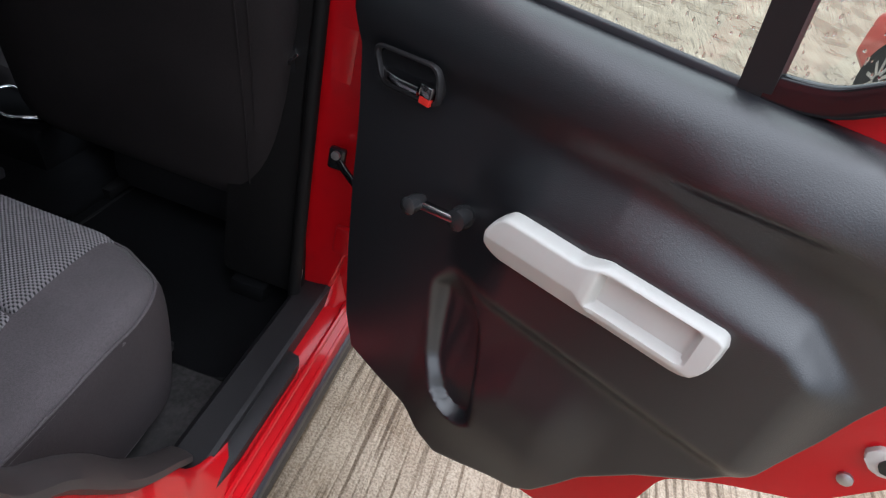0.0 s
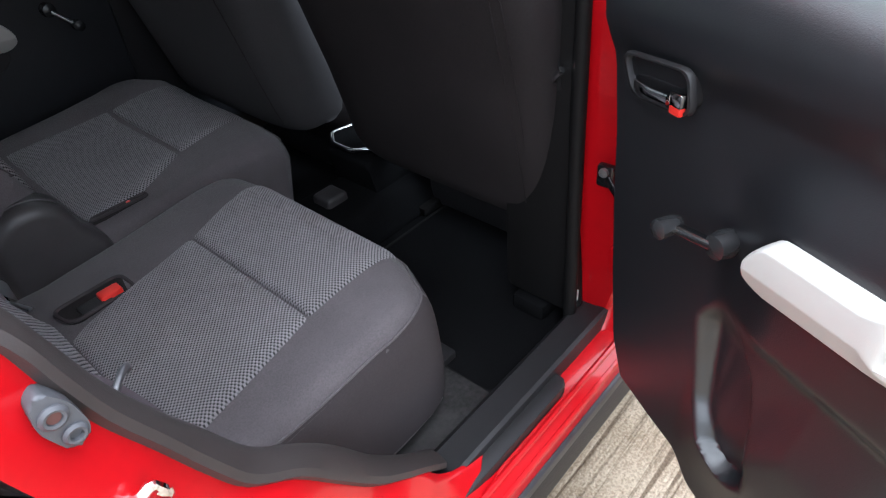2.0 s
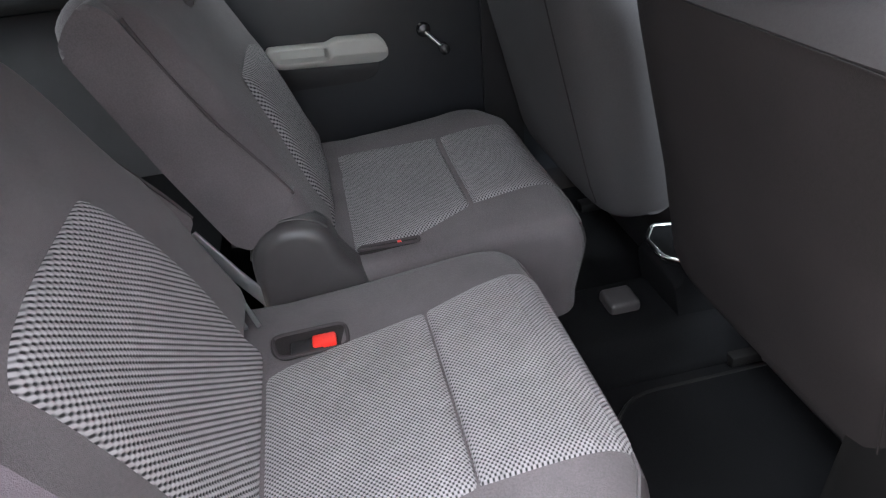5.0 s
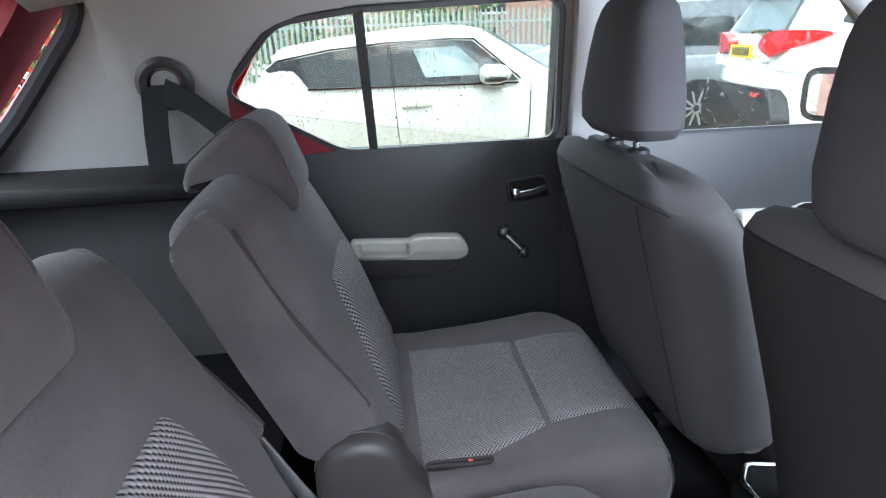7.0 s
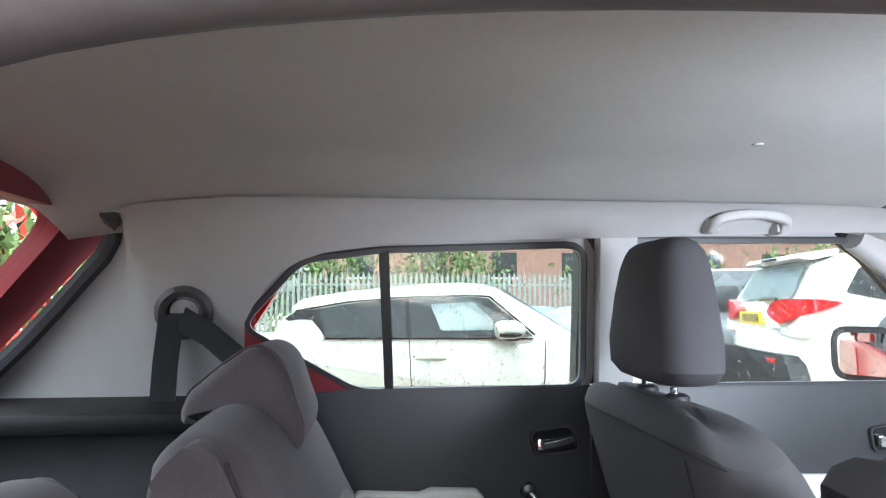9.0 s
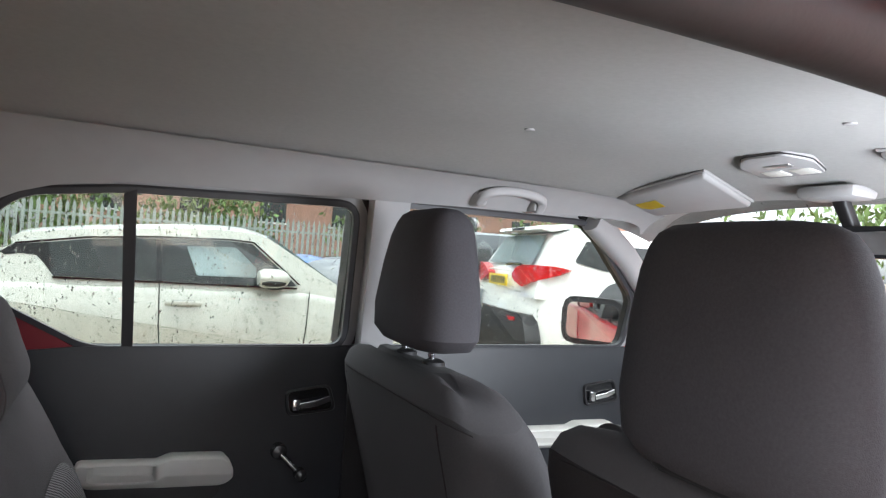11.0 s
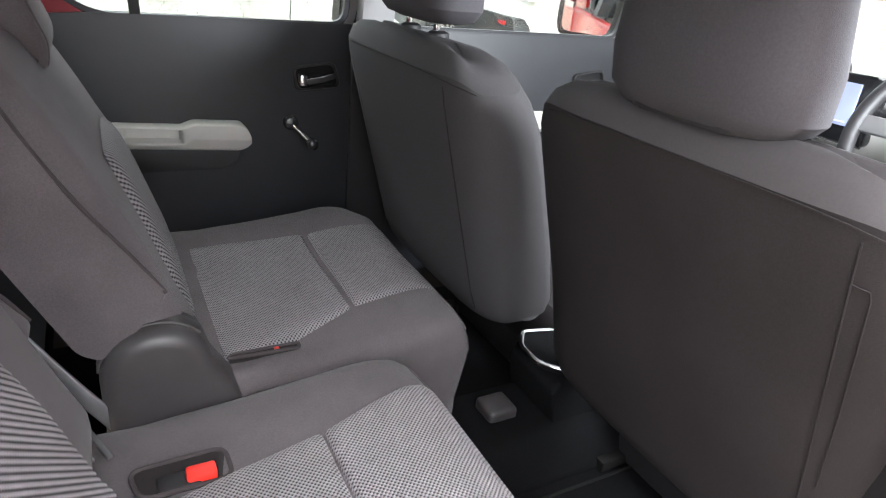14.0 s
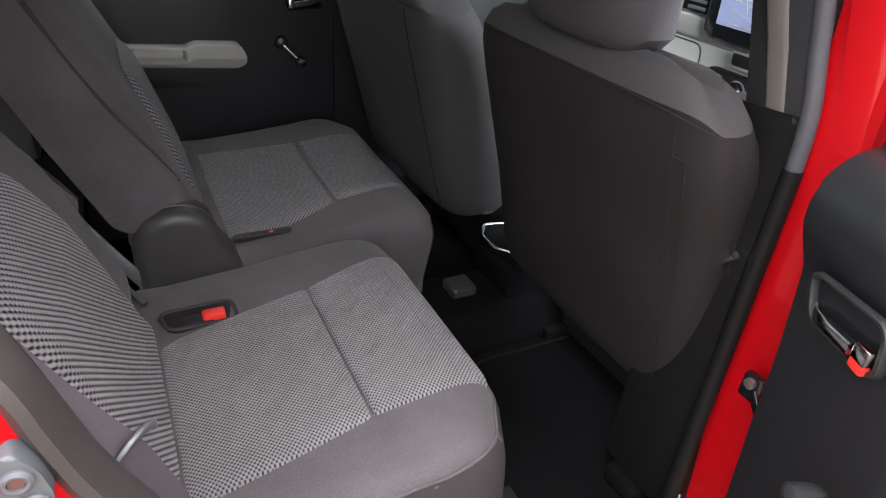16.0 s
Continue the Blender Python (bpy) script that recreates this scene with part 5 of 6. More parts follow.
    # backrest
    b = smooth_loop([(-0.14, 0.60), (-0.165, 0.68), (-0.208, 0.80), (-0.262, 0.92), (-0.308, 1.005), (-0.335, 1.042), (-0.37, 1.062), (-0.405, 1.066), (-0.435, 1.05), (-0.452, 1.015), (-0.424, 0.95), (-0.372, 0.82), (-0.31, 0.675), (-0.278, 0.64), (-0.20, 0.575)], 3)
    if f < 0:
        b = smooth_loop([(-0.14, 0.60), (-0.165, 0.68), (-0.210, 0.80), (-0.262, 0.90), (-0.305, 0.985), (-0.335, 1.028), (-0.37, 1.045), (-0.41, 1.042), (-0.44, 1.02), (-0.455, 0.985), (-0.428, 0.92), (-0.372, 0.82), (-0.31, 0.675), (-0.278, 0.64), (-0.20, 0.575)], 3)
    back = part("backrest", rounded_slab(b, f * 0.018, f * 0.585, 0.045, 0.012, 8), CLOTH, seat, "dark grey cloth backrest")
    # flat stitched panel on the inner side, with a welt along its front edge
    flank = rounded([(-0.449, 1.018), (-0.428, 1.050), (-0.396, 1.078), (-0.366, 1.060), (-0.286, 0.89), (-0.188, 0.738), (-0.272, 0.648), (-0.306, 0.668), (-0.372, 0.815)], 0.012)
    drop = 0.044 if f < 0 else 0.018
    flank = [(x, z - drop * min(1.0, max(0.0, (z - 0.78) / 0.25))) for x, z in flank]
    part("side_panel", prism([(x + 0.004, z) for x, z in flank], "y", f * 0.010, f * 0.05, 0.008, 3), CLOTH, back, "flat dark cloth side panel")
    part("welt", sweep([(x, f * 0.0125, z - drop * min(1.0, max(0.0, (z - 0.78) / 0.25))) for x, z in smooth_loop([(-0.352, 1.052), (-0.316, 0.965), (-0.275, 0.885), (-0.23, 0.812), (-0.188, 0.742)], 4, False)], circle(0.0028, 6), up=(0, 1, 0)), SIDE_CLOTH, back)
    fl = [(-0.116, 0.576), (-0.138, 0.606), (-0.160, 0.660), (-0.205, 0.795), (-0.253, 0.887)] if f < 0 else [(-0.135, 0.575), (-0.150, 0.625), (-0.165, 0.68), (-0.205, 0.80), (-0.238, 0.887)]

    def bsurf(u, v):
        top = 1.0 - 0.08 * v ** 6
        (x, z), (nx_, nz_) = along(fl, u * top)
        inner = 0.165 - 0.015 * math.sin(math.pi * min(1.0, u * 1.4)) + 0.03 * u ** 4
        return (x, f * (inner + (0.49 - inner) * v), z), (-nx_ if nx_ < 0 else nx_, 0, abs(nz_))
    bm = woven(bsurf, 310, 320, 0.012, 14, 0.004, (1, 2), 0.0011, True) if f < 0 else pad(bsurf, 22, 26, 0.012, 8)
    part("back_insert", bm, WEAVE_YZ, back, "grey woven insert")
    h = smooth_loop([(-0.473, 1.078), (-0.446, 1.105), (-0.395, 1.144), (-0.362, 1.1535), (-0.328, 1.1275), (-0.303, 1.0585), (-0.293, 1.0235), (-0.301, 0.991), (-0.329, 1.001), (-0.372, 1.038), (-0.4085, 1.045), (-0.475, 1.035)], 4)
    head = part("headrest", rounded_slab(h, f * 0.245, f * 0.50, 0.016, 0.006), CLOTH, seat, "low saddle-shaped cloth headrest")
    part("seam", sweep([(x, f * 0.2605, z) for x, z in h[:28]], circle(0.0017, 6), up=(0, 1, 0)), CLOTH, head)
    # recliner cover and levers at the inner side
    if f > 0:
        arch = [(-0.283, 0.42)] + [(-0.206 + 0.076 * math.cos(a), 0.617 + 0.076 * math.sin(a)) for a in [math.pi - k * math.pi / 16 for k in range(14)]] + [(-0.132, 0.622), (-0.102, 0.572), (-0.088, 0.52), (-0.08, 0.42)]
        dome = [grow(arch, -0.024 * (1 - math.cos(k * math.pi / 12))) for k in range(7)]
        hb = part("recliner_cover", loft([[(x, 0.06, z) for x, z in arch]] + [[(x, 0.014 - 0.026 * math.sin(k * math.pi / 12), z) for x, z in ring] for k, ring in enumerate(dome)]), RECLINER, seat, "black arched recliner cover")
        part("cover_band", sweep([(-0.206 + 0.0765 * math.cos(a), 0.03, 0.617 + 0.0765 * math.sin(a)) for a in [math.pi * 0.95 - k * math.pi * 0.72 / 12 for k in range(13)]], rect(0.005, 0.028, 0.002), up=(0, 1, 0)), RECLINER, hb)
    part("cover_strap", sweep([(-0.36, f * 0.01, 0.70), (-0.31, f * 0.0, 0.62), (-0.265, f * 0.0, 0.545)], rect(0.022, 0.006, 0.002), up=(0, 1, 0)), STEEL, seat, "grey metal recliner bracket")
    if f < 0:
        for k in (0.264, 0.494):
            part("anchor_tag", box((-0.129, f * k, 0.589), (-0.1205, f * (k + 0.006), 0.596), 0.001), WHITE_PLASTIC, seat, "small white child seat anchor tag")
        for k in (0.0, -0.02):
            part("latch_bar", sweep([(-0.152 + k, -0.03, 0.588), (-0.122 + k, -0.105, 0.584)], rect(0.007, 0.004, 0.001)), STEEL, seat, "bright steel latch bar")
        part("outer_bolster", sweep(smooth_loop([(-0.175, -0.585, 0.58), (-0.215, -0.588, 0.72), (-0.275, -0.58, 0.86), (-0.335, -0.56, 0.97)], 5, False), rect(0.045, 0.045, 0.018), up=(1, 0, 0)), CLOTH, back)
    return seat


car_rear_seat(-1, 0.0)
car_rear_seat(1, 0.155)
rb = thing("seat_belt", "black belt with a metal tongue across the outer bolster", "seat belt")
EDGE = smooth_loop([(-0.29, -0.58, 1.06), (-0.225, -0.60, 0.965), (-0.205, -0.605, 0.93), (-0.181, -0.606, 0.878), (-0.160, -0.606, 0.835), (-0.137, -0.606, 0.79), (-0.118, -0.604, 0.73), (-0.105, -0.602, 0.68), (-0.088, -0.60, 0.60)], 4, False)
part("strap", loft([[(x + a, y + b, z + c) for x, y, z in EDGE] for a, b, c in ((0, 0, 0), (-0.012, -0.031, -0.022), (-0.015, -0.031, -0.023), (-0.003, 0, -0.001), (0, 0, 0))], caps=False, closed=False), BELT, rb)
part("tongue", sweep(smooth_loop([(-0.168, -0.630, 0.786), (-0.166, -0.638, 0.797), (-0.153, -0.634, 0.808), (-0.136, -0.620, 0.815), (-0.127, -0.610, 0.810), (-0.127, -0.603, 0.802)], 3, False), rect(0.008, 0.006, 0.002), up=(1, 0, 0)), BELT_METAL, rb, "worn grey metal tongue")
part("tongue_button", lathe([(0.006, 0), (0.006, 0.002), (0.004, 0.003), (0, 0.003)], (-0.156, -0.632, 0.772), (0.6, -0.7, 0.4), 14), BELT, rb)


def front_seat(f, dx, driver):
    seat = thing("front_seat", "dark vinyl-backed driver seat with a tall headrest" if driver else "dark grey cloth front passenger seat", "car seat", "front seats")
    seat.location = (dx, f * 0.325, 0)
    # backrest from sections across its height
    SEC = [(0.525, 0.65, 0.240, 0.07), (0.535, 0.635, 0.265, 0.10), (0.55, 0.622, 0.276, 0.12), (0.58, 0.608, 0.282, 0.135), (0.72, 0.57, 0.287, 0.14), (0.86, 0.533, 0.293, 0.135), (0.94, 0.512, 0.294, 0.128), (0.987, 0.50, 0.290, 0.118), (1.017, 0.495, 0.280, 0.105), (1.042, 0.50, 0.262, 0.085), (1.057, 0.512, 0.237, 0.055), (1.062, 0.527, 0.185, 0.02)]

    if driver:
        SEC = [(z - 0.03, x, h, t) if z < 0.6 else (z, x, h, t) for z, x, h, t in SEC]
    else:
        SEC = [(z, x - 0.035, h, t * 1.42) for z, x, h, t in SEC]

    def section(sec, puff=0.0):
        z, xr, half, th = sec
        ring = []
        for i in range(44):
            a = 2 * math.pi * i / 44
            c, s_ = math.cos(a), math.sin(a)
            e = 0.45
            ring.append((xr + th / 2 + (th / 2 + puff) * math.copysign(abs(c) ** e, c) + 0.012 * abs(s_) ** 3, (half * ((0.945 if s_ * f > 0 else 1.02) if driver else (1.05 if s_ * f > 0 else 0.96)) + puff) * math.copysign(abs(s_) ** e, s_), z - 0.022 * abs(s_) ** 8 * min(1.0, max(0.0, (z - 0.8) / 0.2)) + (puff if z > 1.0 else 0)))
        return ring

    def rear_x(y, z):
        xr, half, th = (np.interp(z, [q[0] for q in SEC], [q[k] for q in SEC]) for k in (1, 2, 3))
        s_ = min(1.0, abs(y) / half) ** (1 / 0.45)
        c = math.sqrt(max(0.0, 1 - s_ * s_)) ** 0.45
        return float(xr + th / 2 - th / 2 * c + 0.012 * s_ ** 3)
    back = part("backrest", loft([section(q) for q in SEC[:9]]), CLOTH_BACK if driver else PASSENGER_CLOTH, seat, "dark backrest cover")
    part("shoulder", loft([section(q) for q in SEC[8:]]), LIT_SHOULDER if driver else PASSENGER_CLOTH, back, "dark grey cloth shoulder")
    part("seam", sweep([(rear_x(y, 1.013) - 0.0018, y, 1.015 - 0.018 * abs(y / 0.275) ** 6) for y in [0.275 * (2 * k / 16 - 1) for k in range(17)]], circle(0.0011, 5)), CLOTH_BACK, back)
    for yy in ((-0.22,) if driver else (0.215, -0.215)):
        part("seam", sweep([(rear_x(yy, z) - 0.001, yy, z) for z in (0.56, 0.6, 0.7, 0.8, 0.9, 0.97, 1.0)], circle(0.0011, 5), up=(0, 1, 0)), CLOTH_BACK, back)
    if driver:
        part("pocket_seam", sweep([(rear_x(y, z) - 0.0008, y, z) for y, z in ((-0.22, 0.958), (-0.236, 0.957), (-0.238, 0.95), (-0.238, 0.9), (-0.237, 0.8), (-0.234, 0.7))], circle(0.0011, 5), up=(1, 0, 0)), CLOTH_BACK, back)
    # headrest
    rings = []
    lift, taper, lean = (-0.02, 0.15, 0.02) if driver else (0.016, 0.24, 0.036)
    for z, w, t, xo in ((1.068, 0.085, 0.032, 0.543), (1.075, 0.120, 0.046, 0.542), (1.095, 0.140, 0.055, 0.538), (1.14, 0.147, 0.058, 0.53), (1.22, 0.143, 0.056, 0.518), (1.27, 0.136, 0.052, 0.511), (1.294, 0.129, 0.046, 0.508), (1.308, 0.118, 0.037, 0.506), (1.316, 0.100, 0.024, 0.505), (1.319, 0.065, 0.010, 0.505)):
        ring = []
        k = min(1.0, max(0.0, (z - 1.10) / 0.2))
        for i in range(32):
            a = 2 * math.pi * i / 32
            c, s = math.cos(a), math.sin(a)
            ring.append((xo + lean * k + t * (1.0 if driver else 1.18) * (1 - taper * 0.6 * k) * math.copysign(abs(c) ** 0.75, c), (0.004 if driver else 0.0) + w * (0.96 if driver else 1.06) * (1 - taper * k) * math.copysign(abs(s) ** 0.6, s), z + lift))
        rings.append(ring)
    hr = part("headrest", loft(rings), HEAD_CLOTH, seat, "tall rounded headrest")
    if driver:
        part("base_plate", prism(rounded([(0.496, -0.075), (0.496, 0.085), (0.56, 0.09), (0.56, -0.08)], 0.022), "z", 1.052, 1.064, 0.004), BLACK_TRIM, seat, "black plastic plate under the headrest")
    for yy in (0.06, -0.06):
        part("post", lathe([(0.006, 0), (0.006, 0.06)], (0.535, yy, 1.02), (-0.1, 0, 1), 10), CHROME, seat, "chrome headrest post")
        part("post_guide", lathe([(0.02, 0), (0.02, 0.008), (0.012, 0.012)], (0.535, yy, 1.058), (0, 0, 1), 12), BLACK_TRIM, seat)
    # cushion, base
    prof = smooth_loop([(0.80, 0.50), (0.86, 0.51), (1.0, 0.53), (1.12, 0.53), (1.16, 0.49), (1.14, 0.40), (1.0, 0.38), (0.80, 0.38)], 3)
    part("cushion", rounded_slab(prof, -0.26, 0.26, 0.045, 0.01), CLOTH_BACK, seat, "dark grey cloth cushion")
    part("base", box((0.80, -0.22, 0.285), (1.08, 0.22, 0.39), 0.02), BLACK_TRIM, seat)
    for yy in (-0.2, 0.2):
        part("rail", box((0.74, yy - 0.02, 0.285), (1.15, yy + 0.02, 0.31), 0.004), PILLAR_BLACK, seat)
    hub = lathe([(0.036, 0), (0.037, 0.022), (0.03, 0.034), (0, 0.036)], (0.70, -f * 0.225, 0.565), (0, -f, 0), 22)
    part("recliner_cover", hub, GREY_BOOT, seat, "dark grey recliner cover")
    return seat


front_seat(-1, -0.02, True)
front_seat(1, -0.055, False)

# centre console with its cup ring
con = thing("centre_console", "black centre console with a bright-rimmed rear cup holder", "console")
part("body", prism(rounded([(0.66, 0.30), (0.625, 0.46), (0.70, 0.475), (0.95, 0.50), (1.35, 0.56), (1.35, 0.30)], 0.02), "y", -0.06, 0.095, 0.015), CARPET, con)
CUP = rounded([(0.625, 0.055), (0.66, 0.10), (0.73, 0.085), (0.73, -0.02), (0.66, -0.05), (0.625, -0.01)], 0.012, 3)
part("cup_ring", sweep([(x, y, 0.484) for x, y in CUP], rect(0.010, 0.010, 0.003), closed=True), CHROME, con, "bright silver cup holder rim")
part("cup_well", prism([(x * 0.99 + 0.007, y * 0.97) for x, y in CUP], "z", 0.472, 0.481), CARPET, con)
part("rear_block", box((0.522, -0.018, 0.356), (0.588, 0.046, 0.392), 0.010, 3), RECLINER, con, "grey duct end on the carpeted tunnel")

# ---------- dashboard ----------
dash = thing("dashboard", "black and pale grey dashboard with a lit screen", "dashboard")
part("top", prism(rounded([(1.40, 0.93), (1.36, 0.99), (1.42, 1.02), (1.75, 1.02), (1.75, 0.85), (1.44, 0.88)], 0.02), "y", -0.66, 0.66, 0.01), BLACK_TRIM, dash, "black grained dash top")
part("band", prism(rounded([(1.378, 0.885), (1.365, 0.945), (1.45, 0.965), (1.6, 0.9), (1.5, 0.82)], 0.01), "y", -0.65, 0.65, 0.006), WHITE_PLASTIC, dash, "off-white trim band")
part("lower", prism(rounded([(1.385, 0.884), (1.40, 0.60), (1.52, 0.55), (1.75, 0.55), (1.75, 0.85)], 0.02), "y", -0.65, 0.65, 0.01), BEIGE, dash, "pale grey lower dash")
part("glovebox", prism(rounded([(0.20, 0.64), (0.60, 0.64), (0.60, 0.872), (0.215, 0.872)], 0.03), "x", 1.384, 1.392, 0.003), BEIGE, dash, "pale grey glovebox lid")
part("glovebox_gap", sweep([(1.3845, y, z) for y, z in rounded([(0.20, 0.64), (0.60, 0.64), (0.60, 0.872), (0.215, 0.872)], 0.03)], circle(0.0022, 6), closed=True, up=(1, 0, 0)), GREY_BOOT, dash, "shadow gap round the glovebox lid")
part("glovebox_slot", box((1.380, 0.37, 0.835), (1.386, 0.43, 0.855), 0.003), GREY_BOOT, dash, "grey finger slot of the glovebox")
scr = part("screen_frame", prism(rounded([(-0.07, 0.905), (0.165, 0.905), (0.195, 0.925), (0.20, 1.05), (-0.07, 1.055)], 0.018), "x", 1.345, 1.375, 0.006), GLOSS_BLACK, dash, "gloss black screen surround")
part("screen_rim", sweep([(1.346, y, z) for y, z in ((0.195, 1.0), (0.192, 0.925), (0.165, 0.907), (-0.07, 0.907))], circle(0.003, 6), up=(1, 0, 0)), CHROME, scr, "thin bright rim")
part("screen", prism([(-0.03, 0.945), (0.155, 0.945), (0.16, 1.035), (-0.03, 1.035)], "x", 1.340, 1.346), SCREEN, scr, "lit lilac map screen")
for z0, ya, yb, hh in ((1.018, 0.045, 0.085, 0.005), (1.004, 0.05, 0.078, 0.004), (1.012, 0.095, 0.115, 0.004), (0.953, -0.02, 0.12, 0.004)):
    part("map_bar", box((1.3385, ya, z0 - hh / 2), (1.340, yb, z0 + hh / 2)), WHITE_PLASTIC, scr)
for pa, pb in (((0.085, 1.03), (0.07, 0.985)), ((0.12, 0.99), (0.02, 0.96))):
    part("map_line", sweep([(1.3395, *pa), (1.3395, *pb)], rect(0.0015, 0.0015)), WHITE_PLASTIC, scr)


def vent(y0, z0, w, h):
    v = part("air_vent", prism(rounded([(y0 - w / 2, z0 - h / 2), (y0 + w / 2, z0 - h / 2), (y0 + w / 2, z0 + h / 2), (y0 - w / 2, z0 + h / 2)], 0.015), "x", 1.352, 1.38, 0.004), GLOSS_BLACK, dash, "black slatted air vent")
    for k in (-0.3, 0, 0.3):
        part("vent_slat", box((1.346, y0 - w * 0.4, z0 + k * h - 0.004), (1.354, y0 + w * 0.4, z0 + k * h + 0.004), 0.001), STEEL, v)


vent(0.24, 0.985, 0.075, 0.06)
vent(-0.58, 0.985, 0.075, 0.06)
slot = part("switch_rim", prism(rounded([(-0.03, 0.848), (0.095, 0.848), (0.098, 0.892), (-0.03, 0.892)], 0.006), "x", 1.362, 1.38, 0.003), WHITE_PLASTIC, dash, "off-white surround of a switch row")
part("switch", prism(rounded([(-0.024, 0.856), (0.085, 0.856), (0.088, 0.885), (-0.024, 0.885)], 0.004), "x", 1.358, 1.364, 0.002), BLACK_TRIM, slot)
stack = part("control_panel", prism(rounded([(-0.06, 0.73), (0.165, 0.73), (0.165, 0.832), (-0.06, 0.832)], 0.02), "x", 1.365, 1.40, 0.006), BLACK_TRIM, dash, "black control panel")
for yy in (0.12, 0.05, -0.02):
    kb = part("knob", lathe([(0.027, 0), (0.026, 0.02), (0.02, 0.026), (0, 0.026)], (1.366, yy, 0.79), (-1, 0, 0.15), 20), GLOSS_BLACK, stack, "black heater knob")
    part("knob_ring", lathe([(0.030, 0), (0.030, 0.006), (0.026, 0.008)], (1.366, yy, 0.79), (-1, 0, 0.15), 20), STEEL, kb)

wheel = thing("steering_wheel", "black three-spoke steering wheel", "steering wheel")
wheel.matrix_world = Matrix.Translation((1.22, -0.29, 0.98)) @ Euler((0, radians(-65), 0)).to_matrix().to_4x4()
rim = [(0.18 * math.cos(a), 0.18 * math.sin(a), 0) for a in [k * 2 * math.pi / 40 for k in range(40)]]
part("rim", sweep(rim, circle(0.015, 10), closed=True), BLACK_TRIM, wheel, "black leather rim")
part("hub", lathe([(0.06, -0.03), (0.065, 0.0), (0.05, 0.02), (0, 0.025)], (0, 0, 0), (0, 0, 1), 24), BLACK_TRIM, wheel)
for a in (0, 180, 270):
    t = radians(a)
    part("spoke", sweep([(0.05 * math.sin(t), 0.05 * math.cos(t), 0), (0.175 * math.sin(t), 0.175 * math.cos(t), 0)], rect(0.035, 0.012, 0.004)), STEEL if a != 270 else BLACK_TRIM, wheel, "silver spoke")
part("column", lathe([(0.05, 0), (0.06, -0.2)], (0, 0, -0.03), (0, 0, 1), 16), BLACK_TRIM, wheel)

# windscreen
ws = part("windscreen", loft([[(1.17, 0.57, 1.395), (1.20, 0, 1.43), (1.17, -0.57, 1.395)], [(1.64, 0.68, 0.99), (1.72, 0, 0.99), (1.64, -0.68, 0.99)]], caps=False, closed=False), GLASS, car, "windscreen beaded with rain")
ws.visible_shadow = False
rnd = random.Random(3)
spots = []
for k in range(2600):
    u, v = rnd.random(), rnd.uniform(-1, 1)
    spots.append((1.20 + 0.5 * u - (0.03 + 0.05 * u) * abs(v), (0.57 + 0.11 * u) * v, 1.43 - 0.44 * u - 0.035 * (1 - u) * abs(v)))
drops(ws, spots, (0.66, 0, 0.75), 8)

# ---------- ceiling fittings ----------
def visor(f):
    v = thing("sun_visor", "pale grey folded sun visor with a yellow warning sticker" if f > 0 else "pale grey folded sun visor", "sun visor", "sun visors")
    pts = [(1.03, f * 0.53, 1.403), (0.99, f * 0.16, 1.441), (1.185, f * 0.20, 1.402), (1.13, f * 0.565, 1.377)]
    bm = bmesh.new()
    lo = [bm.verts.new(p) for p in pts]
    hi = [bm.verts.new((p[0], p[1], p[2] + 0.018)) for p in pts]
    bm.faces.new(lo)
    bm.faces.new(hi[::-1])
    for i in range(4):
        bm.faces.new((lo[i], hi[i], hi[(i + 1) % 4], lo[(i + 1) % 4]))
    bmesh.ops.bevel(bm, geom=bm.edges[:], offset=0.008, segments=3, profile=0.5, affect="EDGES")
    part("flap", bm, PILLAR, v)
    part("rear_edge", sweep([(p[0], p[1], p[2] + 0.014) for p in pts[:3]], circle(0.0035, 6)), PILLAR, v)
    if f > 0:
        s = bmesh.new()
        o = Vector((1.06, 0.42, 1.4062))
        a, b = Vector((0.045, 0.012, -0.0095)), Vector((-0.006, -0.07, 0.006))
        s.faces.new([s.verts.new(q) for q in (o, o + a, o + a + b, o + b)])
        bmesh.ops.solidify(s, geom=s.faces[:], thickness=0.001)
        part("warning_sticker", s, YELLOW, v, "yellow and white warning sticker")
    part("hinge_rod", sweep([(1.05, f * 0.555, 1.39), (1.06, f * 0.59, 1.395)], circle(0.006, 6)), STEEL, v)


visor(1)
visor(-1)
lamp = thing("map_lamp", "grey overhead console with two reading lamps, unlit", "ceiling lamp")
LP = rounded([(0.90, 0.045), (0.90, -0.07), (0.97, -0.10), (1.09, -0.06), (1.09, 0.12), (0.97, 0.10)], 0.02)
LP = [(1.005 + (x - 1.0) * 0.68, 0.012 + (y - 0.01) * 0.68) for x, y in LP]
part("housing", slope_down(prism(LP, "z", 1.4545, 1.475, 0.004), 0.92, 0.10), GREY_LAMP, lamp)
part("housing_gap", sweep([(x, y, 1.459 - 0.10 * (x - 0.92)) for x, y in grow(LP, 0.001)], circle(0.0012, 6), closed=True), BLACK_TRIM, lamp)
for ya, yb in ((-0.035, 0.005), (0.018, 0.06)):
    part("lens", slope_down(box((1.02, ya, 1.4525), (1.055, yb, 1.459), 0.003), 0.92, 0.10), WHITE_PLASTIC, lamp, "white unlit lens")
part("switch", slope_down(box((0.985, -0.02, 1.4525), (1.0, 0.03, 1.459), 0.002), 0.92, 0.10), STEEL, lamp)
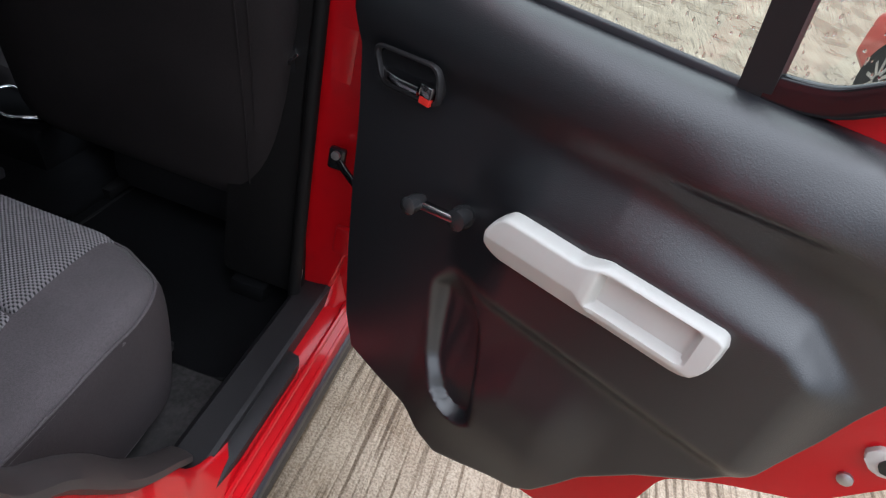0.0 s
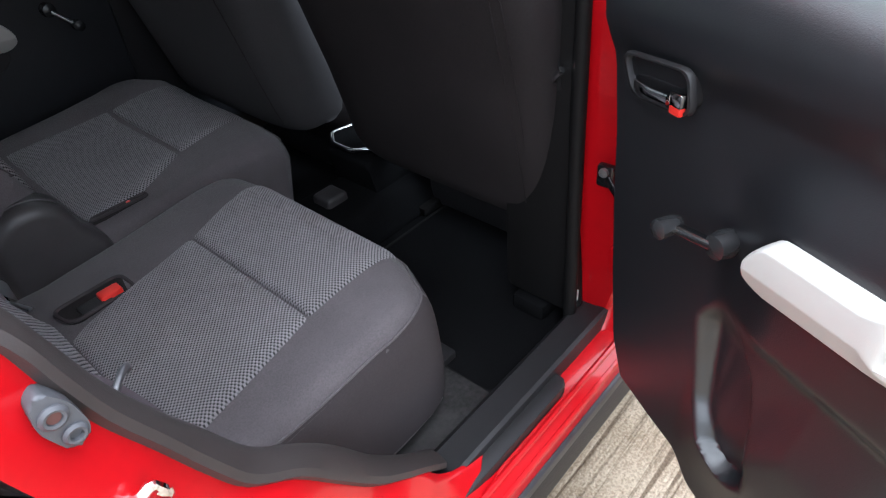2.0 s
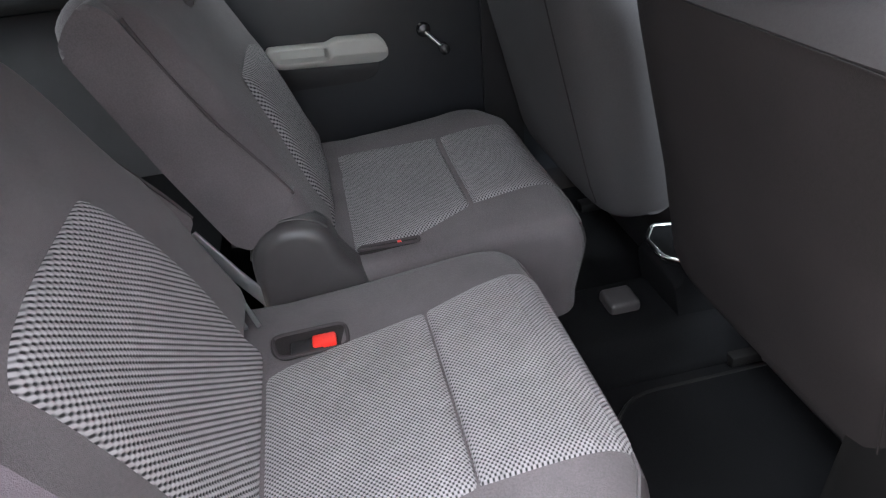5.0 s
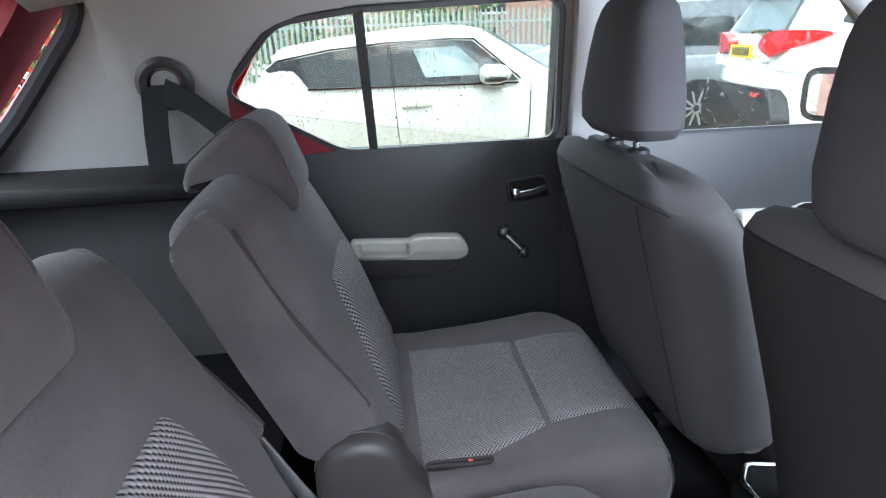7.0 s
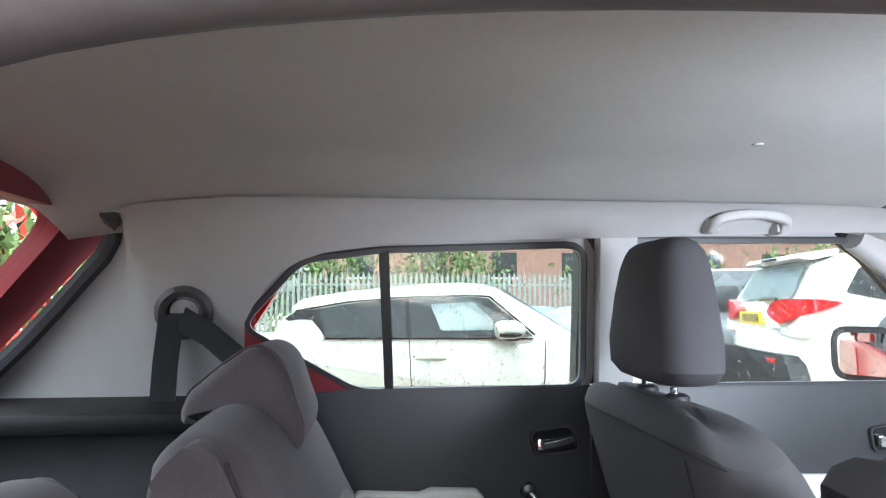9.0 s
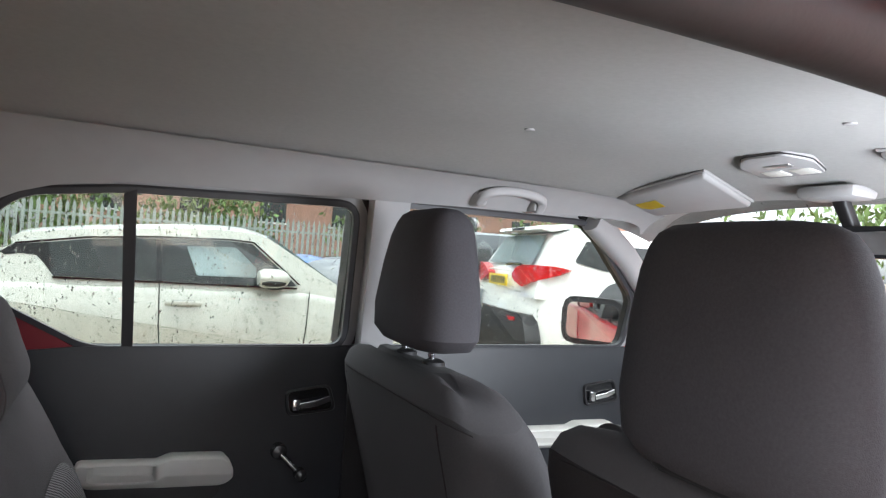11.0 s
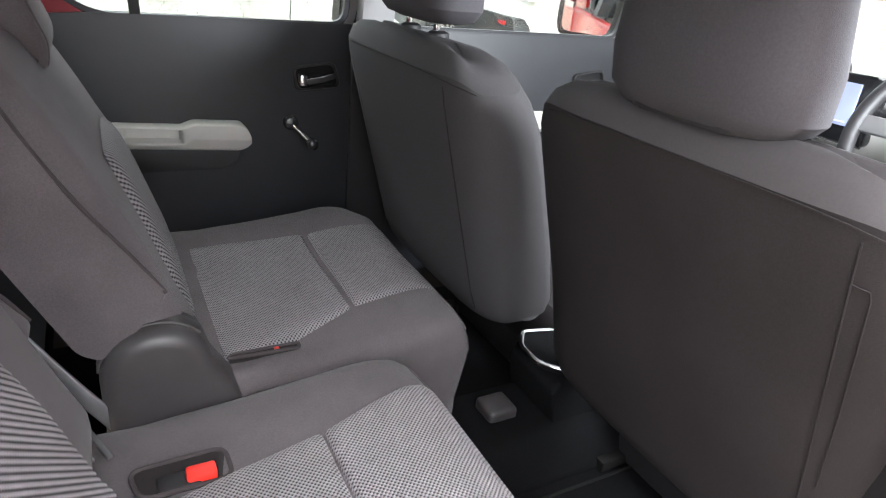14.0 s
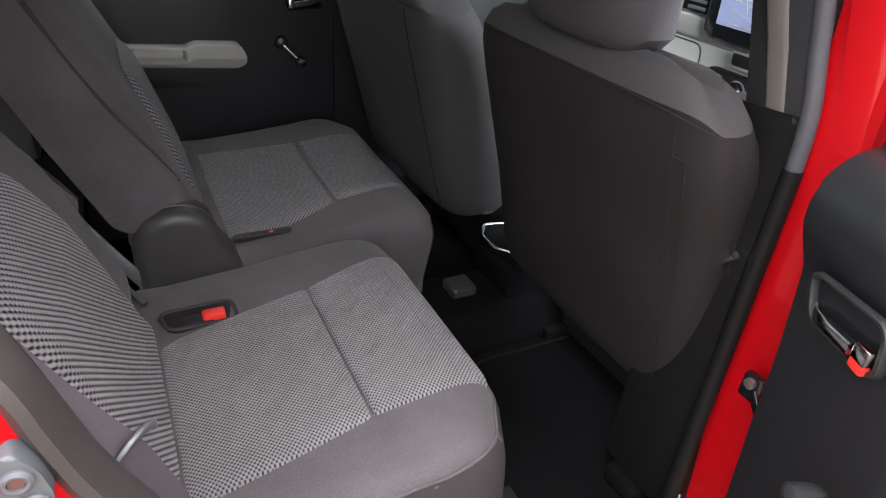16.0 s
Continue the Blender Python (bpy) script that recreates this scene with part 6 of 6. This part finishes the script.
def grab(f):
    h = thing("grab_handle", "pale grey roof grab handle", "grab handle", "grab handles")
    part("bar", sweep(smooth_loop([(0.665, f * 0.475, 1.374), (0.670, f * 0.456, 1.390), (0.698, f * 0.446, 1.399), (0.74, f * 0.443, 1.402), (0.785, f * 0.446, 1.399), (0.818, f * 0.456, 1.390), (0.822, f * 0.475, 1.370)], 5, False), rect(0.022, 0.020, 0.007)), PILLAR, h)
    for x in (0.668, 0.82):
        part("foot", box((x - 0.016, f * 0.465, 1.366), (x + 0.016, f * 0.53, 1.40), 0.010), PILLAR, h)
grab(1)
mirror = thing("rear_view_mirror", "black rear-view mirror on its stem", "mirror")
part("shell", prism(rounded([(-0.12, 1.30), (0.10, 1.30), (0.115, 1.35), (0.10, 1.36), (-0.11, 1.358), (-0.125, 1.345)], 0.015), "x", 1.19, 1.225, 0.008), GLOSS_BLACK, mirror)
part("glass", prism(rounded([(-0.11, 1.307), (0.09, 1.307), (0.10, 1.345), (-0.11, 1.35)], 0.012), "x", 1.187, 1.191), mat("mirror_silver_dark", (0.6, 0.62, 0.64), 0.03, metal=1.0), mirror)
part("stem", sweep([(1.21, 0.0, 1.355), (1.19, 0.01, 1.40), (1.17, 0.01, 1.43)], rect(0.03, 0.02, 0.006)), BLACK_TRIM, mirror)
part("mount", box((1.12, -0.05, 1.405), (1.2, 0.06, 1.43), 0.01), PILLAR, mirror)
for x, y in ((0.55, 0.12), (0.82, -0.22)):
    ob = thing("liner_clip", "small grey headliner clip", "clip", "headliner clips")
    part("cap", lathe([(0.009, 0.001), (0.008, -0.002), (0, -0.003)], (x, y, ceiling_z(x, y)), (0, 0, 1), 14), GREY_LAMP, ob)

# ---------- cars outside ----------
def wheel_part(parent, x, y, r, f):
    t = part("wheel", lathe([(r * 0.62, -0.09), (r * 0.95, -0.10), (r, -0.07), (r, 0.07), (r * 0.95, 0.10), (r * 0.62, 0.09)], (x, y, r), (0, f, 0), 28), TYRE, parent)
    part("rim", lathe([(r * 0.63, 0.05), (r * 0.6, 0.085), (r * 0.55, 0.06), (0.05, 0.07), (0, 0.08)], (x, y, r), (0, f, 0), 28), GLOSS_BLACK, t)
    for k in range(10):
        a = 2 * math.pi * k / 10
        part("rim_spoke", sweep([(x + 0.04 * math.cos(a), y + f * 0.085, r + 0.04 * math.sin(a)), (x + r * 0.6 * math.cos(a), y + f * 0.08, r + r * 0.6 * math.sin(a))], rect(0.03, 0.02), up=(0, 1, 0)), ALLOY, t)


def parked_car(name, label, at, turn, L, W, H, paint, side, belt=0.62, style="hatch", roof_paint=None, group="parked cars"):
    """side: list of (x, z) of the body's upper outline from rear to front in shares of length and height; the lower body and cabin are lofted across the width."""
    c = thing(name, label, "car", group)
    c.matrix_world = pose(at[0], at[1], at[2], 0, 0, turn)
    bz = H * belt
    # lower body: sections across the width
    low = rounded([(-L / 2, 0.30), (-L / 2 - 0.0, bz * 0.75), (-L / 2 + 0.05, bz), (L * 0.22, bz), (L * 0.42, bz * 0.9), (L / 2, bz * 0.72), (L / 2, 0.30), (L * 0.40, 0.2), (-L * 0.42, 0.2)], 0.09, 5)
    body = bmesh.new()
    rows = []
    for s, k in ((-1, 0.10), (-0.97, 0.05), (-0.9, 0.015), (-0.6, 0), (0, 0), (0.6, 0), (0.9, 0.015), (0.97, 0.05), (1, 0.10)):
        g = grow(low, -k) if k else low
        rows.append([(x * (1 - 0.04 * abs(s) ** 3), s * W / 2, z) for x, z in g])
    loft(rows, bm=body)
    part("body", body, paint, c)
    cab = [(x * L, z * H) for x, z in side]
    rows = []
    for s in (-1, -0.92, -0.6, 0, 0.6, 0.92, 1):
        row = []
        for x, z in cab:
            up = max(0.0, (z - bz) / (H - bz))
            row.append((x, s * W / 2 * (0.97 - 0.17 * up), z - 0.05 * up * abs(s) ** 4))
        rows.append(row)
    part("cabin", loft(rows), roof_paint or paint, c)

    def side_pt(x, z, f, d):
        up = max(0.0, (z - bz) / (H - bz))
        return (x, f * (W / 2 * (0.97 - 0.17 * up) + d), z - 0.05 * up)
    return c, side_pt, bz


def side_window(c, pt, outline, f, material, label="dark side window"):
    bm = bmesh.new()
    bm.faces.new([bm.verts.new(pt(x, z, f, 0.006)) for x, z in outline])
    bmesh.ops.solidify(bm, geom=bm.faces[:], thickness=0.004)
    return part("window", bm, material, c, label)


# white hatchback in the next bay
HB = [(-0.46, 0.62), (-0.44, 0.74), (-0.39, 0.90), (-0.33, 0.965), (-0.1, 1.0), (0.06, 0.99), (0.13, 0.955), (0.24, 0.79), (0.32, 0.66), (0.32, 0.55), (-0.46, 0.55)]
HATCH_L, HATCH_H = 3.75, 1.49
HATCH_SIDE = [(x / HATCH_L, z / HATCH_H) for x, z in ((-1.46, 0.90), (-1.38, 1.08), (-1.30, 1.22), (-1.225, 1.262), (-1.25, 1.305), (-1.19, 1.352), (-1.08, 1.372), (-0.82, 1.412), (-0.557, 1.440), (-0.17, 1.478), (0.147, 1.49), (0.32, 1.482), (0.467, 1.45), (0.75, 1.26), (1.02, 1.07), (1.10, 0.90))]
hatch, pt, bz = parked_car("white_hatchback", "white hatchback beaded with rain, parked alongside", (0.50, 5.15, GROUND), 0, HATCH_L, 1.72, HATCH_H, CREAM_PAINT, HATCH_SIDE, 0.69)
f = -1
side_window(hatch, pt, [(-0.975, 1.036), (-0.33, 1.03), (-0.35, 1.378), (-0.558, 1.362), (-0.798, 1.334), (-1.03, 1.29)], f, CAR_GLASS)
side_window(hatch, pt, [(-0.29, 1.03), (0.40, 1.022), (0.70, 1.035), (0.62, 1.13), (0.345, 1.388), (0.171, 1.397), (-0.171, 1.388), (-0.31, 1.382)], f, CAR_GLASS)
side_window(hatch, pt, [(-0.33, 1.03), (-0.29, 1.03), (-0.31, 1.382), (-0.35, 1.378)], f, GLOSS_BLACK, "black door pillar")
side_window(hatch, pt, [(-1.225, 1.262), (-1.03, 1.29), (-0.975, 1.036), (-1.035, 1.125), (-1.085, 1.185), (-1.18, 1.196), (-1.265, 1.178), (-1.30, 1.20)], f, BLACK_TRIM, "black rear pillar below the floating roof")
# pale patch painted over the glass for light from the far window
ob = side_window(hatch, pt, rounded([(-0.136, 1.33), (0.22, 1.35), (0.38, 1.18), (0.379, 1.094), (-0.053, 1.088)], 0.02), f, PALE_GLASS, "pale patch for light seen through the cabin")
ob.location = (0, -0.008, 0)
part("roof_gutter", sweep([pt(x, z, f, 0.004) for x, z in ((-1.22, 1.27), (-0.80, 1.350), (-0.35, 1.393), (0.18, 1.412), (0.36, 1.402), (0.72, 1.05))], rect(0.012, 0.012)), GLOSS_BLACK, hatch)
bm = bmesh.new()
bm.faces.new([bm.verts.new(q) for q in ((0.50, -0.60, 1.432), (0.50, 0.60, 1.432), (1.10, 0.74, 1.03), (1.10, -0.74, 1.03))])
bmesh.ops.solidify(bm, geom=bm.faces[:], thickness=-0.012)
part("windscreen", bm, PALE_GLASS, hatch, "pale wet windscreen")
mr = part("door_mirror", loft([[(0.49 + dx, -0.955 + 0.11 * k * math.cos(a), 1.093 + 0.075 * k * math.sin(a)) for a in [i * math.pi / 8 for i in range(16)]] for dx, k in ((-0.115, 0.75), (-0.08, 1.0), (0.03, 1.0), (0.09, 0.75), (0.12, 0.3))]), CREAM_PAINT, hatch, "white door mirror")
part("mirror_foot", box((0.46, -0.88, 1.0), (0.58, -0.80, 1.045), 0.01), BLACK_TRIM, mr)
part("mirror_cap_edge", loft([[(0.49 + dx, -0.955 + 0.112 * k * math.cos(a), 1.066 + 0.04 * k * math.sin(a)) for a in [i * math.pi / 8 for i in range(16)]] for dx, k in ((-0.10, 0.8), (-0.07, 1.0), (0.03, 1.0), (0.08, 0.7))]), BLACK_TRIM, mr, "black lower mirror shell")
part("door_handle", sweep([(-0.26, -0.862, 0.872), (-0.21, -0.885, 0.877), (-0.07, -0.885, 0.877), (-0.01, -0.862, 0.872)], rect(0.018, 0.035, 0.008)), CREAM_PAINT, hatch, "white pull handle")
# flat grey plate puts the grip recess's shade into colour
part("handle_cup", box((-0.21, -0.868, 0.855), (-0.06, -0.858, 0.90), 0.004), GREY_LAMP, hatch, "shaded grip recess")
for q in ([(-0.31, 1.02), (-0.295, 0.7), (-0.26, 0.32)], [(0.80, 1.0), (0.79, 0.7), (0.75, 0.32)]):
    part("door_gap", sweep([(x, -0.862, z) for x, z in q], rect(0.008, 0.004), up=(0, 1, 0)), DARK_INK, hatch)
part("belt_strip", sweep([(-0.98, -0.840, 1.026), (0.70, -0.840, 1.016)], rect(0.012, 0.012)), GLOSS_BLACK, hatch)
for x in (-1.2, 1.25):
    wheel_part(hatch, x, -0.78, 0.30, -1)

# white sport utility car ahead, its rear towards the yard
SV = [(-0.49, 0.60), (-0.475, 0.72), (-0.43, 0.93), (-0.38, 0.985), (-0.1, 1.0), (0.08, 0.98), (0.20, 0.74), (0.26, 0.62), (0.26, 0.55), (-0.49, 0.55)]
suv, pt, bz = parked_car("white_suv", "white sport utility car with red tail lamps, wet", (5.476, 4.42, GROUND + 0.14), -11.7, 4.2, 1.76, 1.62, WHITE_PAINT, SV, 0.62)
side_window(suv, pt, rounded([(-1.66, 1.27), (-1.30, 1.19), (-1.30, 1.47), (-1.52, 1.50)], 0.03), -1, CAR_GLASS)
side_window(suv, pt, rounded([(-1.22, 1.17), (-0.25, 1.12), (-0.25, 1.47), (-1.22, 1.47)], 0.03), -1, CAR_GLASS)
side_window(suv, pt, rounded([(-0.18, 1.12), (0.75, 1.10), (0.30, 1.46), (-0.18, 1.47)], 0.03), -1, CAR_GLASS)
bm = bmesh.new()
bm.faces.new([bm.verts.new(q) for q in ((-2.012, -0.62, 1.20), (-2.012, 0.62, 1.20), (-1.845, 0.55, 1.50), (-1.845, -0.55, 1.50))])
bmesh.ops.solidify(bm, geom=bm.faces[:], thickness=-0.012)
part("rear_glass", bm, PALE_GLASS, suv, "pale wet rear window")
part("roof_spoiler", prism(rounded([(-1.93, 1.545), (-1.90, 1.585), (-1.60, 1.625), (-1.60, 1.58), (-1.80, 1.53)], 0.015), "y", -0.60, 0.60, 0.01), WHITE_PAINT, suv, "white roof spoiler")
part("brake_lamp", box((-1.945, -0.16, 1.55), (-1.92, 0.16, 1.575), 0.006), GLOSS_BLACK, suv, "dark high brake lamp")
for f in (1, -1):
    # the lamp wraps from the tailgate round the corner to the flank
    back_edge = [(-2.108, f * 0.36, 1.075, 1.10), (-2.112, f * 0.46, 1.03, 1.165), (-2.105, f * 0.62, 0.99, 1.195), (-2.075, f * 0.77, 1.035, 1.20), (-2.00, f * 0.865, 1.075, 1.20), (-1.88, f * 0.895, 1.11, 1.195), (-1.76, f * 0.895, 1.155, 1.178)]
    rows = [[(x, y, lo), (x, y, hi), (x + 0.07, y * 0.9, hi), (x + 0.07, y * 0.9, lo)] for x, y, lo, hi in back_edge]
    part("tail_lamp", loft(rows), LENS_RED, suv, "red tail lamp that wraps round the corner")
part("tailgate_lip", box((-2.118, -0.30, 1.125), (-2.10, 0.30, 1.145), 0.006), WHITE_PAINT, suv)
part("badge", box((-2.112, -0.62, 0.935), (-2.10, -0.46, 0.955), 0.003), STEEL, suv, "small bright badge bar")
pl = part("number_plate", box((-2.125, -0.26, 0.975), (-2.108, 0.26, 1.086), 0.004), YELLOW, suv, "yellow rear number plate")
for k in range(7):
    part("plate_bar", box((-2.128, -0.215 + 0.062 * k, 0.995), (-2.124, -0.175 + 0.062 * k, 1.066)), DARK_INK, pl)
part("bumper", prism(rounded([(-0.9, 0.3), (0.9, 0.3), (0.92, 0.52), (0.78, 0.74), (-0.78, 0.74), (-0.92, 0.52)], 0.05), "x", -2.15, -2.0, 0.03), BLACK_TRIM, suv, "black rear bumper")
part("reflector", box((-2.162, -0.62, 0.665), (-2.14, -0.44, 0.70), 0.004), LENS_RED, suv)
part("wiper", sweep([(-2.03, 0.0, 1.19), (-2.024, -0.16, 1.205), (-2.02, -0.36, 1.20)], circle(0.016, 6)), GLOSS_BLACK, suv)
for x in (-1.25, 1.3):
    wheel_part(suv, x, -0.80, 0.34, -1)
    part("arch", sweep([(x + 0.42 * math.cos(a), -0.87, 0.34 + 0.42 * math.sin(a)) for a in [k * math.pi / 12 for k in range(13)]], rect(0.03, 0.07), up=(0, 1, 0)), BLACK_TRIM, suv)
part("door_handle", sweep([(0.0, -0.895, 0.93), (0.2, -0.895, 0.93)], rect(0.018, 0.03, 0.008)), WHITE_PAINT, suv)

# grey sport utility car beyond
gsuv, pt, bz = parked_car("grey_suv", "dark grey sport utility car behind the white one", (5.35, 7.6, GROUND + 0.09), 0, 4.3, 1.8, 1.68, GREY_PAINT, SV, 0.62)
side_window(gsuv, pt, rounded([(-1.8, 1.12), (-0.9, 1.10), (-0.9, 1.46), (-1.55, 1.46)], 0.04), -1, CAR_GLASS)
side_window(gsuv, pt, rounded([(-0.85, 1.10), (0.6, 1.08), (0.2, 1.46), (-0.85, 1.47)], 0.04), -1, CAR_GLASS)
for x in (-1.35, 1.35):
    wheel_part(gsuv, x, -0.82, 0.36, -1)

for nm, lb, x, y, t, p in (("blue_car", "blue hatchback in the far row", 2.9, 12.2, 70, BLUE_PAINT), ("black_car", "black hatchback in the far row", 4.4, 12.6, 75, BLACK_PAINT), ("red_hatchback", "bright red hatchback in the far row", 6.4, 13.4, 75, RED), ("grey_hatchback", "dark grey hatchback in the far row", 4.3, 9.9, 20, GREY_PAINT)):
    c, pt, bz = parked_car(nm, lb, (x, y, GROUND - 0.2), t, 3.9, 1.7, 1.45, p, HB, 0.66)
    for f in (1, -1):
        side_window(c, pt, rounded([(-1.3, 1.0), (0.7, 1.0), (0.4, 1.32), (-1.1, 1.32)], 0.05), f, CAR_GLASS)
        for xx in (-1.2, 1.2):
            wheel_part(c, xx, f * 0.78, 0.3, f)
# white car seen through the windscreen, higher up the yard
wc, pt, bz = parked_car("white_car", "white hatchback parked across the yard, higher up", (12.9, 3.9, ground_z(12.9, 3.9)), 80, 4.2, 1.75, 1.5, WHITE_PAINT, HB, 0.62)
side_window(wc, pt, rounded([(-1.55, 0.98), (-0.35, 0.97), (-0.35, 1.36), (-1.2, 1.36)], 0.05), 1, CAR_GLASS)
side_window(wc, pt, rounded([(-0.28, 0.97), (0.75, 0.96), (0.35, 1.34), (-0.28, 1.36)], 0.05), 1, CAR_GLASS)
part("door_mirror", box((0.62, 0.90, 0.95), (0.80, 1.08, 1.08), 0.04, 3), WHITE_PAINT, wc, "white door mirror")
for xx in (-1.3, 1.3):
    wheel_part(wc, xx, 0.80, 0.32, 1)
red2, pt, bz = parked_car("red_hatchback", "red hatchback parked on the open door's side", (4.0, -4.3, GROUND), 5, 3.9, 1.7, 1.45, RED, HB, 0.66)
for xx in (-1.2, 1.2):
    wheel_part(red2, xx, 0.78, 0.3, 1)

# ---------- fence, bushes, building ----------
FENCE = mat("galvanised_fence", (0.27, 0.31, 0.285), 0.6, metal=0.2, vary=0.15)
fence = tagged(new("palisade_fence"), "grey galvanised palisade fence behind the cars", "fence", kind="structure")
pale_bm = bmesh.new()
prism([(-0.035, 0), (0.035, 0), (0.035, 2.3), (0.0, 2.42), (-0.035, 2.3)], "y", 0, 0.02, bm=pale_bm)
pale0 = part("pale", pale_bm, FENCE, fence)
pale0.location = (-14, 16, GROUND - 0.3)
for k in range(1, 270):
    ob = new("pale", pale0.data)
    ob.parent = fence
    ob.location = (-14 + 0.14 * k, 16, GROUND - 0.3)
for z in (0.35, 1.75):
    part("fence_rail", box((-14, 16.02, GROUND + z), (24, 16.07, GROUND + z + 0.06)), FENCE, fence)
LEAF = mat("bush_leaf", (0.07, 0.13, 0.03), 0.6, vary=0.4, scale=3, second=(0.16, 0.24, 0.06))
LEAF_RED = mat("red_berries", (0.45, 0.05, 0.03), 0.5, vary=0.3)
BARK = mat("bark", (0.09, 0.07, 0.05), 0.9, vary=0.3)


def bush(name, label, x, y, w, h, count, seed, z0=GROUND, red=0):
    rnd = random.Random(seed)
    b = thing(name, label, "bush", "bushes behind the fence")
    stems = bmesh.new()
    for k in range(6):
        a = rnd.uniform(0, 6.28)
        top = (x + w * 0.35 * math.cos(a), y + w * 0.3 * math.sin(a), z0 + h * rnd.uniform(0.6, 0.9))
        sweep([(x, y, z0), ((x + top[0]) / 2 + 0.1, (y + top[1]) / 2, z0 + h * 0.4), top], circle(0.04, 6), bm=stems, up=(1, 0, 0), scale=[1, 0.6, 0.2])
    part("stems", stems, BARK, b)
    for nm, m, cnt, sz in (("leaves", LEAF, count, 0.11), ("berries", LEAF_RED, red, 0.12)):
        if not cnt:
            continue
        bm = bmesh.new()
        clumps = [(rnd.uniform(-1, 1), rnd.uniform(-1, 1), rnd.uniform(0.15, 1)) for k in range(26)]
        for k in range(cnt):
            cx, cy, cz = rnd.choice(clumps)
            p = Vector((x + w * 0.5 * cx + rnd.gauss(0, 0.13 * w), y + w * 0.3 * cy + rnd.gauss(0, 0.12 * w), z0 + h * cz * (1 - 0.25 * cx * cx) + rnd.gauss(0, 0.1 * h)))
            if p.z < z0:
                continue
            d = Euler((rnd.uniform(0, 6), rnd.uniform(0, 6), rnd.uniform(0, 6))).to_matrix()
            s = sz * rnd.uniform(0.6, 1.3)
            bm.faces.new([bm.verts.new(p + d @ Vector(q)) for q in ((-s, 0, 0), (0, -0.45 * s, 0.1 * s), (s, 0, 0), (0, 0.45 * s, 0.1 * s))])
        part(nm, bm, m, b)


for k, (x, y, w, h) in enumerate(((-7, 17.6, 4, 3.2), (-2.5, 17.8, 3.5, 3.6), (1.6, 17.4, 3.0, 3.3), (8, 18.5, 4, 2.6), (14, 18, 4, 3))):
    bush("bush", "green leafy bush behind the fence", x, y, w, h, 2600, 40 + k)
bush("berry_bush", "pale green hedge with red flowers behind the car", -4.6, 7.2, 3.6, 2.7, 5500, 77, GROUND, 900)
bush("hedge", "tall grey-green hedge behind the white hatchback", 17.0, 6.0, 9.0, 3.2, 5000, 91, ground_z(17.0, 6.0))
BRICK = mat("red_brick", (0.29, 0.17, 0.13), 0.9, vary=0.2, scale=6)
bld = thing("brick_building", "long red brick building behind the fence", "building")
part("wall", box((-4, 34, GROUND), (34, 42, 5.2)), BRICK, bld)
part("roof", prism([(33.5, 5.2), (38, 6.8), (42.5, 5.2)], "x", -4.5, 34.5), mat("slate", (0.12, 0.12, 0.13), 0.8), bld)
for k in range(9):
    w = part("window", box((-2 + 4 * k, 33.94, 2.6), (-0.6 + 4 * k, 34.02, 4.0)), CAR_GLASS, bld)
    part("window_frame", box((-2.08 + 4 * k, 33.9, 2.5), (-0.52 + 4 * k, 33.96, 2.6)), WHITE_PLASTIC, w)
